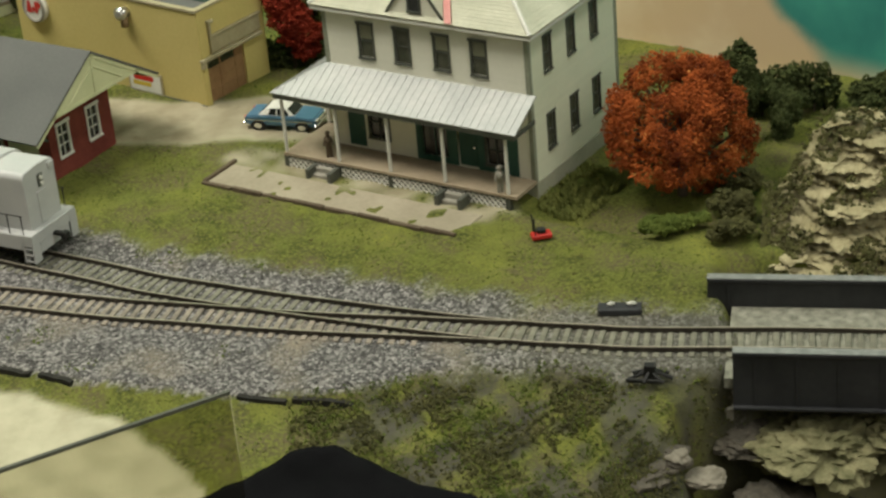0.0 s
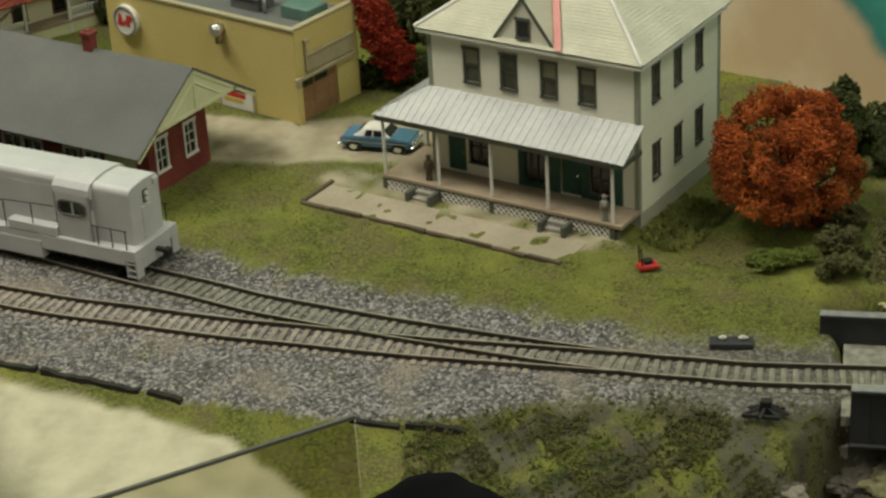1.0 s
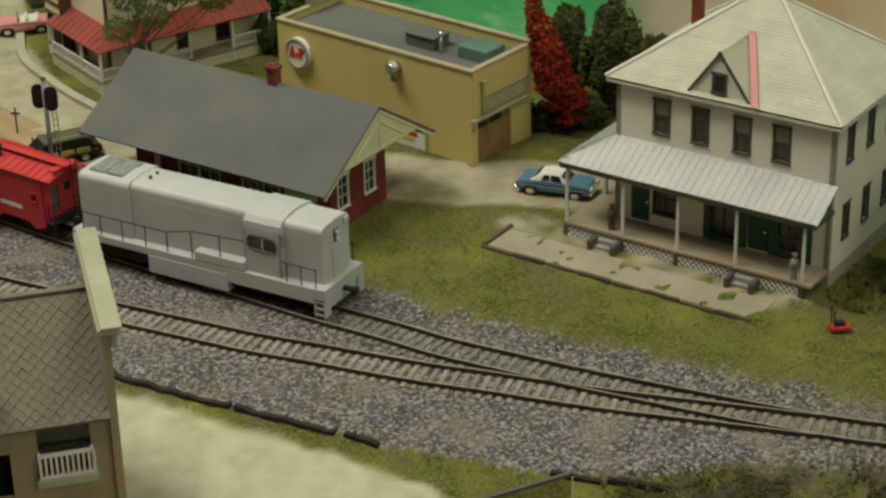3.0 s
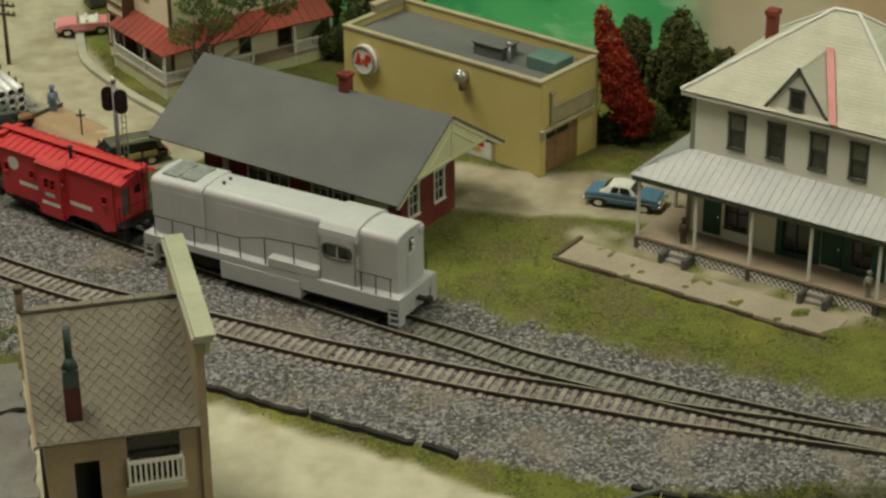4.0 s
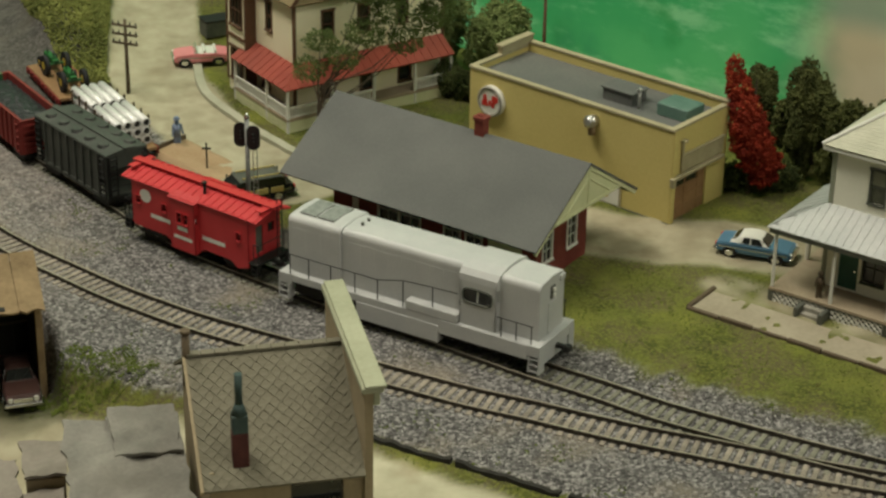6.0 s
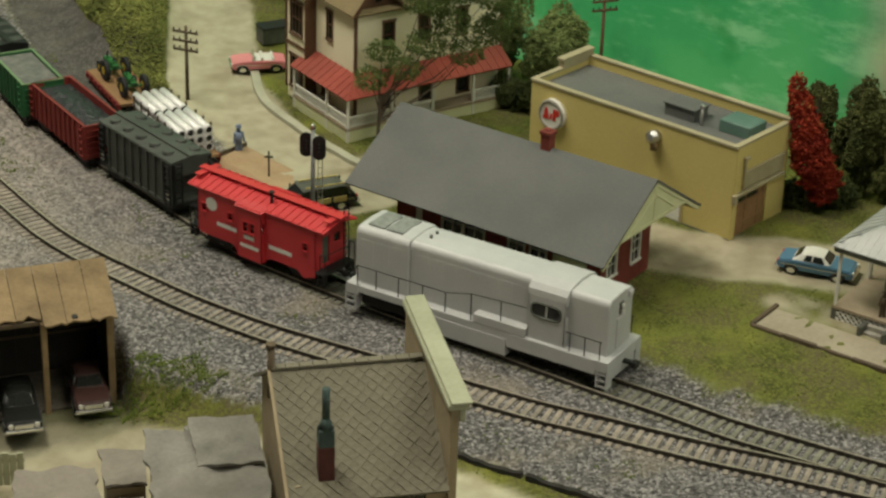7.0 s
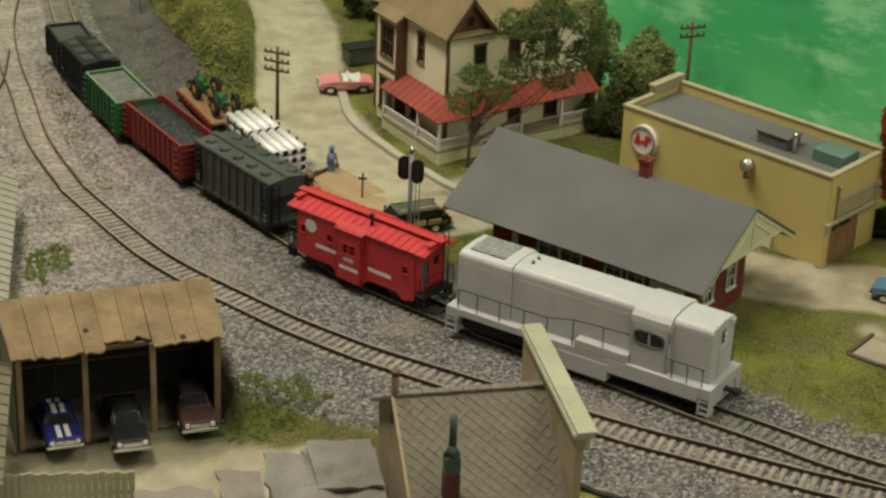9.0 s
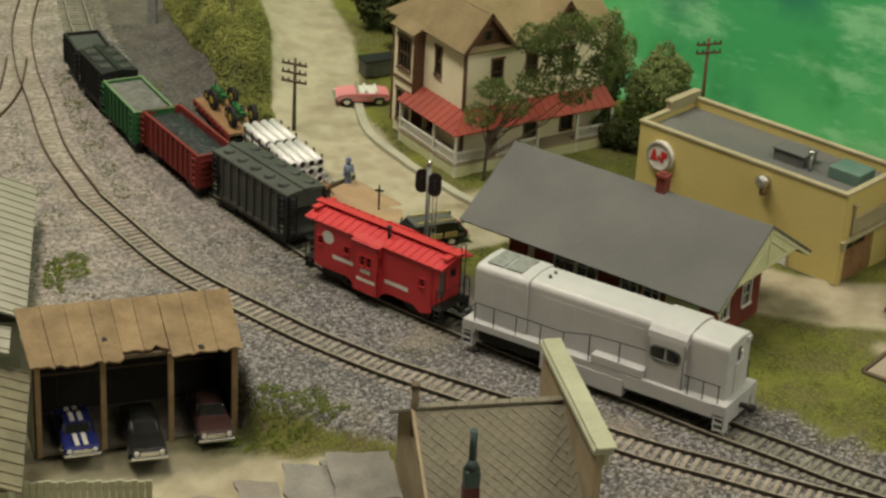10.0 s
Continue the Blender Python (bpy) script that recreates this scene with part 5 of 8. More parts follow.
    # lattice skirt between the piers
    for x0, x1 in ((-125.8, -97.7), (-95.3, -68.7), (-66.3, -38.7), (-36.3, -5.2)):
        bm = bm_new()
        n = int((x1 - x0 + 7) / 2.9) + 1
        for i in range(n):
            for s in (-1, 1):
                u = x0 - 7 + i * 2.9
                e0, e1 = (u, 6.4) if s < 0 else (u, -0.5), (u + 6.9, -0.5) if s < 0 else (u + 6.9, 6.4)
                lo, hi = max(0.0, (x0 - e0[0]) / 6.9), min(1.0, (x1 - e0[0]) / 6.9)
                if hi - lo < 0.1:
                    continue
                f0 = (e0[0] + 6.9 * lo, e0[1] + (e1[1] - e0[1]) * lo)
                f1 = (e0[0] + 6.9 * hi, e0[1] + (e1[1] - e0[1]) * hi)
                rod(bm, (f0[0], P + 2.2 + 0.15 * s, f0[1]), (f1[0], P + 2.2 + 0.15 * s, f1[1]), 0.42, 4)
        part("lattice", bm, "white", h, "white diagonal lattice skirt")
        # added dark board paints the shade under the porch floor
        part("lattice_backing", box(bm_new(), x0, x1, P + 3.4, P + 4.0, -3, 6.4), "trim", h, "dark board standing in for the shade behind the lattice")
        part("lattice_rail", box(bm_new(), x0, x1, P + 1.5, P + 2.6, 6.2, 7.0), "trim", h)
    for sx in (-103, -31):
        for i in range(3):
            part("step", soft(box(bm_new(), sx - 5, sx + 5, P - 1.5 - 3 * (2 - i), P + 1.4, -4 + 0, 0.6 + 2.2 * i), 0.2), "stone", h, "weathered grey step")
        for s in (-6.2, 6.2):
            part("step_cheek", soft(box(bm_new(), sx + s - 1.1, sx + s + 1.1, P - 7, P + 1.2, -4, 6), 0.3), "trim", h)
    return h


farmhouse()

# ---- railway depot ----


def depot():
    d = thing("railway_depot", "small red brick railway depot with broad grey gable roof", "station", -57.5, 129.8, 4.5, -33.4)
    L, W, ez, rz = 153.6, 92.8, 32.5, 62.0
    x0, x1, y0, y1 = -138.0, -15.0, 24.0, 70.0
    fw = [(-124, 4, 9, 21), (-103, 12, 10, 21), (-89.5, 12, 10, 21), (-64, 9, 10, 21), (-51, 9, 10, 21)]
    bm = bm_new()
    wall(bm, "f", y0, x0, x1, -3, 40, 1.4, [hole(u, z, w, h) for u, w, z, h in fw] + [hole(-33, 1, 20, 28)])
    wall(bm, "b", y1, x0, x1, -3, 40, 1.4)
    wall(bm, "l", x0, y0 + 1.4, y1 - 1.4, -3, 40, 1.4)
    wall(bm, "r", x1, y0 + 1.4, y1 - 1.4, -3, 40, 1.4, [hole(34, 11, 7.5, 16), hole(56, 11, 7.5, 16)])
    part("wall", bm, "brick", d, "dark red brick walls")
    # dark box stands in for the shade inside the depot
    part("inner_core", box(bm_new(), x0 + 6, x1 - 6, y0 + 6, y1 - 6, -3, 38), "trim", d, "solid dark box in place of the unlit rooms")
    part("freight_door", soft(slab(bm_new(), "f", y0, -0.9, -0.3, -43, -23, 1, 29), 0.2), "gable", d, "pale sliding freight door")
    for u, w, z, h in fw:
        if w == 4:
            part("door", slab(bm_new(), "f", y0, -0.9, -0.2, u - 2, u + 2, z, z + h), "white", d)
        else:
            window(d, "f", y0, u, z, w - 0.3, h - 0.3, "white", bars=(2, 3), t=0.9)
    for u in (34, 56):
        window(d, "r", x1, u, 11, 7.2, 15.8, "white", bars=(2, 3), t=1.1)
    # gables: triangular boarding and bracing under the end overhang
    for xa in (x0, x1):
        bm = extrude(bm_new(), [(y0 - 9, 38), (W / 2, rz - 3.0), (y1 + 9, 38)], xa - 0.6, xa + 0.6)
        part("gable", bm, "gable", d, "pale yellow gable boarding")
    s = rz - ez
    for e in (-L + 0.6, -1.6):
        tr = part("barge_board", roof_slab(bm_new(), (e, 0.5, ez - 1.2), (e + 1.2, 0.5, ez - 1.2), (e + 1.2, W / 2, rz - 1.4), (e, W / 2, rz - 1.4), 1.8), "gable", d, "pale yellow barge board")
        part("barge_board", roof_slab(bm_new(), (e, W - 0.5, ez - 1.2), (e + 1.2, W - 0.5, ez - 1.2), (e + 1.2, W / 2, rz - 1.4), (e, W / 2, rz - 1.4), 1.8), "gable", d, "pale yellow barge board")
        part("gable_panel", extrude(bm_new(), [(14, ez + 7), (W / 2, rz - 3), (W - 14, ez + 7)], e + 0.3, e + 0.8), "gable", d, "pale yellow gable panel")
        part("tie_beam", box(bm_new(), e, e + 1.2, 14, W - 14, ez + 6.5, ez + 8), "gable", d)
        part("king_post", box(bm_new(), e, e + 1.2, W / 2 - 0.7, W / 2 + 0.7, ez + 8, rz - 4), "gable", d)
        part("strut", rod(bm_new(), (e + 0.6, 26, ez + 8), (e + 0.6, W / 2, rz - 8), 0.7, 6), "gable", d)
        part("strut", rod(bm_new(), (e + 0.6, W - 26, ez + 8), (e + 0.6, W / 2, rz - 8), 0.7, 6), "gable", d)
    for yy in (6, 15, 24, 70, 79, 88):
        zz = ez + s * (min(yy, W - yy) / (W / 2)) - 2.2
        part("purlin", box(bm_new(), x1, -2, yy - 0.8, yy + 0.8, zz - 1.4, zz), "gable", d)
    bm = roof_slab(bm_new(), (-L, 0, ez), (0, 0, ez), (0, W / 2, rz), (-L, W / 2, rz), 1.1)
    roof_slab(bm, (-L, W, ez), (0, W, ez), (0, W / 2, rz), (-L, W / 2, rz), 1.1)
    roof = part("roof", bm, "slate", d, "plain dark grey gable roof")
    part("chimney", soft(box(box(box(bm_new(), -66, -60.5, W / 2 - 2.5, W / 2 + 2.5, rz - 4, rz + 8), -66.6, -59.9, W / 2 - 3.1, W / 2 + 3.1, rz + 6.4, rz + 8.4), -65, -61.5, W / 2 - 1.6, W / 2 + 1.6, rz + 8.4, rz + 9.2), 0.2), "chimneyred", d, "small red brick chimney")
    for i in range(9):
        bm = bm_new()
        u = -136 + i * 15
        rod(bm, (u, y0, 22), (u, 8, ez - 0.5), 0.8, 6)
        part("eave_bracket", bm, "trim", d)
    return d


depot()

# ---- yellow grocery store ----


def store():
    s = thing("grocery_store", "mustard-yellow flat-roofed store with round red and white sign", "shop", 12, 234.5, 1, -38.7)
    W, D, T = 134.0, 50.0, 55.0
    bm = bm_new()
    wall(bm, "f", 0, -W, 0, -3, T, 2.0)
    wall(bm, "b", D, -W, 0, -3, T + 2, 2.0)
    wall(bm, "l", -W, 2, D - 2, -3, T, 2.0, [hole(18, 2, 12, 22), hole(36, 8, 10, 14)])
    wall(bm, "r", 0, 2, D - 2, -3, T, 2.0, [hole(17.5, -1, 30, 28.6)])
    part("wall", bm, "yellow", s, "mustard-yellow rendered walls")
    part("roof", box(bm_new(), -W + 2, -2, 2, D - 2, T - 4.5, T - 3), "tar", s, "grey tar roof")
    bm = bm_new()
    box(bm, -W - 0.7, 0.7, -0.7, 2.6, T, T + 1.6)
    box(bm, -W - 0.7, 0.7, D - 2.6, D + 0.7, T + 2, T + 3.4)
    box(bm, -2.6, 0.7, 2.6, D - 2.6, T, T + 1.6)
    box(bm, -W - 0.7, -W + 2.6, 2.6, D - 2.6, T, T + 1.6)
    part("coping", soft(bm, 0.25), "coping", s, "weathered tan parapet coping")
    part("stepped_parapet", soft(box(box(bm_new(), -W - 0.9, -W + 2.9, D - 26, D + 0.8, T + 1.6, T + 5.5), -W - 1.4, -W + 3.4, D - 27, D + 1.2, T + 5.5, T + 7), 0.2), "coping", s)
    door = part("back_door", soft(slab(bm_new(), "r", 0, -1.5, -0.8, 2.6, 32.4, -1, 27.5), 0.2), "rustdoor", s, "rust-brown loading door")
    for u in (3.6, 14.9):
        part("transom", slab(bm_new(), "r", 0, -0.8, -0.65, u, u + 9.8, 22.6, 26.6), "glass", door, "dark glass light")
    for z in (4.6, 10.4, 16.2, 21.6):
        part("door_rail", slab(bm_new(), "r", 0, -0.8, -0.5, 3, 32, z - 0.35, z + 0.35), "rustdoor", door)
    for u in (13.9, 25.6):
        part("door_stile", slab(bm_new(), "r", 0, -0.8, -0.5, u - 0.35, u + 0.35, 0, 26.8), "rustdoor", door)
    part("lintel", soft(box(bm_new(), 0, 2.6, -1.2, 45.5, 28, 29.8), 0.25), "coping", s, "pale ledge over the loading door")
    part("sign_board", soft(slab(slab(bm_new(), "r", 0, 0, 1.0, 9, 46, 30.4, 39), "r", 0, 0, 1.7, 8.5, 46.5, 39, 40.3), 0.2), "coping", s, "blank weathered sign band")
    part("bracket", soft(slab(slab(bm_new(), "r", 0, 0, 1.6, 7.4, 9.0, 30.4, 47), "r", 0, 0, 2.4, 6.8, 10.6, 47, 48.6), 0.25), "coping", s)
    part("bracket", soft(slab(bm_new(), "r", 0, 0, 2.6, -0.8, 1.8, 24.6, 28), 0.3), "coping", s)
    part("pilaster", slab(bm_new(), "r", 0, 0, 0.9, 0.2, 3.4, -3, T - 0.2), "yellow", s)
    # round sign: red disc on a white rim, the lettering drawn as plain red shapes
    cx, cz = -117.5, 40.5
    sign = part("round_sign", rod(bm_new(), (cx, 0, cz), (cx, -3.0, cz), 8.6, 32), "white", s, "round white sign with red rim")
    bm = bm_new()
    ring = [(cx + 7.7 * math.cos(a), cz + 7.7 * math.sin(a)) for a in (2 * math.pi * i / 32 for i in range(32))]
    for p, q in zip(ring, ring[1:] + ring[:1]):
        rod(bm, (p[0], -3.1, p[1]), (q[0], -3.1, q[1]), 0.8, 6)
    part("sign_rim", bm, "stone", sign, "grey rim")
    for poly in ([(-5.6, -3.0), (-1.0, -3.0), (-2.6, 3.6), (-4.0, 3.6)], [(-0.7, -2.2), (0.9, -2.2), (0.9, 0.6), (-0.7, 0.6)], [(1.4, -3.0), (3.2, -3.0), (3.4, -0.4), (5.6, 0.6), (5.6, 2.8), (4.4, 3.6), (1.4, 3.6)]):
        part("sign_mark", extrude(bm_new(), [(cx + u, cz + v) for u, v in poly], -3.3, -3.02, "y"), "red", sign, "plain red shape")
    # small yellow poster, wall vent, roof plant
    part("wall_poster", soft(slab(bm_new(), "f", 0, 0.1, 0.8, -54.5, -30, 3.6, 15.6), 0.1), "coping", s, "olive-framed poster board")
    part("poster_print", slab(bm_new(), "f", 0, 0.85, 0.95, -53.2, -31.2, 4.8, 14.4), "white", s, "white poster print")
    part("poster_bar", slab(bm_new(), "f", 0, 0.98, 1.08, -50, -36, 11.0, 13.6), "red", s, "plain red bar of lettering")
    part("poster_bar", slab(bm_new(), "f", 0, 0.98, 1.08, -51, -38, 8.0, 10.2), "yellowrim", s, "plain yellow bar of lettering")
    # stub added below the hood for the brown mark on the wall
    vent = part("wall_vent", rod(bm_new(), (-49.5, -2.2, 40.5), (-49.5, -2.2, 46), 2.0, 14), "rustyplank", s, "short brown stub added below the vent hood")
    bm = rod(bm_new(), (-49.5, 0, 48), (-49.5, -5.4, 48.4), 3.0, 18, 3.5)
    rod(bm, (-49.5, -5.4, 48.4), (-49.5, -6.6, 48.5), 3.5, 18, 1.6)
    part("vent_hood", bm, "silver", vent, "bright metal vent hood")
    part("plinth", box(box(bm_new(), -W - 0.5, 0.6, -0.6, -0.02, -4, 4.2), 0.02, 0.6, -0.02, D, -4, 3.4), "trim", s, "dark plinth along the wall foot")
    part("roof_unit", soft(box(box(bm_new(), -59, -40, 19, 32, T - 3, T + 3.5), -60, -39, 18, 33, T + 3.5, T + 4.4), 0.2), "tar", s, "grey roof ventilator box")
    part("vent_pipe", rod(rod(bm_new(), (-36, 20, T - 3), (-36, 20, T + 7), 0.9, 10), (-36, 20, T + 7), (-36, 20, T + 8.6), 1.8, 12, 0.6), "silver", s)
    part("cooling_unit", soft(box(bm_new(), -25, -6, 20, 36, T - 3, T + 3.8), 0.4), "teal", s, "teal roof cooling unit")
    return s


store()

# ---- false-fronted shop in the foreground ----


def felt(u0, u1, v0, v1, z0, z1, seed):
    """A rumpled felt sheet with ragged edges, z0 at v0 rising to z1 at v1."""
    bm = bm_new()
    nu, nv = max(6, int((u1 - u0) / 2.2)), max(6, int((v1 - v0) / 2.2))
    tops, unders = [], []
    for i in range(nu + 1):
        ta, ua = [], []
        for j in range(nv + 1):
            u, v = u0 + (u1 - u0) * i / nu, v0 + (v1 - v0) * j / nv
            z = z0 + (z1 - z0) * j / nv + 0.9 * float(wobble(u, v, 12, seed)) + 0.45 * float(wobble(u, v, 4.5, seed + 2))
            if i in (0, nu):
                u += 1.1 * float(wobble(v, u, 5, seed + 1))
            if j in (0, nv):
                v += 1.1 * float(wobble(u, v, 5, seed + 3))
            ta.append(bm.verts.new((u, v, z)))
            ua.append(bm.verts.new((u, v, z - 1.3)))
        tops.append(ta), unders.append(ua)
    for i in range(nu):
        for j in range(nv):
            bm.faces.new((tops[i][j], tops[i + 1][j], tops[i + 1][j + 1], tops[i][j + 1]))
            bm.faces.new((unders[i][j], unders[i][j + 1], unders[i + 1][j + 1], unders[i + 1][j]))
    for i in range(nu):
        for j in (0, nv):
            bm.faces.new((tops[i][j], unders[i][j], unders[i + 1][j], tops[i + 1][j]))
    for j in range(nv):
        for i in (0, nu):
            bm.faces.new((tops[i][j], tops[i][j + 1], unders[i][j + 1], unders[i][j]))
    bmesh.ops.recalc_face_normals(bm, faces=bm.faces)
    return bm


def shop():
    s = thing("false_front_shop", "old tan shop with mossy shingle roof and pale green false front", "shop", -118, -104, -16, 15.0)
    # local: x towards the false front, y away from the camera
    L, D, ez, rz, base = 58.0, 88.0, 82.0, 108.0, 0.0
    ry = 44.0
    bm = bm_new()
    wall(bm, "f", 0, -L, -3, base, ez - 2, 1.6, [hole(-20, 57, 19, 20), hole(-44, 50, 9, 18)])
    wall(bm, "b", D, -L, -3, base, ez - 2, 1.6)
    wall(bm, "l", -L, 1.6, D - 1.6, base, ez + 1, 1.6)
    part("wall", bm, "tanwall", s, "tan boarded walls")
    extr = extrude(bm_new(), [(1.6, ez), (D - 1.6, ez), (ry, rz - 2.5)], -L, -L + 1.6)
    part("gable", extr, "tanwall", s)
    # dark box added in place of the shop's unlit inside
    part("inner_core", box(bm_new(), -L + 8, -8, 14, D - 8, base, ez - 4), "trim", s, "solid dark box in place of the unlit rooms")
    bm = wall(bm_new(), "r", 0, -2, 78, base, 112, 3.0, [hole(20, 8, 14, 28), hole(60, 8, 14, 28), hole(24, 56, 9, 18), hole(60, 56, 9, 18)])
    part("false_front", bm, "tanwall", s, "tall boarded false front wall")
    part("coping", soft(box(box(bm_new(), -4.4, 3.4, -4, 79, 112, 114.2), -3.4, 4.4, -4.5, 79.5, 114.2, 115.4), 0.3), "mintcap", s, "pale green coping plank")
    part("cornice", soft(box(bm_new(), 0, 2.6, -2, 78, 106, 112), 0.4), "mintcap", s)
    for v in (24, 60):
        window(s, "r", 0, v, 56, 8.6, 17.6, "mintcap", t=1.0)
    # diamond shingles laid piece by piece on the front slope
    slope = math.hypot(ry + 4, rz - ez + 3)
    ux, uz = (ry + 4) / slope, (rz - ez + 3) / slope
    bm = roof_slab(bm_new(), (-L - 3, -4, ez - 3), (-3.0, -4, ez - 3), (-3.0, ry, rz), (-L - 3, ry, rz), 1.2)
    roof_slab(bm, (-L - 3, D + 4, ez - 3), (-3.0, D + 4, ez - 3), (-3.0, ry, rz), (-L - 3, ry, rz), 1.2)
    roof = part("roof", bm, "mossroof", s, "mossy diamond-shingled roof")
    n = Vector((0, -uz, ux))
    e1, e2 = Vector((1, 0, 0)), Vector((0, ux, uz))
    w = 4.6
    o = Vector((-L - 3, -4, ez - 3))
    bm = bm_new()
    pts = [-e2 * w * 0.56 + n * 0.36, e1 * w * 0.5 + n * 0.24, e2 * w * 0.5 + n * 0.06, -e1 * w * 0.47 + n * 0.2]
    va, vb = [bm.verts.new(p) for p in pts], [bm.verts.new(p - n * 0.35) for p in pts]
    bm.faces.new(va)
    for i in range(4):
        bm.faces.new((va[i], vb[i], vb[(i + 1) % 4], va[(i + 1) % 4]))
    bmesh.ops.recalc_face_normals(bm, faces=bm.faces)
    piece = mesh_of("shingle", bm, "mossroof")
    rs = random.Random(3)
    for row in range(int(slope / (w * 0.55)) - 1):
        for k in range(int((L + 0.5) / w)):
            c = o + e1 * (w * (k + 0.5 + 0.5 * (row % 2))) + e2 * (w * 0.55 * (row + 1.0))
            if c.x + w / 2 > -3.0:
                continue
            ob = new("shingle", piece)
            ob.parent = roof
            ob.matrix_basis = pose(c.x * MM, c.y * MM, (c.z + rs.uniform(-0.08, 0.12)) * MM, rs.uniform(-1.2, 1.2), 0, rs.uniform(-1.2, 1.2))
    for i in range(11):
        u = -L - 2.5 + i * 5.2
        part("ridge_cap", soft(box(bm_new(), u, min(u + 5.0, -3.1), ry - 1.7, ry + 1.7, rz - 0.4, rz + 0.9), 0.2), "mossroof", roof)
    part("verge_board", roof_slab(bm_new(), (-L - 4, -4.5, ez - 2.6), (-L - 2.9, -4.5, ez - 2.6), (-L - 2.9, ry, rz + 0.5), (-L - 4, ry, rz + 0.5), 2.6), "tanwall", s)
    part("finial", rod(rod(bm_new(), (-L - 2.5, ry, rz - 12), (-L - 2.5, ry, rz + 9), 1.5, 10), (-L - 2.5, ry, rz + 9), (-L - 2.5, ry, rz + 10.5), 1.9, 10), "wood", s, "dark wooden post at the gable")
    # chimney: red stack, sooty collar, iron flue
    cx, cy, cz = -46.5, 5.5, 84.0
    chimney = part("chimney", soft(box(bm_new(), cx - 2.9, cx + 2.9, cy - 2.7, cy + 2.7, cz - 4, cz + 13), 0.3), "sootbrick", s, "sooty red brick chimney stack")
    bm = soft(box(bm_new(), cx - 2.8, cx + 2.8, cy - 2.6, cy + 2.6, cz + 13, cz + 20), 0.25)
    part("collar", bm, "chimneyteal", chimney, "sooty blue-green upper stack")
    part("flue", rod(rod(bm_new(), (cx, cy, cz + 19.8), (cx, cy, cz + 24), 3.0, 12, 1.5), (cx, cy, cz + 24), (cx, cy, cz + 36), 1.4, 12), "chimneyteal", chimney)
    # balcony under the eave
    part("balcony_opening", slab(bm_new(), "f", 0, -1.5, -1.2, -29.5, -10.5, 57, 77), "glass", s)
    rail = part("balcony_rail", box(bm_new(), -30, -10, -3.4, -2.4, 66, 67.4), "white", s, "white balcony balustrade")
    part("bottom_rail", box(bm_new(), -30, -10, -3.2, -2.6, 57, 58.2), "white", rail)
    for i in range(11):
        u = -29.7 + i * 1.93
        part("baluster", box(bm_new(), u, u + 0.8, -3.2, -2.6, 58.2, 66), "white", rail)
    for u in (-30, -11):
        part("side_rail", box(bm_new(), u, u + 1, -2.4, 0, 57, 67), "white", rail)
    part("balcony_floor", box(bm_new(), -31, -9, -4, 0, 54, 56.8), "mintcap", s)
    bm = box(box(bm_new(), -31, -9, -4.2, -3.2, 34, 35.2), -31, -9, -4.2, -3.2, 27, 28)
    for i in range(12):
        u = -30.5 + i * 1.85
        box(bm, u, u + 0.7, -4, -3.4, 28, 34)
    part("lower_rail", bm, "white", s, "white porch rail")
    # lower wing with felt roof
    part("wing_wall", box(bm_new(), -L - 46, -L - 4, 4, 72, base, 56), "tanwall", s)
    wr = felt(-L - 48, -L - 3.8, 0, 76, 57, 66, 1.0)
    wing = part("wing_roof", wr, "greyroof", s, "flat grey felt roof")
    part("roof_patch", felt(-L - 30, -L - 5, 50, 80, 64.6, 68.0, 4.0), "greyroof", wing)
    part("wing_rear_roof", felt(-L - 30, -L - 7, 74, 97, 65, 55, 6.0), "greyroof", s)
    for a, b, y0, y1, zt in ((-L - 98, -L - 66, 60, 92, 42), (-L - 64, -L - 47, 70, 96, 46), (-L - 84, -L - 49, 30, 69, 40)):
        lean = part("lean_to", box(bm_new(), a + 1, b - 1, y0 + 1, y1 - 1, base, zt - 1), "tanwall", s)
        part("lean_to_roof", felt(a, b, y0, y1, zt + 0.6, zt + 1.4, a * 0.1), "pinkfelt", lean, "patched pinkish grey felt roof")
    part("wing_window", slab(bm_new(), "f", 4, 0.1, 0.6, -L - 28, -L - 18, 30, 46), "glass", s)
    return s


shop()


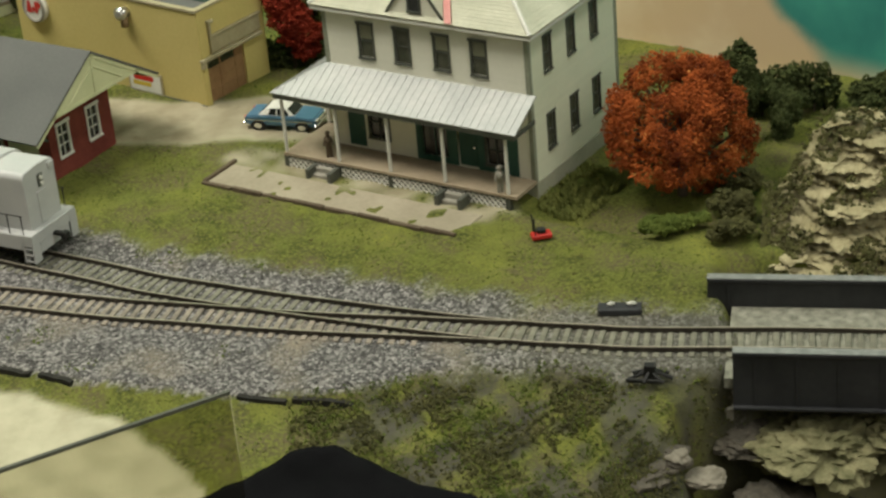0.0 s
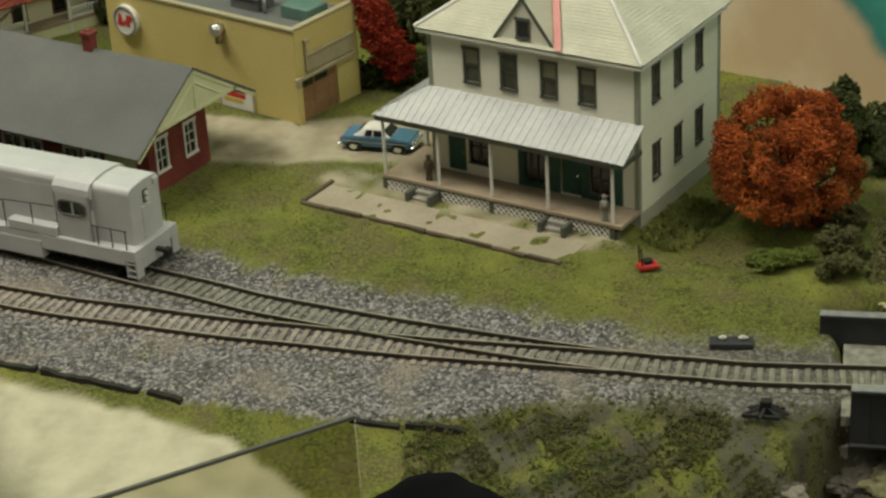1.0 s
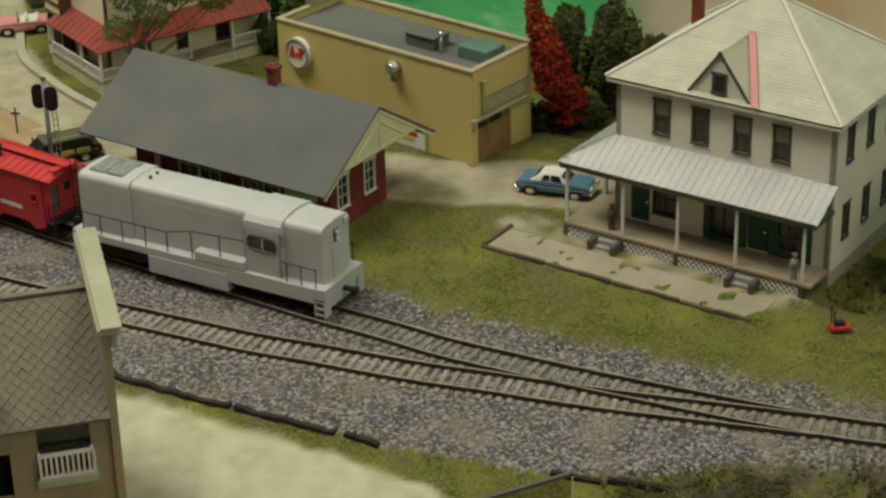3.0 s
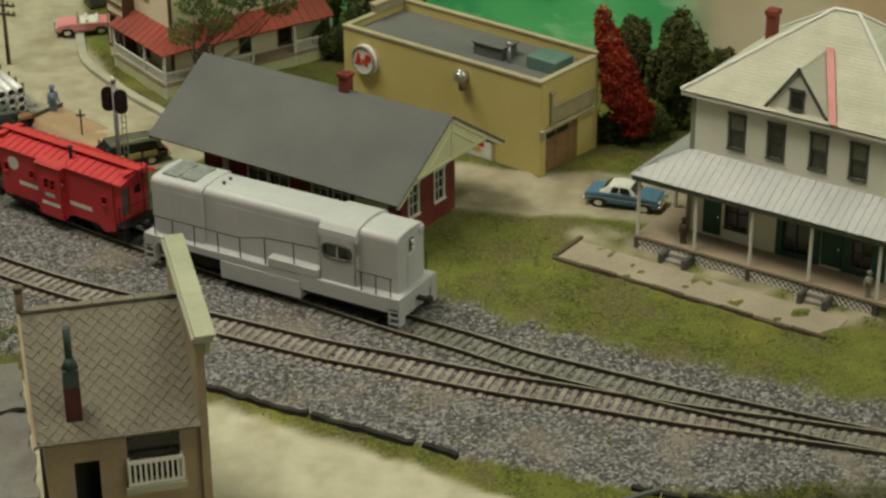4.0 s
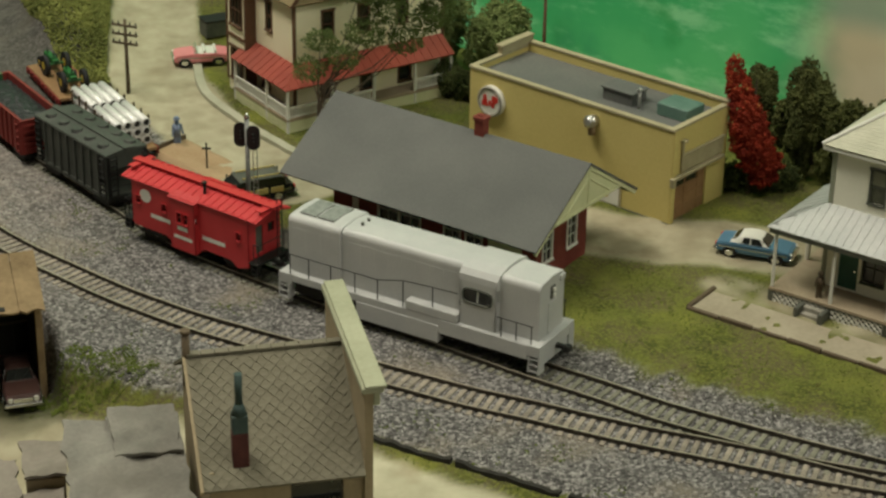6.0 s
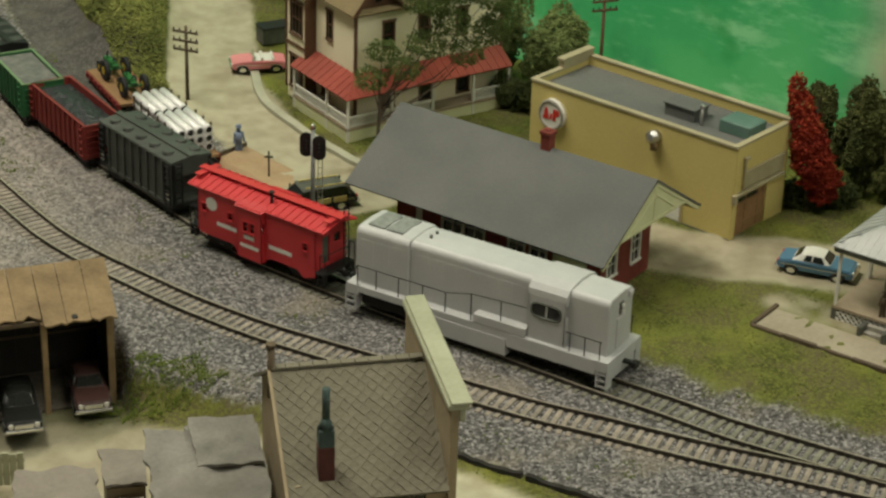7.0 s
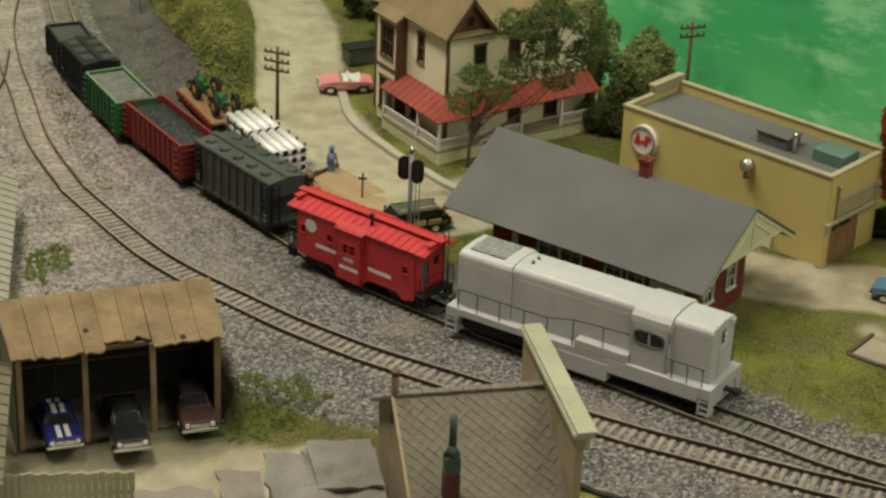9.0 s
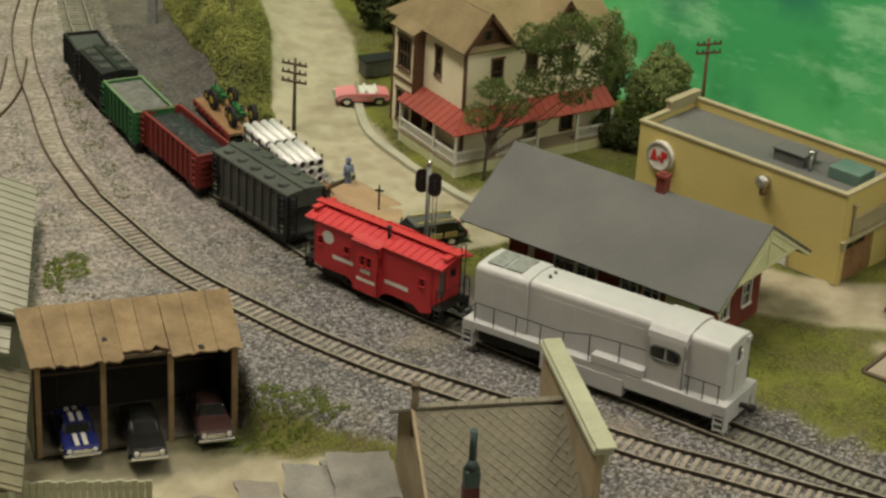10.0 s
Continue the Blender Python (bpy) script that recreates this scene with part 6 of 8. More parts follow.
def open_shed():
    s = thing("open_garage_shed", "ramshackle open garage shed with brown plank roof", "shed", -279.5, 82.3, -20, 22.0)
    # local: x from -92 to 0, front towards -y
    W, D = 93.0, 39.0
    for i, u in enumerate((-91.5, -62.0, -31.0, -1.4)):
        part("post", soft(box(bm_new(), u - 1.3, u + 1.3, -1.1, 1.1, -1, 46.0), 0.2), "rustyplank", s)
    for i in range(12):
        # inner boards are near-black so the bay looks unlit
        part("wall_board", box(bm_new(), -W + i * 7.75, -W + i * 7.75 + 7.6, D - 1, D, -1, 51.5), "blackshade", s, "back board coloured black for the shed's shade")
    part("side_wall", box(bm_new(), -W - 0.2, -W + 0.9, 2, D - 1, -1, 43), "blackshade", s, "side wall coloured black for the shed's shade")
    part("side_cladding", box(bm_new(), -W - 1.0, -W - 0.3, 2, D - 1, -1, 43), "mintcap", s, "pale outer cladding")
    part("side_wall", box(bm_new(), -0.9, 0.2, 2, D - 1, -1, 43), "blackshade", s, "side wall coloured black for the shed's shade")
    part("side_cladding", box(bm_new(), 0.3, 1.0, 2, D - 1, -1, 43), "rustyplank", s, "brown outer cladding")
    for z in (20, 32, 42):
        part("wall_rail", box(bm_new(), -W + 1, -1, D - 2.2, D - 1.2, z, z + 1.2), "wood", s)
    part("tie_beam", box(bm_new(), -W, 0, 1.2, 2.8, 44.4, 46.2), "wood", s)
    # floor tone lowered to paint in the shade under the roof
    part("dirt_floor", box(bm_new(), -W + 1, -1, 1, D - 1.2, -1.5, 0.6), "darkstone", s, "earth floor darkened for the shed's shade")
    rnd = random.Random(5)
    u = -W - 1.8
    for i in range(9):
        w = 10.75 + rnd.uniform(-1.4, 1.4)
        w = min(w, 2.0 - u) if i == 8 else w
        z0 = 47.2 + rnd.uniform(-0.15, 0.3)
        k = 1.045
        # ragged lower edge, broken off in the middle bays
        cut = 5.0 if i in (4, 5) else 0.0
        edge = [(u + (w - 0.3) * f, -4.5 + cut + rnd.uniform(-1.2, 1.4) + (2.5 if cut and f == 0.5 else 0)) for f in (0, 0.25, 0.5, 0.75, 1)]
        bm = bm_new()
        ups = [(px, py, z0 + (py + 4.5) * 0.155) for px, py in edge] + [(2.0 + (px - 2.0) * k + 3.5, D + 2.6, z0 + 7.3) for px in (u + w - 0.3, u)]
        va, vb = [bm.verts.new(v) for v in ups], [bm.verts.new((v[0], v[1], v[2] - 0.9)) for v in ups]
        bm.faces.new(va), bm.faces.new(vb[::-1])
        for a in range(7):
            bm.faces.new((va[a], vb[a], vb[(a + 1) % 7], va[(a + 1) % 7]))
        bmesh.ops.recalc_face_normals(bm, faces=bm.faces)
        part("roof_plank", bm, "rustyplank", s, "")
        u += w
    # black pieces paint the dark of two holes; the planks stay uncut
    for hx, hy in ((-59, 12), (-17, -1)):
        part("roof_hole", soft(box(bm_new(), hx - 1.3, hx + 1.3, hy - 1.8, hy + 1.8, 46.6 + (hy + 4.5) * 0.155, 47.75 + (hy + 4.5) * 0.155), 0.4), "black", s, "black patch standing in for a roof hole")
    return s


open_shed()


def tin_barn():
    b = thing("tin_roofed_barn", "barn with pale corrugated tin roof beside the shed", "barn", -388, 141, -22, 11.8)
    part("wall", box(bm_new(), -80, -6, -34, 108, 0, 38), "mintcap", b)
    part("wall", box(bm_new(), -80, -16, -88, -34.2, 0, 50), "mintcap", b)
    part("wall", box(bm_new(), -80, -5, -180, -88.2, 0, 36), "mintcap", b)
    for y0, y1, xe, ze, xr, zr, n, tin in ((-36, 113, -3, 41, -60, 63, 19, "tinroof"), (-90, -66, -8, 52, -60, 66, 3, "tinroof"), (-184, -85, 1, 38, -60, 58, 12, "dulltan")):
        bm = roof_slab(bm_new(), (xe, y0, ze), (xe, y1, ze + (y1 - y0) / 90), (xr, y1, zr + (y1 - y0) / 90), (xr, y0, zr), 1.0)
        roof = part("roof", bm, tin, b, "pale corrugated tin roof" if tin == "tinroof" else "tan weathered plank roof, toned down for shade")
        for i in range(n):
            v = y0 + 3 + i * (y1 - y0 - 5) / max(1, n - 1)
            d = (v - y0) / 90 + 0.6
            part("roof_rib", roof_slab(bm_new(), (xe + 0.2, v, ze + d), (xe + 0.2, v + 0.9, ze + d), (xr, v + 0.9, zr + d), (xr, v, zr + d), 0.5), tin, roof)
    part("wall_window", slab(bm_new(), "r", -16, 0.1, 0.6, -62, -50, 22, 44), "glass", b)
    return b


tin_barn()

f = thing("board_fence", "pale green vertical board fence", "fence", -372, -2, -20, 10.0)
for i in range(22):
    part("fence_board", soft(box(bm_new(), i * 3.1, i * 3.1 + 2.8, -0.6, 0.6, 0, 15.5 + (i * 7 % 5) * 0.25), 0.2), "mintcap", f)
for z in (4, 11):
    part("fence_rail", box(bm_new(), 0, 68, 0.6, 1.4, z, z + 1.4), "wood", f)


# ---- tall gabled house with red porch roof ----


def manor():
    h = thing("gabled_house", "cream gabled house with brown trim, brown roof and red porch roof", "house", -195, 340, 7, 36.0)
    # local: x to the right along the porch front, y back; left face looks down the street
    px = 12.0
    W, D, T = 100.0, 78.0, 71.0
    bm = bm_new()
    upz, lowz = 45, 9
    fh = [hole(u, upz, 7, 16) for u in (34, 58, 84)] + [hole(u, lowz, 8, 18) for u in (34, 60, 86)]
    wall(bm, "f", px, px, px + W, 0, T, 1.4, fh)
    wall(bm, "b", px + D, px, px + W, 0, T, 1.4)
    wall(bm, "r", px + W, px + 1.4, px + D - 1.4, 0, T, 1.4)
    wall(bm, "l", px, px + 1.4, px + D - 1.4, 0, T, 1.4, [hole(40, upz, 6, 17), hole(66, upz, 8, 17), hole(44, lowz, 8, 18)])
    part("wall", bm, "cream", h, "cream painted walls")
    # dark box fills the house to give its rooms their shade
    part("inner_core", box(bm_new(), px + 8, px + W - 8, px + 8, px + D - 8, 0, T - 2), "trim", h, "solid dark box in place of the unlit rooms")
    for u in (34, 58, 84):
        window(h, "f", px, u, upz, 6.6, 15.6, "brown", t=1.0)
        window(h, "f", px, u + 2 if u > 34 else u, lowz, 7.6, 17.6, "brown", t=1.0)
    window(h, "l", px, 40, upz, 5.6, 16.6, "brown", t=1.0)
    window(h, "l", px, 66, upz, 7.6, 16.6, "brown", t=1.2)
    window(h, "l", px, 44, lowz, 7.6, 17.6, "brown", t=1.0)
    bm = bm_new()
    for x, y in ((px, px), (px, px + D), (px + W, px), (px, px + 52)):
        box(bm, x - 0.7, x + 0.9, y - 0.9, y + 0.7, 0, T)
    box(bm, px - 0.6, px + W, px - 0.6, px, T - 3, T)
    box(bm, px - 0.6, px, px, px + D, T - 3, T)
    part("trim_board", bm, "brown", h, "brown corner and eave trim")
    # bay on the street side
    bm = wall(bm_new(), "l", px - 7, 56, 76, 0, T - 4, 1.0, [hole(66, 41, 13, 19), hole(66, 8, 13, 19)])
    wall(bm, "f", 56, px - 7, px, 0, T - 4, 1.0)
    bay = part("bay", bm, "cream", h)
    window(bay, "l", px - 7, 66, 41, 12.6, 18.6, "brown", bars=(3, 2), t=1.2)
    window(bay, "l", px - 7, 66, 8, 12.6, 18.6, "brown", bars=(3, 2), t=1.2)
    part("bay_band", box(box(bm_new(), px - 7.6, px, 55.4, 76.6, 33, 35), px - 7.6, px - 0.1, 55.2, 56, 0, T - 4), "brown", bay)
    part("bay_roof", roof_slab(bm_new(), (px - 10, 53, T - 5), (px - 10, 79, T - 5), (px + 1, 79, T + 1.5), (px + 1, 53, T + 1.5), 1.0), "brownroof", bay)
    # crossing gable roofs
    o = 4.0
    ym = px + D / 2
    bm = roof_slab(bm_new(), (px - o, px - o, T - 2), (px + W + o, px - o, T - 2), (px + W + o, ym, T + 27), (px + 26, ym, T + 27), 1.4)
    roof_slab(bm, (px - o, px + D + o, T - 2), (px + W + o, px + D + o, T - 2), (px + W + o, ym, T + 27), (px + 26, ym, T + 27), 1.4)
    roof_slab(bm, (px - o, px - o, T - 2), (px - o, px + D + o, T - 2), (px + 26, ym + 0.3, T + 27), (px + 26, ym - 0.3, T + 27), 1.4)
    part("roof", bm, "brownroof", h, "brown shingle gable roof")
    for c, gw, y0 in ((px + 14, 16, px - o), (px + 68, 16, px - o)):
        bm = roof_slab(bm_new(), (c - gw - 2, y0, T - 2), (c, y0, T + 20), (c, ym, T + 20), (c - gw - 2, ym, T - 2), 1.3)
        roof_slab(bm, (c + gw + 2, y0, T - 2), (c, y0, T + 20), (c, ym, T + 20), (c + gw + 2, ym, T - 2), 1.3)
        part("cross_roof", bm, "brownroof", h)
    for c, gw in ((px + 14, 16), (px + 68, 16)):
        g = part("gable", extrude(bm_new(), [(c - gw, T - 1), (c + gw, T - 1), (c, T + 19)], px - 0.8, px + 0.8, "y"), "brown", h, "brown shingled gable")
        window(g, "f", px - 0.8, c, T + 3, 4.2, 5.6, "brown", t=0.8)
        part("gable_pane", slab(bm_new(), "f", px - 0.8, 0.05, 0.4, c - 2, c + 2, T + 3.1, T + 8.5), "glass", g)
        bm = bm_new()
        for s in (-1, 1):
            roof_slab(bm, (c + s * (gw + 2.2), px - o - 0.3, T - 2.2), (c, px - o - 0.3, T + 20), (c, px - o + 0.5, T + 20), (c + s * (gw + 2.2), px - o + 0.5, T - 2.2), 2.2)
        part("barge_board", bm, "brown", g, "brown gable trim")
    # porch along front and left
    pz, ez, jz = 6.0, 24.5, 33.0
    part("porch_floor", box(box(bm_new(), 0, px + W, 0, px - 0.2, pz - 1.6, pz), 0, px - 0.2, px - 0.2, px + 50, pz - 1.6, pz), "deck", h)
    bm = roof_slab(bm_new(), (-2, -2, ez), (px + W, -2, ez), (px + W, px, jz), (px, px, jz), 1.0)
    roof_slab(bm, (-2, -2, ez), (px, px, jz), (px, px + 50, jz), (-2, px + 50, ez), 1.0)
    pr = part("porch_roof", bm, "redroof", h, "red tin porch roof")
    for i in range(20):
        u = 2 + i * 5.6
        k = min(1.0, (u + 2) / (px + 2))
        part("roof_seam", roof_slab(bm_new(), (u - 0.3, -2, ez + 0.4), (u + 0.3, -2, ez + 0.4), (u + 0.3, -2 + 14 * k, ez + 0.4 + 8.5 * k), (u - 0.3, -2 + 14 * k, ez + 0.4 + 8.5 * k), 0.5), "redroof", pr)
    for i in range(10):
        u = 2 + i * 6
        k = min(1.0, (u + 2) / (px + 2))
        part("roof_seam", roof_slab(bm_new(), (-2, u - 0.3, ez + 0.4), (-2, u + 0.3, ez + 0.4), (-2 + 14 * k, u + 0.3, ez + 0.4 + 8.5 * k), (-2 + 14 * k, u - 0.3, ez + 0.4 + 8.5 * k), 0.5), "redroof", pr)
    posts = [(0.8, 0.8), (30, 0.8), (58, 0.8), (86, 0.8), (px + W - 1, 0.8), (0.8, 24), (0.8, px + 49)]
    for x, y in posts:
        part("porch_post", soft(box(bm_new(), x - 0.8, x + 0.8, y - 0.8, y + 0.8, -4, ez), 0.2), "white", h, "cream porch post")
    for x0, x1, y0, y1 in ((1.6, 29, 0.4, 1.2), (31, 57, 0.4, 1.2), (87, px + W - 2, 0.4, 1.2), (0.4, 1.2, 1.6, 23), (0.4, 1.2, 25, px + 48)):
        bm = box(box(bm_new(), x0, x1, y0, y1, pz + 6, pz + 7), x0, x1, y0, y1, pz + 0.6, pz + 1.3)
        n = int(max(x1 - x0, y1 - y0) / 1.7)
        for i in range(n):
            if x1 - x0 > y1 - y0:
                box(bm, x0 + i * 1.7, x0 + i * 1.7 + 0.7, y0 + 0.1, y1 - 0.1, pz + 1.3, pz + 6)
            else:
                box(bm, x0 + 0.1, x1 - 0.1, y0 + i * 1.7, y0 + i * 1.7 + 0.7, pz + 1.3, pz + 6)
        part("balustrade", bm, "white", h, "pale porch balustrade")
    part("porch_skirt", box(box(bm_new(), 0.5, px + W, 0.3, 0.9, -4, pz - 1.6), 0.3, 0.9, 0.9, px + 50, -4, pz - 1.6), "gable", h, "pale green porch skirting")
    return h


manor()

# ---- foliage, stones and tufts ----
OCT_V = np.array([(1, 0, 0), (-1, 0, 0), (0, 1, 0), (0, -1, 0), (0, 0, 1), (0, 0, -1)], float)
OCT_F = np.array([(0, 2, 4), (2, 1, 4), (1, 3, 4), (3, 0, 4), (2, 0, 5), (1, 2, 5), (3, 1, 5), (0, 3, 5)])


def clumps(name, places, sizes, mat, rng, flat=1.0, jag=0.55):
    """One mesh of many small crumpled lumps, in millimetres."""
    n = len(places)
    v = OCT_V[None] * (1 + rng.uniform(-jag, jag, (n, 6, 1)))
    a = rng.uniform(0, 2 * np.pi, n)
    b = rng.uniform(-0.8, 0.8, n)
    ca, sa, cb, sb = np.cos(a)[:, None], np.sin(a)[:, None], np.cos(b)[:, None], np.sin(b)[:, None]
    x, y, z = v[..., 0], v[..., 1] * cb - v[..., 2] * sb, v[..., 1] * sb + v[..., 2] * cb
    v = np.stack([x * ca - y * sa, x * sa + y * ca, z * flat], -1) * np.asarray(sizes)[:, None, None] + np.asarray(places)[:, None]
    f = OCT_F[None] + (np.arange(n) * 6)[:, None, None]
    m = bpy.data.meshes.new(name)
    m.from_pydata((v.reshape(-1, 3) * MM).tolist(), [], f.reshape(-1, 3).tolist())
    m.materials.append(M[mat])
    return m


def crown_points(rng, lobes, n, shell=0.55):
    """Points in a set of lobes (x, y, z, rx, ry, rz), thicker near their skins, with gaps."""
    vol = np.array([l[3] * l[4] * l[5] for l in lobes]) ** 0.8
    pick = rng.choice(len(lobes), n, p=vol / vol.sum())
    d = rng.normal(size=(n, 3))
    d /= np.linalg.norm(d, axis=1)[:, None]
    r = shell + (1 - shell) * rng.uniform(0, 1, n) ** 0.6
    r = r * (1 + 0.16 * np.sin(d[:, 0] * 7 + pick) * np.cos(d[:, 2] * 8 + d[:, 1] * 6))
    l = np.array(lobes)[pick]
    return l[:, :3] + d * r[:, None] * l[:, 3:]


def tree(name, label, x, y, z, lobes, n, size, mat, seed, trunk=4.0, top=None, category="tree"):
    t = thing(name, label, category, x, y, z)
    rng = np.random.default_rng(seed)
    top = top or max(l[2] for l in lobes)
    bm = bm_new()
    bend = rng.uniform(-2, 2, 2)
    rod(bm, (0, 0, -4), (bend[0], bend[1], top * 0.45), trunk * 0.5, 8, trunk * 0.36)
    rod(bm, (bend[0], bend[1], top * 0.43), (bend[0] * 0.3, bend[1] * 1.5, top * 0.95), trunk * 0.37, 7, trunk * 0.1)
    for l in lobes:
        k = rng.uniform(0.25, 0.6)
        s = Vector((bend[0] * k, bend[1] * k, top * k))
        e = Vector(l[:3])
        m = s.lerp(e, 0.5) + Vector((0, 0, -abs(e.x) * 0.12))
        rod(bm, s, m, trunk * 0.24, 6, trunk * 0.15)
        rod(bm, m, e, trunk * 0.15, 5, trunk * 0.05)
    part("trunk", bm, "bark", t)
    p = crown_points(rng, lobes, n)
    c = new("crown", clumps("crown", p, rng.uniform(0.55, 1.35, n) * size, mat, rng))
    c.parent = t
    return t


def lobes_ball(rng, c, r, k, spread=0.7, small=0.24, large=0.42):
    out = [(*c, r[0] * 0.6, r[1] * 0.6, r[2] * 0.6)]
    for _ in range(k):
        d = rng.normal(size=3)
        d /= np.linalg.norm(d)
        q = rng.uniform(small, large)
        out.append((c[0] + d[0] * r[0] * spread, c[1] + d[1] * r[1] * spread, c[2] + d[2] * r[2] * spread, r[0] * q, r[1] * q, r[2] * q))
    return out


R1 = np.random.default_rng(11)
tree("orange_bush", "large rounded autumn bush with rusty orange foliage", 238, 94, 3, lobes_ball(R1, (0, 0, 31), (35, 33, 33), 70, 0.84, 0.12, 0.27), 24000, 0.6, "leaf_orange", 1, 4.5, 34, "bush")
tree("red_tree", "narrow leaning autumn tree with bright red foliage", 57, 276, 2, [(-12, 0, 72, 5, 5, 9), (-9, 0, 62, 7, 6, 10), (-6, -1, 52, 9, 8, 10), (-3, -2, 42, 11, 9, 10), (0, -2, 32, 12, 10, 9), (5, -2, 23, 12, 9, 8), (7, -3, 15, 8, 8, 6)], 11000, 0.62, "leaf_red", 2, 3.0)
tree("low_shrub", "dark shrub in the shade below the red tree", 58, 282, 2, [(0, 0, 8, 14, 9, 8), (-10, 0, 10, 9, 8, 9), (16, 4, 8, 12, 9, 9)], 2200, 0.9, "leaf_dark", 22, 1.5, category="bush")
for x, y, r, k, sd in ((84, 300, (15, 12, 33), 10, 12), (96, 318, (17, 15, 34), 9, 3), (106, 288, (15, 12, 28), 10, 13), (124, 300, (20, 15, 27), 10, 4), (150, 296, (16, 14, 22), 8, 5), (66, 322, (13, 11, 28), 8, 14), (-78, 432, (24, 18, 32), 12, 6), (-110, 440, (22, 16, 38), 10, 7), (274, 140, (13, 11, 25), 13, 8), (291, 133, (10, 9, 15), 12, 9)):
    R2 = np.random.default_rng(sd + 40)
    tree("dark_tree", "dense dark olive-green tree against the backdrop", x, y, 2, lobes_ball(R2, (0, 0, r[2] * 1.05), r, k), 8500, 0.75, "leaf_olive" if sd in (6, 7) else "leaf_dark" if sd in (8, 9) else "leaf_mixed", sd, 3.0)
tree("yard_tree", "airy olive-green tree in front of the gabled house", -178, 338, 5, [(x, y, z, rx * 0.84, ry * 0.84, rz * 0.84) for x, y, z, rx, ry, rz in ((-4, 0, 40, 12, 9, 9), (14, 4, 46, 13, 10, 9), (2, 2, 56, 12, 9, 8), (26, 6, 60, 15, 10, 10), (40, 10, 72, 14, 10, 10), (48, 12, 54, 13, 10, 10), (60, 18, 64, 12, 10, 10), (30, 8, 82, 12, 9, 8), (24, 6, 86, 15, 11, 11), (44, 10, 92, 17, 12, 12), (62, 16, 88, 15, 12, 13), (66, 18, 70, 13, 11, 11))], 10500, 0.55, "leaf_yard", 21, 2.3, 46)
for x, y, r, sd in ((255, 54, (11, 9, 8), 31), (250, 34, (11, 9, 7), 32), (262, 76, (11, 9, 10), 33), (228, 48, (16, 9, 5), 36)):
    R2 = np.random.default_rng(sd)
    tree("low_shrub", "low scrubby brown-green shrub", x, y, lie(x, y) + 1, lobes_ball(R2, (0, 0, r[2] * 0.7), r, 6), 1800, 0.9, "tuft_dark" if sd < 34 else "tuft", sd, 1.5, category="bush")
for x, y, r, sd in ((290, 178, (20, 12, 14), 61), (312, 160, (22, 12, 15), 62), (338, 146, (22, 12, 14), 63), (365, 124, (24, 13, 13), 64), (262, 196, (18, 12, 15), 65)):
    R2 = np.random.default_rng(sd)
    tree("backdrop_shrub", "dark blue-green shrub at the foot of the backdrop", x, y, lie(x, y) + 1, lobes_ball(R2, (0, 0, r[2] * 0.8), r, 8), 2600, 0.9, "leaf_dark", sd, 1.5, category="bush")
tree("low_shrub", "dark shrub between the gabled house and the store", -98, 402, lie(-98, 402), [(0, 0, 8, 14, 9, 9), (-9, 4, 10, 10, 8, 10), (10, -3, 7, 10, 8, 8)], 2600, 0.8, "leaf_dark", 23, 1.5, category="bush")
for x, y, r, sd in ((-258, 560, (28, 16, 22), 51), (-235, 520, (22, 14, 20), 52), (-300, 690, (30, 18, 40), 53), (-230, 640, (34, 18, 44), 54)):
    R2 = np.random.default_rng(sd)
    tree("street_tree", "dark green tree beside the street", x, y, lie(x, y), lobes_ball(R2, (0, 0, r[2]), r, 9), 2600, 1.3, "leaf_dark", sd, 3.0)


def scatter(n, rng, x0, x1, y0, y1, keep):
    p = np.c_[rng.uniform(x0, x1, n), rng.uniform(y0, y1, n)]
    return p[keep(p[:, 0], p[:, 1])]


def gravel_zone(x, y):
    fr = np.interp(x, EDGE[:, 0], EDGE[:, 1]) - y
    bk = y - np.interp(x, main_xy[:, 0], main_xy[:, 1])
    d = np.minimum(away(x, y, MAIN), away(x, y, NEAR))
    w = wobble(x, y, 14, 3.0) * 5
    return ((d + w < 28) | ((fr < 0) & (bk < 0) & (d < 75))) & (fr < 0) & (x < 236)


def on_track(x, y):
    return np.minimum(away(x, y, MAIN), np.where(x < 118, away(x, y, NEAR), 99))


def off_cloth(x, y):
    rim = np.interp(x, [10, 27, 50, 62, 70, 80, 90, 104, 122, 140], [-122, -108, -97, -87, -83, -85, -94, -106, -118, -130])
    return (x < 10) | (x > 140) | (y > rim + 1.5)


def grassy(x, y):
    fr = np.interp(x, EDGE[:, 0], EDGE[:, 1]) - y
    rd = np.interp(x, ROADLINE[:, 0], ROADLINE[:, 1]) - y
    sx, sy = (x + 279.5) * 0.927 + (y - 82.3) * 0.375, -(x + 279.5) * 0.375 + (y - 82.3) * 0.927
    under = (sx > -100) & (sx < 1) & (sy > -14) & (sy < 42)
    return ~under & off_cloth(x, y) & ~gravel_zone(x, y) & (street(x, y) < 0.3) & ~((rd > 0) & (fr > -4)) & (away(x, y, SIDING) > 20) & (away(x, y, [(-190, 200), (-80, 128)]) > 17) & (away(x, y, [(23, 150), (140, 71)]) > 13.5)


rng = np.random.default_rng(77)
p = scatter(80000, rng, -470, 236, -70, 480, gravel_zone)
d = on_track(p[:, 0], p[:, 1])
p = p[((d > 14.2) | (rng.uniform(0, 1, len(p)) < 0.6)) & (rng.uniform(0, 1, len(p)) > 0.75 * smooth(p[:, 0], 110, 200))]
d = on_track(p[:, 0], p[:, 1])
p = p[(np.abs(d - 7.6) > 1.3)]
d = on_track(p[:, 0], p[:, 1])
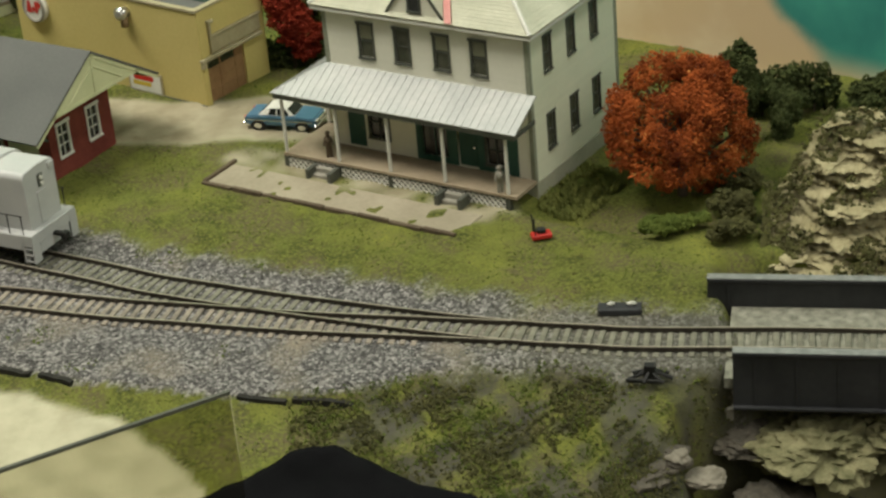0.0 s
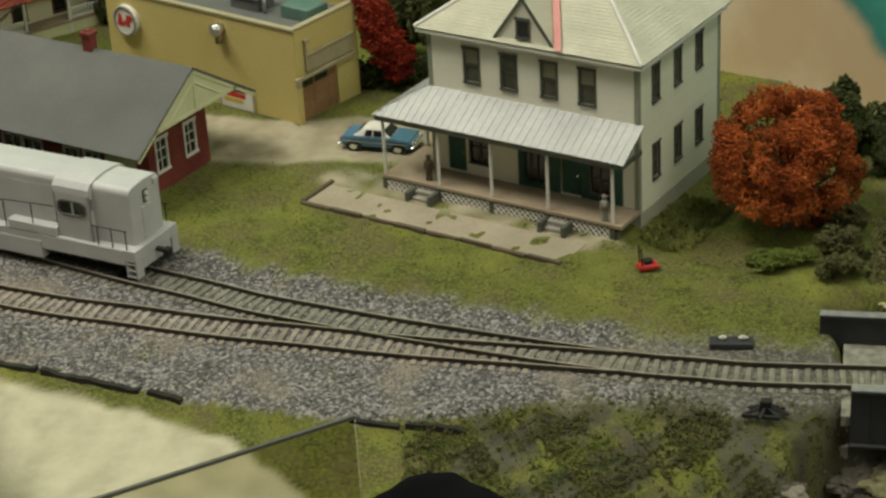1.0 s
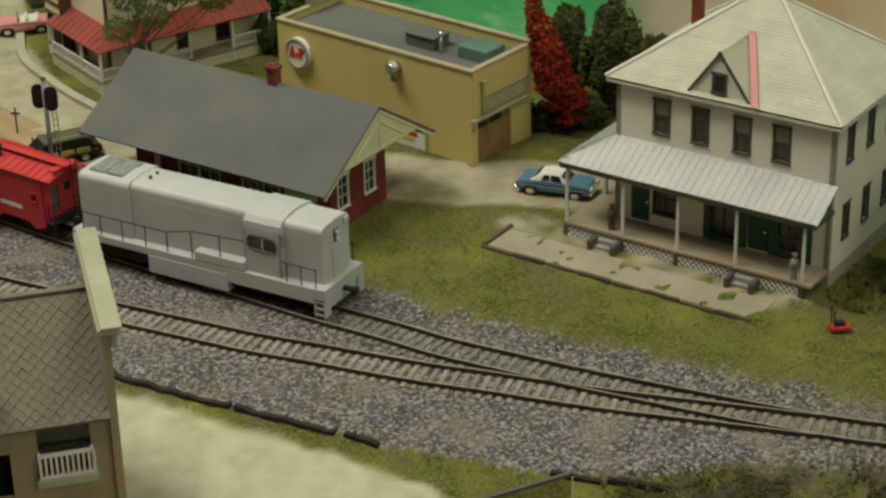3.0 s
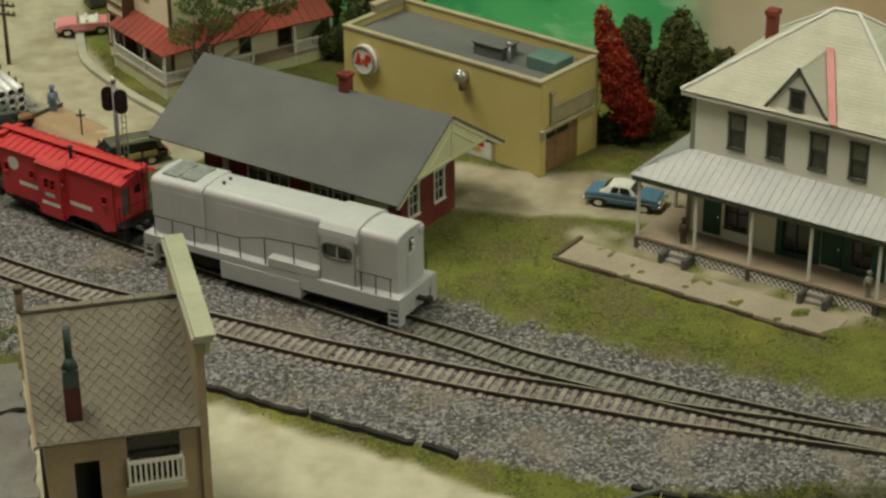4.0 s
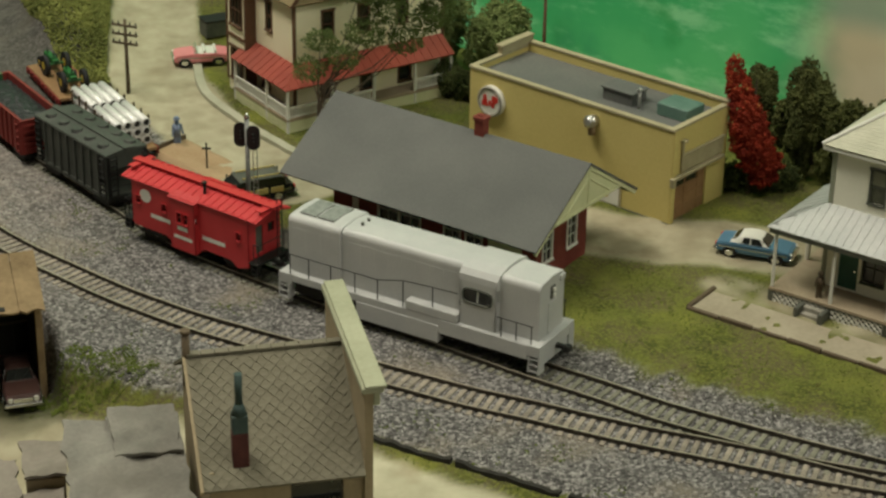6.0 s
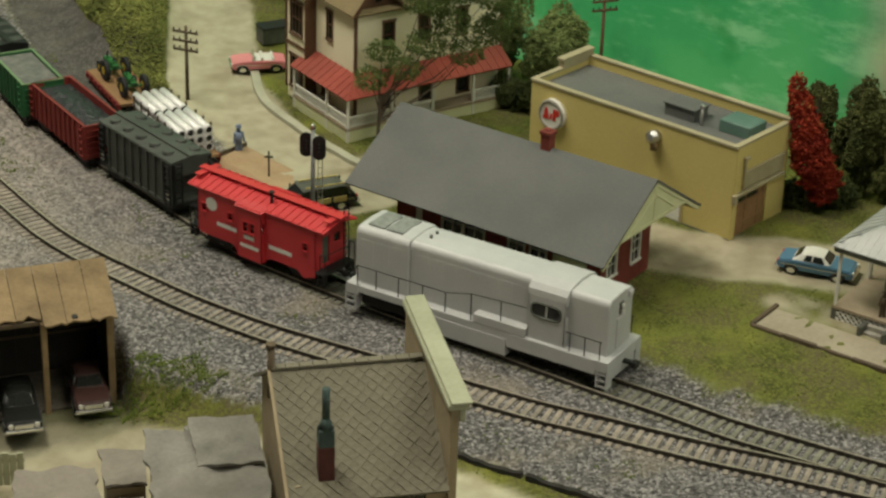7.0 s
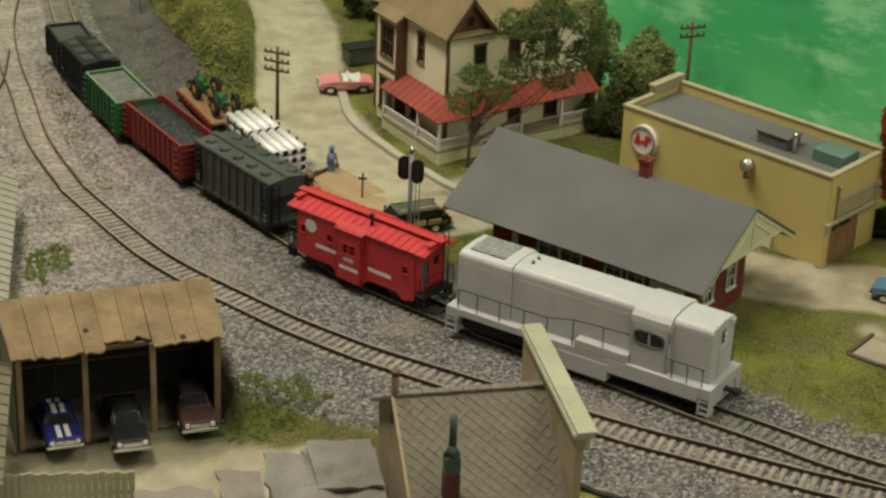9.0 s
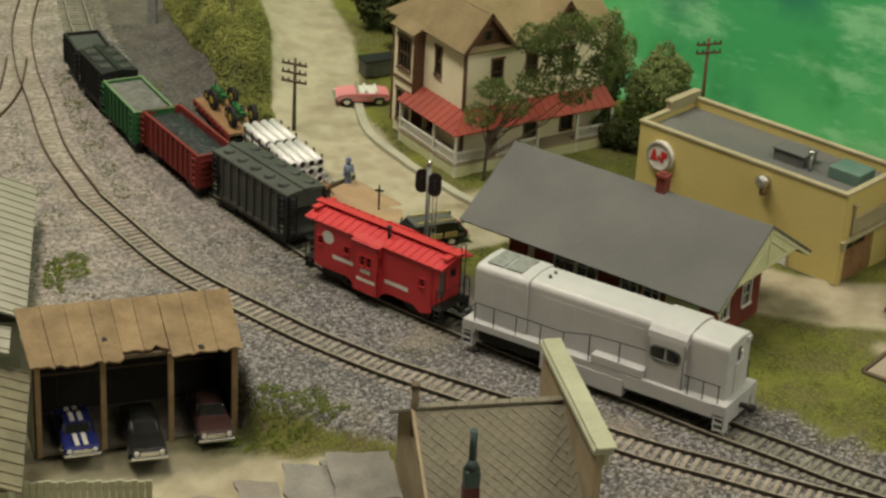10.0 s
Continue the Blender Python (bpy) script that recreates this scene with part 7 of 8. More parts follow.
s = rng.uniform(0.24, 0.62, len(p)) * np.where(d < 14, 0.55, 1)
z = land(p[:, 0], p[:, 1]) + s * 0.15
tagged(new("ballast", clumps("ballast", np.c_[p, z], s, "stones", rng, 0.7)), "loose grey ballast stones along the tracks", "gravel", kind="stuff")

p = scatter(120000, rng, -470, 330, -135, 420, grassy)
n1 = wobble(p[:, 0], p[:, 1], 16, 5.0) + 0.6 * wobble(p[:, 0], p[:, 1], 6, 2.0)
n1 = n1 + 0.8 * wobble(p[:, 0], p[:, 1], 2.0, 7.0)
for name, mat, sel, size in (("grass_tufts", "tuft", n1 > 0.25, 1.0), ("dry_tufts", "tuft_dry", (n1 <= -0.1) & (n1 > -0.5), 0.9)):
    q = p[sel]
    s = rng.uniform(0.22, 0.55, len(q)) * size
    tagged(new(name, clumps(name, np.c_[q, land(q[:, 0], q[:, 1]) + s * 0.3], s, mat, rng, 0.8, 0.8)), "short modelled grass in patches", "grass", kind="stuff")
# long grass against the house foundation
q = scatter(9000, rng, 168, 236, 54, 130, lambda x, y: (np.abs((x - 171.5) * 0.829 - (y - 96.5) * 0.559 - 14) < 12) & ((x - 171.5) * 0.559 + (y - 96.5) * 0.829 > -6) & (wobble(x, y, 6, 3.0) > -0.4))
tagged(new("long_grass", clumps("long_grass", np.c_[q, land(q[:, 0], q[:, 1]) + rng.uniform(0, 3.5, len(q))], rng.uniform(0.3, 0.8, len(q)), "leaf_lime", rng, 1.6)), "bright long grass against the house foundation", "grass", kind="stuff")
# bright grass beside the shed and behind the barn
q = np.vstack([scatter(16000, rng, x - 40, x + 40, y - 34, y + 34, lambda u, v: (((u - x) / rx) ** 2 + ((v - y) / ry) ** 2 + 0.5 * wobble(u, v, 7, 4.0) < 0.8) & (wobble(u, v, 2.5, 8.0) > -0.35)) for x, y, rx, ry in ((-258, 76, 30, 18), (-386, 194, 11, 26))])
tagged(new("lush_grass", clumps("lush_grass", np.c_[q, land(q[:, 0], q[:, 1]) + rng.uniform(0, 1.8, len(q))], rng.uniform(0.18, 0.48, len(q)), "tuft_lush", rng)), "bright green grass growing beside the shed", "grass", kind="stuff")
# weeds in the ballast
q = scatter(26000, rng, -460, 60, -20, 470, lambda x, y: gravel_zone(x, y) & (on_track(x, y) > 17) & (wobble(x, y, 17, 9.0) + 0.5 * wobble(x, y, 5, 3.0) > 0.5))
strip = scatter(5000, rng, -470, -365, 270, 470, lambda x, y: (np.abs(x + 441 - (433 - y) * 0.435) < 9) & (on_track(x, y) > 15) & (wobble(x, y, 13, 23.0) > 0.05))
q = np.vstack((q, strip))
s = rng.uniform(0.3, 0.8, len(q))
tagged(new("weeds", clumps("weeds", np.c_[q, land(q[:, 0], q[:, 1]) + 0.3], s, "tuft", rng, 0.7)), "sparse weeds growing through the ballast", "weeds", kind="stuff")
# overgrown bank beside the street
q = scatter(120000, rng, -470, -290, 405, 700, lambda x, y: (land(x, y) > 1.5) & (street(x, y) < 0.15) & (away(x, y, SIDING) > 12) & (x < -297 - (y - 420) * 0.16) & (x > -346 - (y - 424) * 0.43))
s = rng.uniform(0.35, 0.95, len(q))
tagged(new("bank_bushes", clumps("bank_bushes", np.c_[q, land(q[:, 0], q[:, 1]) + rng.uniform(0, 5, len(q))], s, "leaf_lime", rng)), "yellow-green bushes covering the bank", "bushes", kind="stuff")
# thick scrub on the front slope
q = scatter(34000, rng, 60, 235, -140, -48, lambda x, y: (np.interp(x, EDGE[:, 0], EDGE[:, 1]) - y > 2) & off_cloth(x, y) & (wobble(x, y, 15, 1.0) + 0.6 * wobble(x, y, 5, 7.0) + 0.9 * wobble(x, y, 1.6, 3.0) > 0.25))
s = rng.uniform(0.25, 0.75, len(q))
tagged(new("slope_scrub", clumps("slope_scrub", np.c_[q, land(q[:, 0], q[:, 1]) + rng.uniform(0, 2.5, len(q))], s, "tuft_dark", rng)), "dark scrub on the slope below the track", "scrub", kind="stuff")
q = scatter(22000, rng, 60, 235, -140, -44, lambda x, y: (np.interp(x, EDGE[:, 0], EDGE[:, 1]) - y > -2) & off_cloth(x, y) & (wobble(x, y, 15, 6.0) + 0.6 * wobble(x, y, 5, 2.0) + 0.9 * wobble(x, y, 1.6, 5.0) > 0.35))
tagged(new("slope_grass", clumps("slope_grass", np.c_[q, land(q[:, 0], q[:, 1]) + rng.uniform(0, 2.0, len(q))], rng.uniform(0.22, 0.65, len(q)), "tuft", rng)), "bright tufts on the slope below the track", "grass", kind="stuff")

# ---- rock face behind the bridge ----
M["rock"] = surface("buff_rock", (0.24, 0.21, 0.105), (0.48, 0.43, 0.26), 0.9, 90, 500, 0.6, dirt=(0.13, 0.12, 0.05))
M["shelfrock"] = surface("mossy_rock_shelf", (0.10, 0.10, 0.045), (0.26, 0.24, 0.13), 0.95, 120, 600, 0.9, dirt=(0.06, 0.07, 0.025))
M["concrete_pale"] = surface("pale_plaster_rock", (0.15, 0.135, 0.10), (0.25, 0.225, 0.18), 0.9, 90, 600, 0.4)
n, k = 200, 120
bm = bm_new()
grid = []
for i in range(n + 1):
    x0 = 262 + 190 * i / n
    col = []
    for j in range(k + 1):
        t = j / k
        rise = 0.5 + 0.5 * smooth(x0, 262, 286)
        h = -14 + (68 + 6 * wobble(x0, 3.0, 22, 1.0)) * min(t, 0.94) / 0.94 * rise - 260 * max(0, t - 0.94)
        d = 46 * t ** 1.15
        for wide, tall, deep in ((0.055, 0.16, 9.0), (0.11, 0.42, 6.0), (0.25, 0.85, 3.2), (0.6, 1.6, 1.5)):
            d += deep * noise.noise(Vector((x0 * wide, h * tall, deep * 3.7)))
        col.append(bm.verts.new((x0 + 0.22 * d, 10 - (x0 - 257) * 0.3 + d, h + 0.8 * noise.noise(Vector((x0 * 0.4, h * 0.6, 5.0))))))
    grid.append(col)
for i in range(n):
    for j in range(k):
        bm.faces.new((grid[i][j], grid[i + 1][j], grid[i + 1][j + 1], grid[i][j + 1]))
tagged(new("rock_face", mesh_of("rock_face", bm, "rock")), "pale layered rock face behind the bridge", "rock", kind="structure")
q = np.c_[rng.uniform(258, 420, 9000), rng.uniform(0, 0.95, 9000)]
q = q[(wobble(q[:, 0], q[:, 1] * 90, 9, 4.0) > 0.1) | (q[:, 1] > 0.88) | (q[:, 0] < 272 + 8 * wobble(q[:, 1] * 60, q[:, 0], 9, 1.0))]
hz = -14 + 76 * q[:, 1] * (0.5 + 0.5 * smooth(q[:, 0], 262, 286))
hd = 46 * q[:, 1] ** 1.15
tagged(new("rock_scrub", clumps("rock_scrub", np.c_[q[:, 0] + 0.22 * hd, 8 - (q[:, 0] - 257) * 0.3 + hd, hz + 1.5], rng.uniform(0.4, 1.3, len(q)), "tuft_dark", rng)), "scrub growing on the rock ledges", "scrub", kind="stuff")

# ---- plate girder bridge ----
b = thing("girder_bridge", "black plate girder bridge carrying the track", "bridge", 262, -48.5, 0, -12.5)
for s, x0, off in ((-1, -22.5, 28.0), (1, -36, 31.0)):
    bm = box(bm_new(), x0, 190, s * off - 0.6, s * off + 0.6, -12, 12)
    g = part("girder", bm, "girder", b, "black riveted girder")
    part("flange", soft(box(box(bm_new(), x0, 190, s * off - 2.4, s * off + 2.4, 11.4, 12.8), x0, 190, s * off - 2.4, s * off + 2.4, -12.8, -11.6), 0.15), "girder", g)
    # grey strip stands in for light caught by the top flange
    part("flange_cap", box(bm_new(), x0, 190, s * off - 2.2, s * off + 2.2, 12.81, 13.1), "grille", g, "grey strip painted for the light on the flange top")
    for i in range(12):
        part("stiffener", box(bm_new(), x0 + 8 + i * 16, x0 + 9 + i * 16, s * off - 1.0, s * off + 1.0, -11.6, 11.4), "girder", g)
part("deck", box(bm_new(), -26, 190, -27, 30, -5, -0.6), "deckgravel", b, "pale ballasted bridge deck")
a = thing("bridge_abutment", "grey stone abutment under the bridge end", "abutment", 232, -46, -60, -12.5)
for i in range(8):
    for j in range(4):
        part("stone_block", soft(box(bm_new(), -4 + (j % 2), 7, -18 + j * 10 + (i % 2) * 4, -8.6 + j * 10 + (i % 2) * 4, i * 6.1, i * 6.1 + 5.7), 0.5), "stone", a)
# dark layered stones along the cut bank
rr = random.Random(9)
for i in range(22):
    t = (i % 11) / 10
    x, y = 230 - 34 * t + rr.uniform(-2, 2), -86 - 18 * t + 5 * t * (1 - t) + (i // 11) * 3.0 + rr.uniform(-1, 1)
    bm = bm_new()
    bmesh.ops.create_icosphere(bm, subdivisions=2, radius=rr.uniform(3.0, 5.5))
    for v in bm.verts:
        v.co *= 1 + 0.4 * noise.noise(v.co * 0.35 + Vector((i * 7.0, 0, 0)))
        v.co.z *= 0.42
        v.co.y *= 0.7
    ob = new("rock", mesh_of("rock", bm, "darkstone"))
    ob.matrix_basis = pose(x * MM, y * MM, (lie(x, y) + 0.3) * MM, 0, 0, 28 + rr.uniform(-20, 20))
    tagged(ob, "dark flat stone in the ledge of the cut bank", "rock", "bank rocks")
bm = bm_new()
bmesh.ops.create_icosphere(bm, subdivisions=3, radius=5.0)
for v in bm.verts:
    v.co *= 1 + 0.4 * noise.noise(v.co * 0.3)
    v.co.z *= 0.6
ob = new("rock", mesh_of("rock", bm, "concrete_pale"))
ob.matrix_basis = pose(0.209, -0.094, (lie(209, -94) + 1.5) * MM, 0, 0, 20)
tagged(ob, "pale rock lying below the cut bank", "rock", "bank rocks")

# darkstone boulders carry some of the shadow below the bridge in their colour
for i, (x, y, z, r, mat) in enumerate(((268, -70, -33, 26, "shelfrock"), (304, -64, -32, 30, "shelfrock"), (344, -70, -33, 30, "shelfrock"), (284, -112, -58, 26, "darkstone"), (324, -116, -56, 28, "darkstone"), (238, -64, -32, 13, "darkstone"), (246, -92, -50, 18, "darkstone"), (218, -96, -27, 7, "concrete_pale"))):
    bm = bm_new()
    bmesh.ops.create_icosphere(bm, subdivisions=5, radius=r)
    for v in bm.verts:
        o = Vector((i * 9.0, i * 5.0, 0))
        v.co *= 1 + 0.42 * noise.noise(v.co * 0.055 + o) + 0.24 * noise.noise(v.co * 0.16 + o) + 0.13 * noise.noise(v.co * 0.45 + o) + 0.05 * noise.noise(v.co * 1.3)
        v.co.z *= 0.42
    ob = new("boulder", mesh_of("boulder", bm, mat))
    ob.matrix_basis = pose(x * MM, y * MM, z * MM, 0, 0, i * 47)
    tagged(ob, {"shelfrock": "mossy olive-tan rock shelf under the bridge", "darkstone": "dark rock by the abutment, tone partly standing in for shadow", "concrete_pale": "pale plaster rock below the stone ledge"}[mat], "rock", "boulders under the bridge")
slab_box = thing("track_slab", "flat dark slab with two white lumps beside the track", "slab", 197, -12, lie(197, -12), -8)
part("plate", soft(box(bm_new(), -9, 9, -3.4, 3.4, -0.5, 2.2), 0.3), "girder", slab_box)
for u, k in ((-3.6, 1.5), (4.8, 1.9)):
    part("lump", rod(rod(bm_new(), (u - k, 0.5, 3.0), (u, 0.4, 3.2), 0.5, 8, 1.0), (u, 0.4, 3.2), (u + k, 0.9, 3.0), 1.0, 8, 0.5), "white", slab_box, "white lump")

# ---- pavements, kerb, edging ----
M["concrete"] = surface("weathered_concrete", (0.27, 0.235, 0.165), (0.38, 0.335, 0.245), 0.9, 35, 500, 0.3, dirt=(0.19, 0.17, 0.11))
w = thing("sidewalk", "pale weathered sidewalk slab in front of the house", "pavement", 17, 141, 4.2, -34.3, kind="structure")
part("slab", soft(box(bm_new(), 0, 141, 0, 22, -3, 1.2), 0.4), "concrete", w)
e = thing("sidewalk_edging", "dark timber edging along the sidewalk", "edging", 17, 141, 4.2, -34.3)
for i in range(8):
    part("timber", soft(box(bm_new(), -1 + i * 17.8, 16.2 + i * 17.8, -2.6 + (i % 3) * 0.3, -0.2, -2.5, 2.3 + (i % 2) * 0.4), 0.3), "wood", e)
part("timber", soft(box(bm_new(), -2.2, 0, 0, 25, -2.5, 2.4), 0.3), "wood", e)


def ribbon(bm, line, half, z0, z1, step=6.0, jitter=0.0, seed=1):
    xy, dd = spline(line, step)
    rn = random.Random(seed)
    prev = None
    for p, q in zip(xy, dd):
        nrm = np.array((-q[1], q[0]))
        a, b = p - nrm * half, p + nrm * half
        g = lie(*p)
        u = rn.uniform(-jitter, jitter)
        col = [bm.verts.new(v) for v in ((*a, g + z0), (*b, g + z0), (*b, g + z1 + u), (*a, g + z1 + u))]
        if prev:
            for k in range(4):
                bm.faces.new((prev[k], prev[(k + 1) % 4], col[(k + 1) % 4], col[k]))
        else:
            bm.faces.new(col)
        prev = col
    bm.faces.new(prev[::-1])
    bmesh.ops.recalc_face_normals(bm, faces=bm.faces)
    return bm


tagged(new("kerb", mesh_of("kerb", ribbon(bm_new(), [(-262, 447), (-250, 398), (-230, 364), (-205, 330), (-180, 302)], 2.6, -2, 2.6), "palestone")), "pale cream street kerb", "kerb", kind="structure")
t = thing("edge_timbers", "black timber edging along the ballast", "edging", 0, 0, 0)
for i, (line, sd) in enumerate((([(-152, 38), (-120, 20), (-92, 6)], 1), ([(-90, 5), (-62, -9), (-45, -17)], 2), ([(-43, -18), (-26, -27)], 3), ([(40, -49), (60, -54)], 4), ([(62, -53), (88, -57)], 5))):
    part("timber", ribbon(bm_new(), line, 1.25, -2, 1.5, 4.0, 0.7, sd), "blackshade", t)
ramp = thing("loading_ramp", "sandy orange-tan loading ramp at the end of the siding", "ramp", -240, 296, 4, -38)
bm = bm_new()
rp = [[bm.verts.new((-24 + i * 2.7, -13 + j * 2.8, (5.5 - i * 0.27 + 0.5 * wobble(i * 2.7, j * 2.8, 7, 1.0)) if 0 < i < 20 and 0 < j < 10 else -4)) for j in range(11)] for i in range(21)]
for i in range(20):
    for j in range(10):
        bm.faces.new((rp[i][j], rp[i + 1][j], rp[i + 1][j + 1], rp[i][j + 1])).smooth = True
part("ramp_body", bm, "sand", ramp)
part("ramp_beam", box(bm_new(), -25, -24, -13.4, 15, -2, 6), "wood", ramp)
st = thing("log_stack", "stack of dark timbers beside the ramp", "timber", -246, 266, 4, -28)
for i in range(3):
    part("timber", soft(box(bm_new(), -14, 14, -4 + i * 2.8, -1.6 + i * 2.8, 0, 5 - (i % 2)), 0.3), "wood", st)
part("post", box(bm_new(), -15.5, -14.3, -5, -3.8, -2, 8), "palewood", st)

# ---- clear barrier pane at the layout's edge ----
pane = thing("acrylic_barrier", "clear acrylic barrier pane at the front edge", "barrier", 45, -112, -60, 26.6)
g = part("pane", box(bm_new(), -220, 0, -0.5, 0.5, 0, 98), "acrylic", pane)
g.visible_shadow = False
part("edge_strip", box(bm_new(), -220, 0, -0.75, 0.75, 98, 99.4), "trim", pane, "dark grey top edge")
# black draped cloth at the front
bm = bm_new()
cols = []
for i in range(61):
    x = 10 + 130 * i / 60
    rim = float(np.interp(x, [10, 27, 50, 62, 70, 80, 90, 104, 122, 140], [-122, -108, -97, -87, -83, -85, -94, -106, -118, -130]))
    row = []
    for j in range(19):
        v = j / 18
        y = rim - 110 * v ** 1.3 + 1.2 * wobble(x, v * 60, 8, 2.0)
        hgt = -6.5 + 3.5 * math.exp(-((x - 71) / 22) ** 2) * math.exp(-(v / 0.3) ** 2) - 9 * v + 1.4 * wobble(x, y, 9, 2.0) - (16 if j == 0 else 0)
        row.append(bm.verts.new((x, y, hgt)))
    cols.append(row)
for i in range(60):
    for j in range(18):
        f_ = bm.faces.new((cols[i][j], cols[i + 1][j], cols[i + 1][j + 1], cols[i][j + 1]))
        f_.smooth = True
tagged(new("black_cloth", mesh_of("black_cloth", bm, "velvet")), "rumpled black cloth at the layout edge", "cloth")

# ---- signal, poles, posts ----
s = thing("railway_signal", "grey signal mast with two black target heads", "signal", -203, 226, 3)
part("mast", rod(bm_new(), (0, 0, -1), (0, 0, 58), 1.2, 10), "grille", s)
part("base", soft(box(bm_new(), -3, 3, -3, 3, -2, 3), 0.3), "stone", s)
for dx, dy in ((-3.6, 2.0), (3.4, -2.0)):
    h = part("target", extrude(bm_new(), [(dx + 3.4 * math.cos(a), 48 + 3.2 * (1 if math.sin(a) > 0 else -1) + 3.4 * math.sin(a)) for a in (2 * math.pi * (i + 0.5) / 20 for i in range(20))], dy - 0.6, dy + 0.3, "y"), "black", s, "tall rounded black target")
    bm = rod(bm_new(), (dx, dy + 0.3, 48), (dx, dy + 3, 48), 3.0, 14)
    for dz in (-2, 0, 2):
        rod(bm, (dx, dy - 2.2, 48 + dz), (dx, dy - 0.6, 48 + dz), 0.7, 8)
    part("lamp_housing", bm, "black", h)
part("finial", rod(bm_new(), (0, 0, 58), (0, 0, 60.5), 1.6, 10, 0.4), "silver", s)
bm = bm_new()
for xx in (2.4, 4.6):
    rod(bm, (xx, 2.4, 0), (xx, 2.4, 44), 0.25, 5)
for i in range(13):
    rod(bm, (2.4, 2.4, 2 + i * 3.3), (4.6, 2.4, 2 + i * 3.3), 0.2, 5)
part("ladder", bm, "silver", s)


def telegraph(x, y, z, h, turn, arms=3, mat="wood"):
    t = thing("telegraph_pole", "weathered wooden telegraph pole with cross-arms", "utility pole", x, y, z, turn, "telegraph poles")
    part("pole", rod(bm_new(), (0, 0, -3), (0, 0, h), 1.3, 10, 0.9), mat, t)
    for i in range(arms):
        zz = h - 3.5 - i * 5.5
        a = part("cross_arm", soft(box(bm_new(), -8.2, 8.2, -1.6, -0.6, zz - 0.7, zz + 0.7), 0.15), mat, t)
        for xx in (-7.4, -3.6, 3.6, 7.4):
            part("insulator", rod(bm_new(), (xx, -1.1, zz + 0.7), (xx, -1.1, zz + 2.3), 0.55, 8, 0.35), "black", a)
    return t


telegraph(-294, 393, lie(-294, 393), 46, -18)
telegraph(-51, 428, 3, 66, 22, 2, "brown")
p = thing("guy_pole", "thin dark leaning pole on the bank", "pole", -345, 492, lie(-345, 492))
part("shaft", rod(bm_new(), (0, 0, -3), (-9, 18, 34), 1.0, 8, 0.8), "wood", p)
p = thing("lineside_post", "grey square post at the foot of the bank", "post", -412, 562, lie(-412, 562))
part("shaft", soft(box(bm_new(), -3, 3, -3, 3, -3, 46), 0.4), "grille", p)
p = thing("crossing_post", "small dark post with a cross-bar", "post", -233, 286, 4)
part("shaft", rod(bm_new(), (0, 0, -1), (0, 0, 17), 0.5, 8), "black", p)
part("bar", box(bm_new(), -2.4, 2.4, -0.3, 0.3, 13.2, 14.2), "black", p)
ss = thing("switch_stand", "black cast switch stand beside the track", "switch stand", 203, -61, lie(203, -61) + 0.3, -15)
for a in range(7):
    an = a * 0.9
    part("lever", rod(bm_new(), (math.cos(an) * 1.2, math.sin(an) * 1.2, 3.5), (math.cos(an) * 9, math.sin(an) * 5, 0.6), 0.8, 6), "black", ss)
part("housing", soft(box(bm_new(), -2.2, 2.2, -1.8, 1.8, 0, 6.5), 0.2), "black", ss)
part("bearer", soft(box(bm_new(), -9, 6, -4.2, -3, 0, 1.6), 0.2), "black", ss)
part("bearer", soft(box(bm_new(), -8, 7, 3, 4.2, 0, 1.6), 0.2), "black", ss)

# ---- road vehicles ----


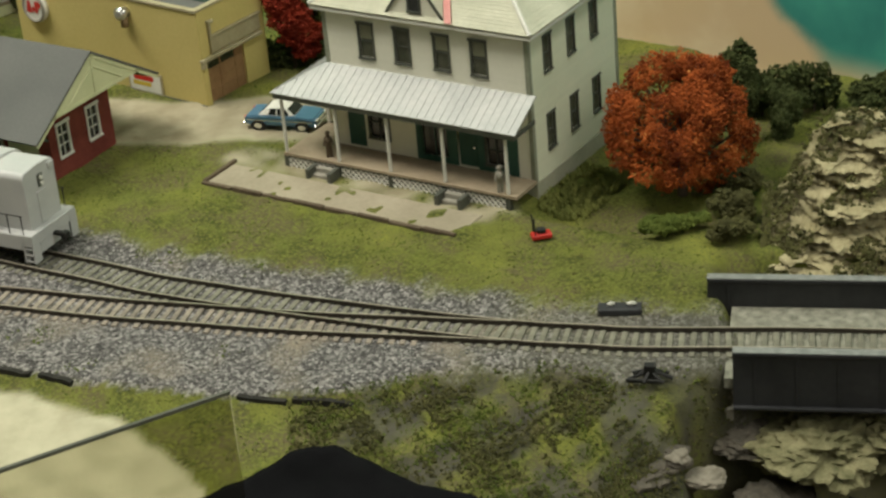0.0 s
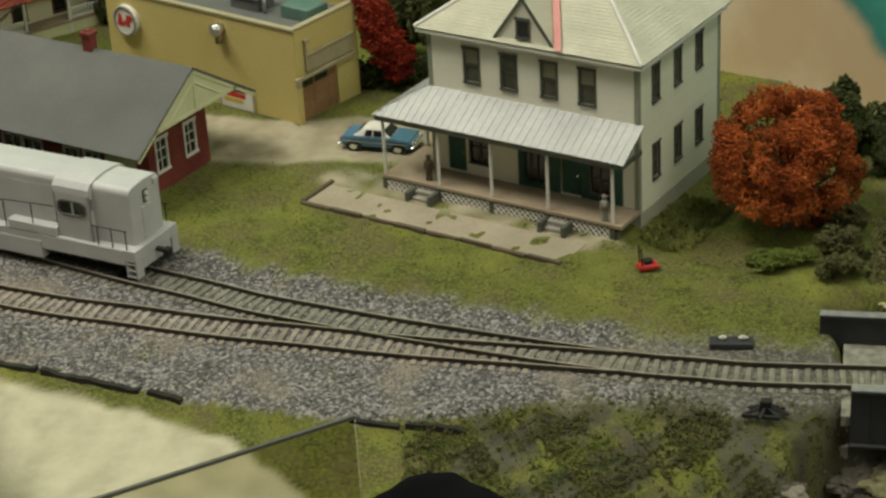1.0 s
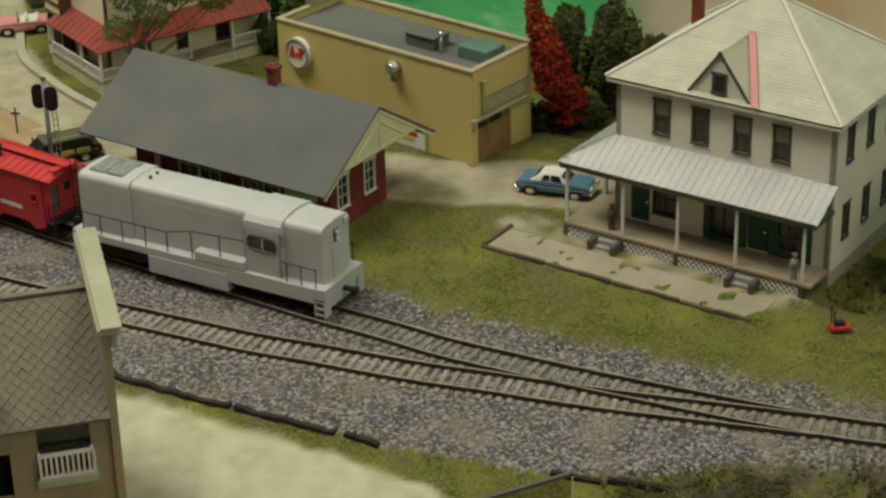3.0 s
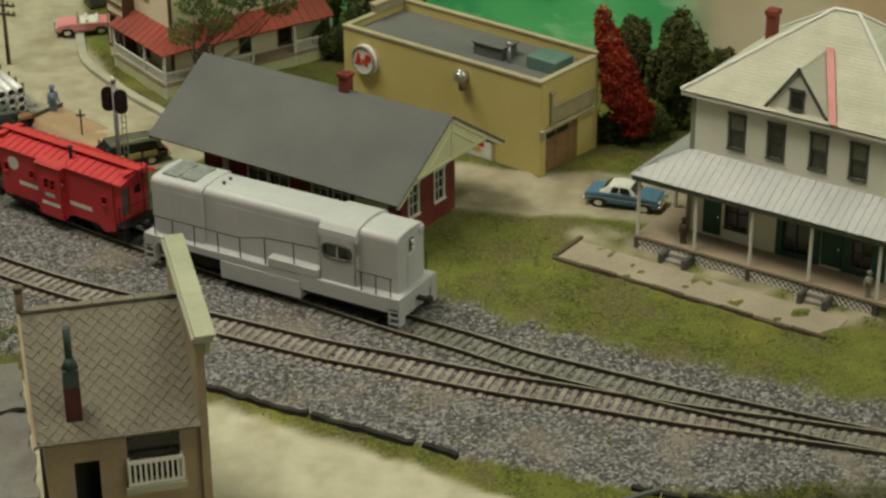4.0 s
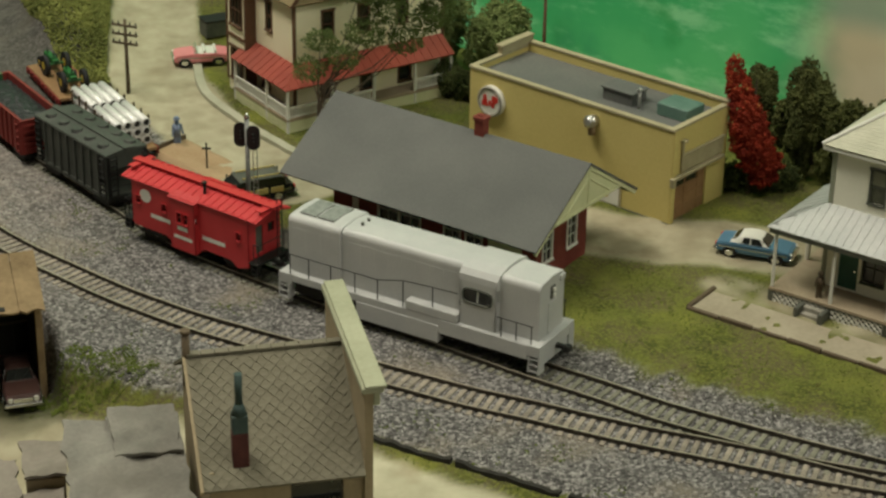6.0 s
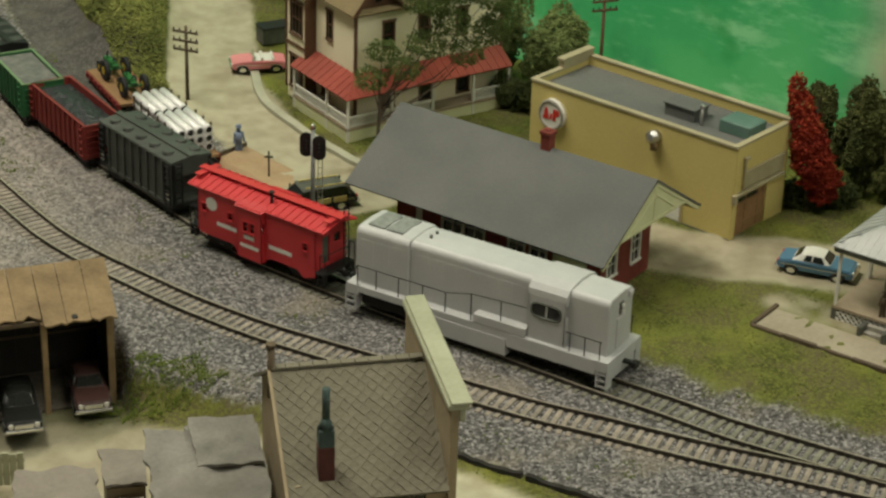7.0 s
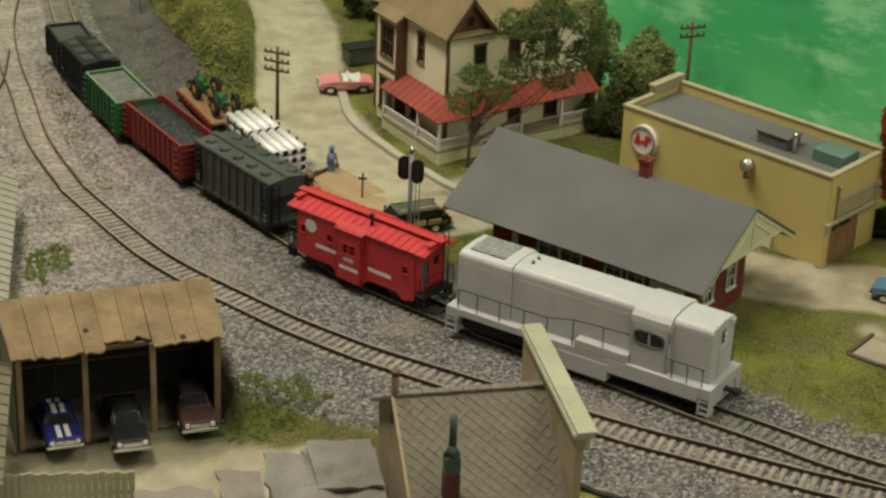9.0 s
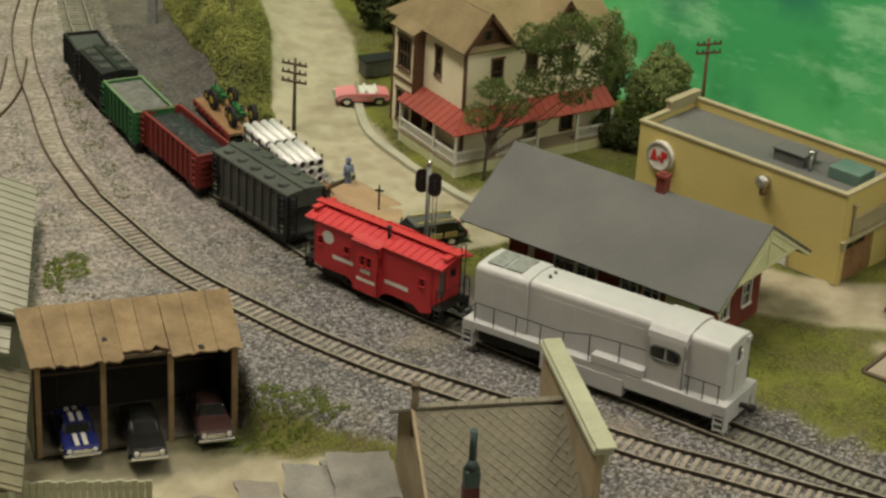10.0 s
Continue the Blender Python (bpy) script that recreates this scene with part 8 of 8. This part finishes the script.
def car(name, label, x, y, z, turn, paint, roof=None, length=46.0, kind="sedan", bumper="chrome", stripes=False, tall=0.78):
    c = thing(name, label, "car", x, y, z, turn, "model cars")
    L, W = length / 2, 9.6
    k = L / 23.0
    lower = [(-23, 4.2), (-23.4, 7), (-22.8, 10.3), (-14, 11.4), (-9, 11.6), (9.5, 11.6), (16, 11.0), (22, 10.2), (23.2, 8.6), (23.2, 5), (22, 3.6), (-21.5, 3.4)]
    shell = extrude(bm_new(), [(px * k, pz) for px, pz in lower], -W, W, "y")
    for v in shell.verts:
        v.co.y *= (1.0 - 0.10 * (abs(v.co.x) / L) ** 3) * (0.94 if v.co.z > 11 else 1.0)
    body = part("body", soft(shell, 0.9, 2), paint, c)
    if kind != "open":
        back = -20 if kind == "wagon" else -14.0
        if kind == "sedan":
            # rounded cabin lofted from cross-sections (x, height, half width at the belt, half width at the roof)
            bm = bm_new()
            prev = None
            for px, pz, wb, wt in ((-14.5, 11.5, 7.6, 6.6), (-12.6, 13.6, 7.9, 6.4), (-9.6, 16.2, 8.1, 6.3), (-6, 17.5, 8.2, 6.3), (-1.5, 17.9, 8.2, 6.3), (2.2, 17.4, 8.1, 6.3), (4.2, 16.6, 8.1, 6.3), (6.6, 14.0, 8.0, 6.7), (9.2, 11.5, 7.8, 6.9)):
                ring = [bm.verts.new((px * k, u, z)) for u, z in ((-wb, 11.2), (-wt, 11.2 + (pz - 11.2) * 0.86), (-wt * 0.6, pz), (wt * 0.6, pz), (wt, 11.2 + (pz - 11.2) * 0.86), (wb, 11.2))]
                if prev:
                    for i in range(5):
                        bm.faces.new((prev[i], ring[i], ring[i + 1], prev[i + 1]))
                prev = ring
            bmesh.ops.recalc_face_normals(bm, faces=bm.faces)
            cabin = part("roof", bm, roof or paint, c)
            for sy in (-1, 1):
                for u0, u1, v0, v1 in ((-7.6, -2.6, -6.2, -2.6), (-1.8, 5.6, -1.8, 3.2)):
                    part("side_window", roof_slab(bm_new(), (u0 * k, sy * 8.1, 12.2), (u1 * k, sy * 8.1, 12.2), (v1 * k, sy * 6.7, 16.3), (v0 * k, sy * 6.7, 16.3), 0.3), "glass", cabin, "dark side window")
            part("windscreen", roof_slab(bm_new(), (8.9 * k, -6.8, 12.3), (8.9 * k, 6.8, 12.3), (4.7 * k, 5.7, 16.4), (4.7 * k, -5.7, 16.4), 0.3), "glass", cabin, "dark windscreen")
            part("rear_window", roof_slab(bm_new(), (-13.6 * k, 6, 12.9), (-13.6 * k, -6, 12.9), (-9.9 * k, -5.4, 16.4), (-9.9 * k, 5.4, 16.4), 0.3), "glass", cabin, "dark rear window")
        else:
            cab = [(back, 11.4), (back + 2.2, 16.6), (back + 5, 17.6), (4.0, 17.4), (9.8, 11.4)]
            part("cabin_glass", extrude(bm_new(), [(px * k * 0.98, pz - 0.3) for px, pz in cab], -W + 1.5, W - 1.5, "y"), "glass", c)
            bm = bm_new()
            extrude(bm, [((back + 2.0) * k, 16.4), ((back + 5) * k, 17.9), (4.2 * k, 17.7), (5.0 * k, 16.8), (4.0 * k, 16.9), ((back + 5) * k, 16.9)], -W + 1.2, W - 1.2, "y")
            part("roof", soft(bm, 0.3), roof or paint, c)
            for px in (back * k + 1.2, -3 * k, 6.9 * k):
                for sy in (-1, 1):
                    part("pillar", box(bm_new(), px - 0.5, px + 0.5, *sorted((sy * (W - 1.75), sy * (W - 1.3))), 11.2, 16.8), roof or paint, c)
    else:
        bm = box(box(bm_new(), -13 * k, 6 * k, -W + 2, W - 2, 11.3, 11.9), -4 * k, -1.5 * k, -W + 2.2, W - 2.2, 11.5, 14.2)
        box(bm, -13 * k, -11 * k, -W + 2.2, W - 2.2, 11.5, 13.6)
        part("seat", soft(bm, 0.3), "white", c, "white bench seats")
        part("windscreen", roof_slab(bm_new(), (6 * k, -W + 1.6, 11.6), (6 * k, W - 1.6, 11.6), (4.4 * k, W - 2, 16), (4.4 * k, -W + 2, 16), 0.4), "chrome", c)
    for e in (-1, 1):
        part("bumper", soft(box(bm_new(), *sorted((e * 22.6 * k, e * 24.3 * k)), -W - 0.2, W + 0.2, 4.4, 6.6), 0.5), bumper, c, "chrome bumper")
        for sy in (-6.6, 6.6):
            part("headlight" if e > 0 else "tail_light", rod(bm_new(), (e * 22.6 * k, sy, 8.4), (e * 23.6 * k, sy, 8.4), 1.3, 12), "white" if e > 0 else "red", c)
        for sy in (-1, 1):
            wh = part("wheel", rod(bm_new(), (e * 14.2 * k, sy * (W - 2.2), 3.9), (e * 14.2 * k, sy * (W + 0.15), 3.9), 3.9, 18), "tyre", c)
            part("hub_cap", rod(bm_new(), (e * 14.2 * k, sy * (W + 0.1), 3.9), (e * 14.2 * k, sy * (W + 0.5), 3.9), 2.1, 14), "chrome", wh)
    part("grille", soft(box(bm_new(), 22.9 * k, 23.8 * k, -5, 5, 6.9, 9.4), 0.2), "chrome", c)
    for sy in (-1, 1):
        part("side_trim", box(bm_new(), -21 * k, 21 * k, *sorted((sy * W, sy * (W + 0.25))), 8.0, 8.6), "chrome", body)
    if kind == "wagon":
        for sy in (-1, 1):
            for px in (-17, -9, -1):
                part("wood_panel", soft(box(bm_new(), px * k, (px + 6.6) * k, *sorted((sy * W, sy * (W + 0.5))), 7, 11), 0.15), "yellow", body, "yellow wood side panel")
        part("luggage_rail", box(box(bm_new(), -17 * k, 3 * k, -6.2, -5.6, 18, 18.8), -17 * k, 3 * k, 5.6, 6.2, 18, 18.8), "yellow", c)
    if stripes:
        for sy in (-2.2, 2.2):
            part("racing_stripe", box(bm_new(), -21 * k, 21.5 * k, sy - 1.2, sy + 1.2, 11.5, 11.9), "white", body, "white racing stripe")
            part("racing_stripe", box(bm_new(), -6 * k, 4 * k, sy - 1.2, sy + 1.2, 17.8, 18.1), "white", body, "white racing stripe")
    c.matrix_basis = c.matrix_basis @ Matrix.Diagonal((1, 0.88, tall, 1))
    return c


car("blue_car", "two-tone blue sedan with cream roof parked on dirt", 54, 201.5, 5, -20, "blue", "white", 38, tall=0.68)
car("pink_convertible", "pink open convertible parked in the street", -259, 447, lie(-259, 447) + 0.4, 193, "pink", None, 33, "open", tall=0.66)
car("station_wagon", "black station wagon with yellow wood side panels", -208, 250, 4.6, 207, "ebony", "trim", 50, "wagon")
car("blue_sports_car", "deep blue sports car with twin white stripes", -351, 63, -20, -68, "navy", None, 38, stripes=True, tall=0.72)
car("black_coupe", "black coupe with chrome bumper in the open shed", -321, 67, -20, -70, "ebony", "ebony", 44, tall=0.82)
car("maroon_car", "dark maroon sedan in the open shed", -293, 86, -20, -71, "maroon", None, 42, tall=0.85)
rm = thing("lawn_mower", "small red mower standing on the lawn", "mower", 170, 51, lie(170, 51), 10)
part("deck", soft(box(bm_new(), -4.5, 4.5, -2.6, 2.6, 1, 3.4), 0.5), "red", rm)
part("engine", soft(box(bm_new(), -2, 2, -1.6, 1.6, 3.4, 5.6), 0.4), "black", rm)
part("handle", rod(rod(bm_new(), (-3, -2, 3), (-3.5, -2, 12), 0.35, 6), (-3, 2, 3), (-3.5, 2, 12), 0.35, 6), "black", rm)

# ---- siding loads ----


def flatcar(x, y, turn, L, label):
    t = thing("flat_wagon", label, "railway wagon", x, y, 0, turn)
    part("deck", soft(box(bm_new(), -L, L, -11.5, 11.5, 10.5, 12.5), 0.2), "rustdoor", t)
    for s in (-1, 1):
        part("side_sill", box(bm_new(), -L, L, *sorted((s * 11.5, s * 12.3)), 8.5, 12), "oxide", t)
        for i in range(9):
            part("stake_pocket", box(bm_new(), -L + 3 + i * (2 * L - 6) / 8 - 0.7, -L + 3 + i * (2 * L - 6) / 8 + 0.7, *sorted((s * 12.3, s * 13.1)), 8.8, 11.6), "oxide", t)
    for e in (-1, 1):
        coupler(t, e * L, e)
    truck(t, -L + 9, 3.4, 8), truck(t, L - 9, 3.4, 8)


flatcar(-291, 323, -57, 36, "oxide-red flat wagon loaded with steel pipes")
flatcar(-333, 395, -60, 30, "oxide-red flat wagon carrying green tractors")
for off in (-17.5, 15.5):
    m0 = pose(-291 * MM, 323 * MM, 12.6 * MM, 0, 0, -57)
    bundle = new("pipe_bundle")
    bundle.matrix_basis = m0 @ pose(off * MM, 0, 0)
    tagged(bundle, "stacked bright steel pipes held by dark stakes", "pipes", "pipe bundles")
    for row, cnt in ((0, 4), (1, 4), (2, 4)):
        for i in range(cnt):
            yy, zz = (i - 1.5) * 5.4, 2.7 + row * 5.0
            bm = bm_new()
            n = 16
            ring = [[bm.verts.new((xx, yy + r * math.cos(2 * math.pi * q / n), zz + r * math.sin(2 * math.pi * q / n))) for q in range(n)] for xx, r in ((-15.2, 1.9), (-15.2, 2.35), (15.2, 2.35), (15.2, 1.9))]
            for a in range(4):
                for q in range(n):
                    f_ = bm.faces.new((ring[a][q], ring[a][(q + 1) % n], ring[(a + 1) % 4][(q + 1) % n], ring[(a + 1) % 4][q]))
                    f_.smooth = True
            tube = part("pipe", bm, "pipe", bundle)
            # solid black core stands in for shade inside the pipe
            part("bore", rod(bm_new(), (-14.9, yy, zz), (14.9, yy, zz), 1.85, 12), "black", tube, "black core giving the bore its shade")
    for xx in (-10, 0, 10):
        for s in (-1, 1):
            part("stake", box(bm_new(), xx - 0.5, xx + 0.5, *sorted((s * 11, s * 11.9)), -1, 15), "wood", bundle)


def tractor(x, y, z, turn):
    t = thing("farm_tractor", "green farm tractor with yellow wheel rims", "tractor", x, y, z, turn, "tractors")
    part("hood", soft(box(bm_new(), -2, 10, -2, 2, 5, 9.4), 0.6), "tractor", t)
    part("seat", soft(box(bm_new(), -7, -3.6, -2, 2, 7.5, 8.6), 0.3), "tractor", t)
    part("axle", rod(bm_new(), (-5, -7, 6), (-5, 7, 6), 0.8), "tractor", t)
    part("steering", rod(bm_new(), (-1, 0, 9), (-3.4, 0, 12), 0.4, 6), "black", t)
    part("exhaust", rod(bm_new(), (5, 1, 9), (5, 1, 14), 0.4, 6), "black", t)
    for xx, r, w, yy in ((-5, 6.0, 2.6, 6.4), (8.6, 3.4, 1.6, 4.6)):
        for s in (-1, 1):
            wh = part("wheel", rod(bm_new(), (xx, s * (yy - w / 2), r), (xx, s * (yy + w / 2), r), r, 20), "tyre", t)
            part("rim", rod(bm_new(), (xx, s * (yy - w / 2 - 0.1), r), (xx, s * (yy + w / 2 + 0.1), r), r * 0.4, 16), "yellowrim", wh)


tractor(-325, 382, 12.6, 118)
tractor(-341, 408, 12.6, 122)


def figurine(x, y, z, turn, label, k=1.0, mat="figure"):
    bm = bm_new()
    for sx in (-1, 1):
        rod(bm, (sx * 1.3, 0, 0), (sx * 1.0, 0, 9.5), 1.1, 8, 1.3)
        rod(bm, (sx * 2.2, 0, 15.5), (sx * 3.3, -1.2, 9.5), 0.8, 8, 0.6)
    rod(bm, (0, 0, 8.8), (0, 0, 16), 2.0, 10, 2.3)
    rod(bm, (0, 0, 16), (0, 0, 19.2), 1.25, 10, 1.2)
    rod(bm, (0, 0, 18.8), (0, 0, 19.3), 2.1, 12)
    rod(bm, (0, 0, 19.3), (0, 0, 20.4), 1.3, 10)
    ob = new("figurine", mesh_of("figurine", bm, mat))
    ob.matrix_basis = pose(x * MM, y * MM, z * MM, 0, 0, turn) @ Matrix.Diagonal((k, k, k, 1))
    tagged(ob, label, "figurine", "figurines")


figurine(-253, 313, 5, 30, "small painted figurine standing by the ramp", 0.95)
figurine(155, 87, 12.2, 0, "small pale figurine standing on the porch", 0.66, "stone")
figurine(77, 142, 12.2, 0, "small dark figurine by the porch steps", 0.66, "wood")
bx = thing("dumpster", "dark metal bin beside the street", "bin", -252, 488, lie(-252, 488), 30)
part("bin_body", soft(box(bm_new(), -12, 12, -6, 6, 0, 10), 0.4), "trim", bx)
part("bin_lid", soft(box(bm_new(), -12.5, 12.5, -6.5, 6.5, 10, 11.2), 0.3), "black", bx)
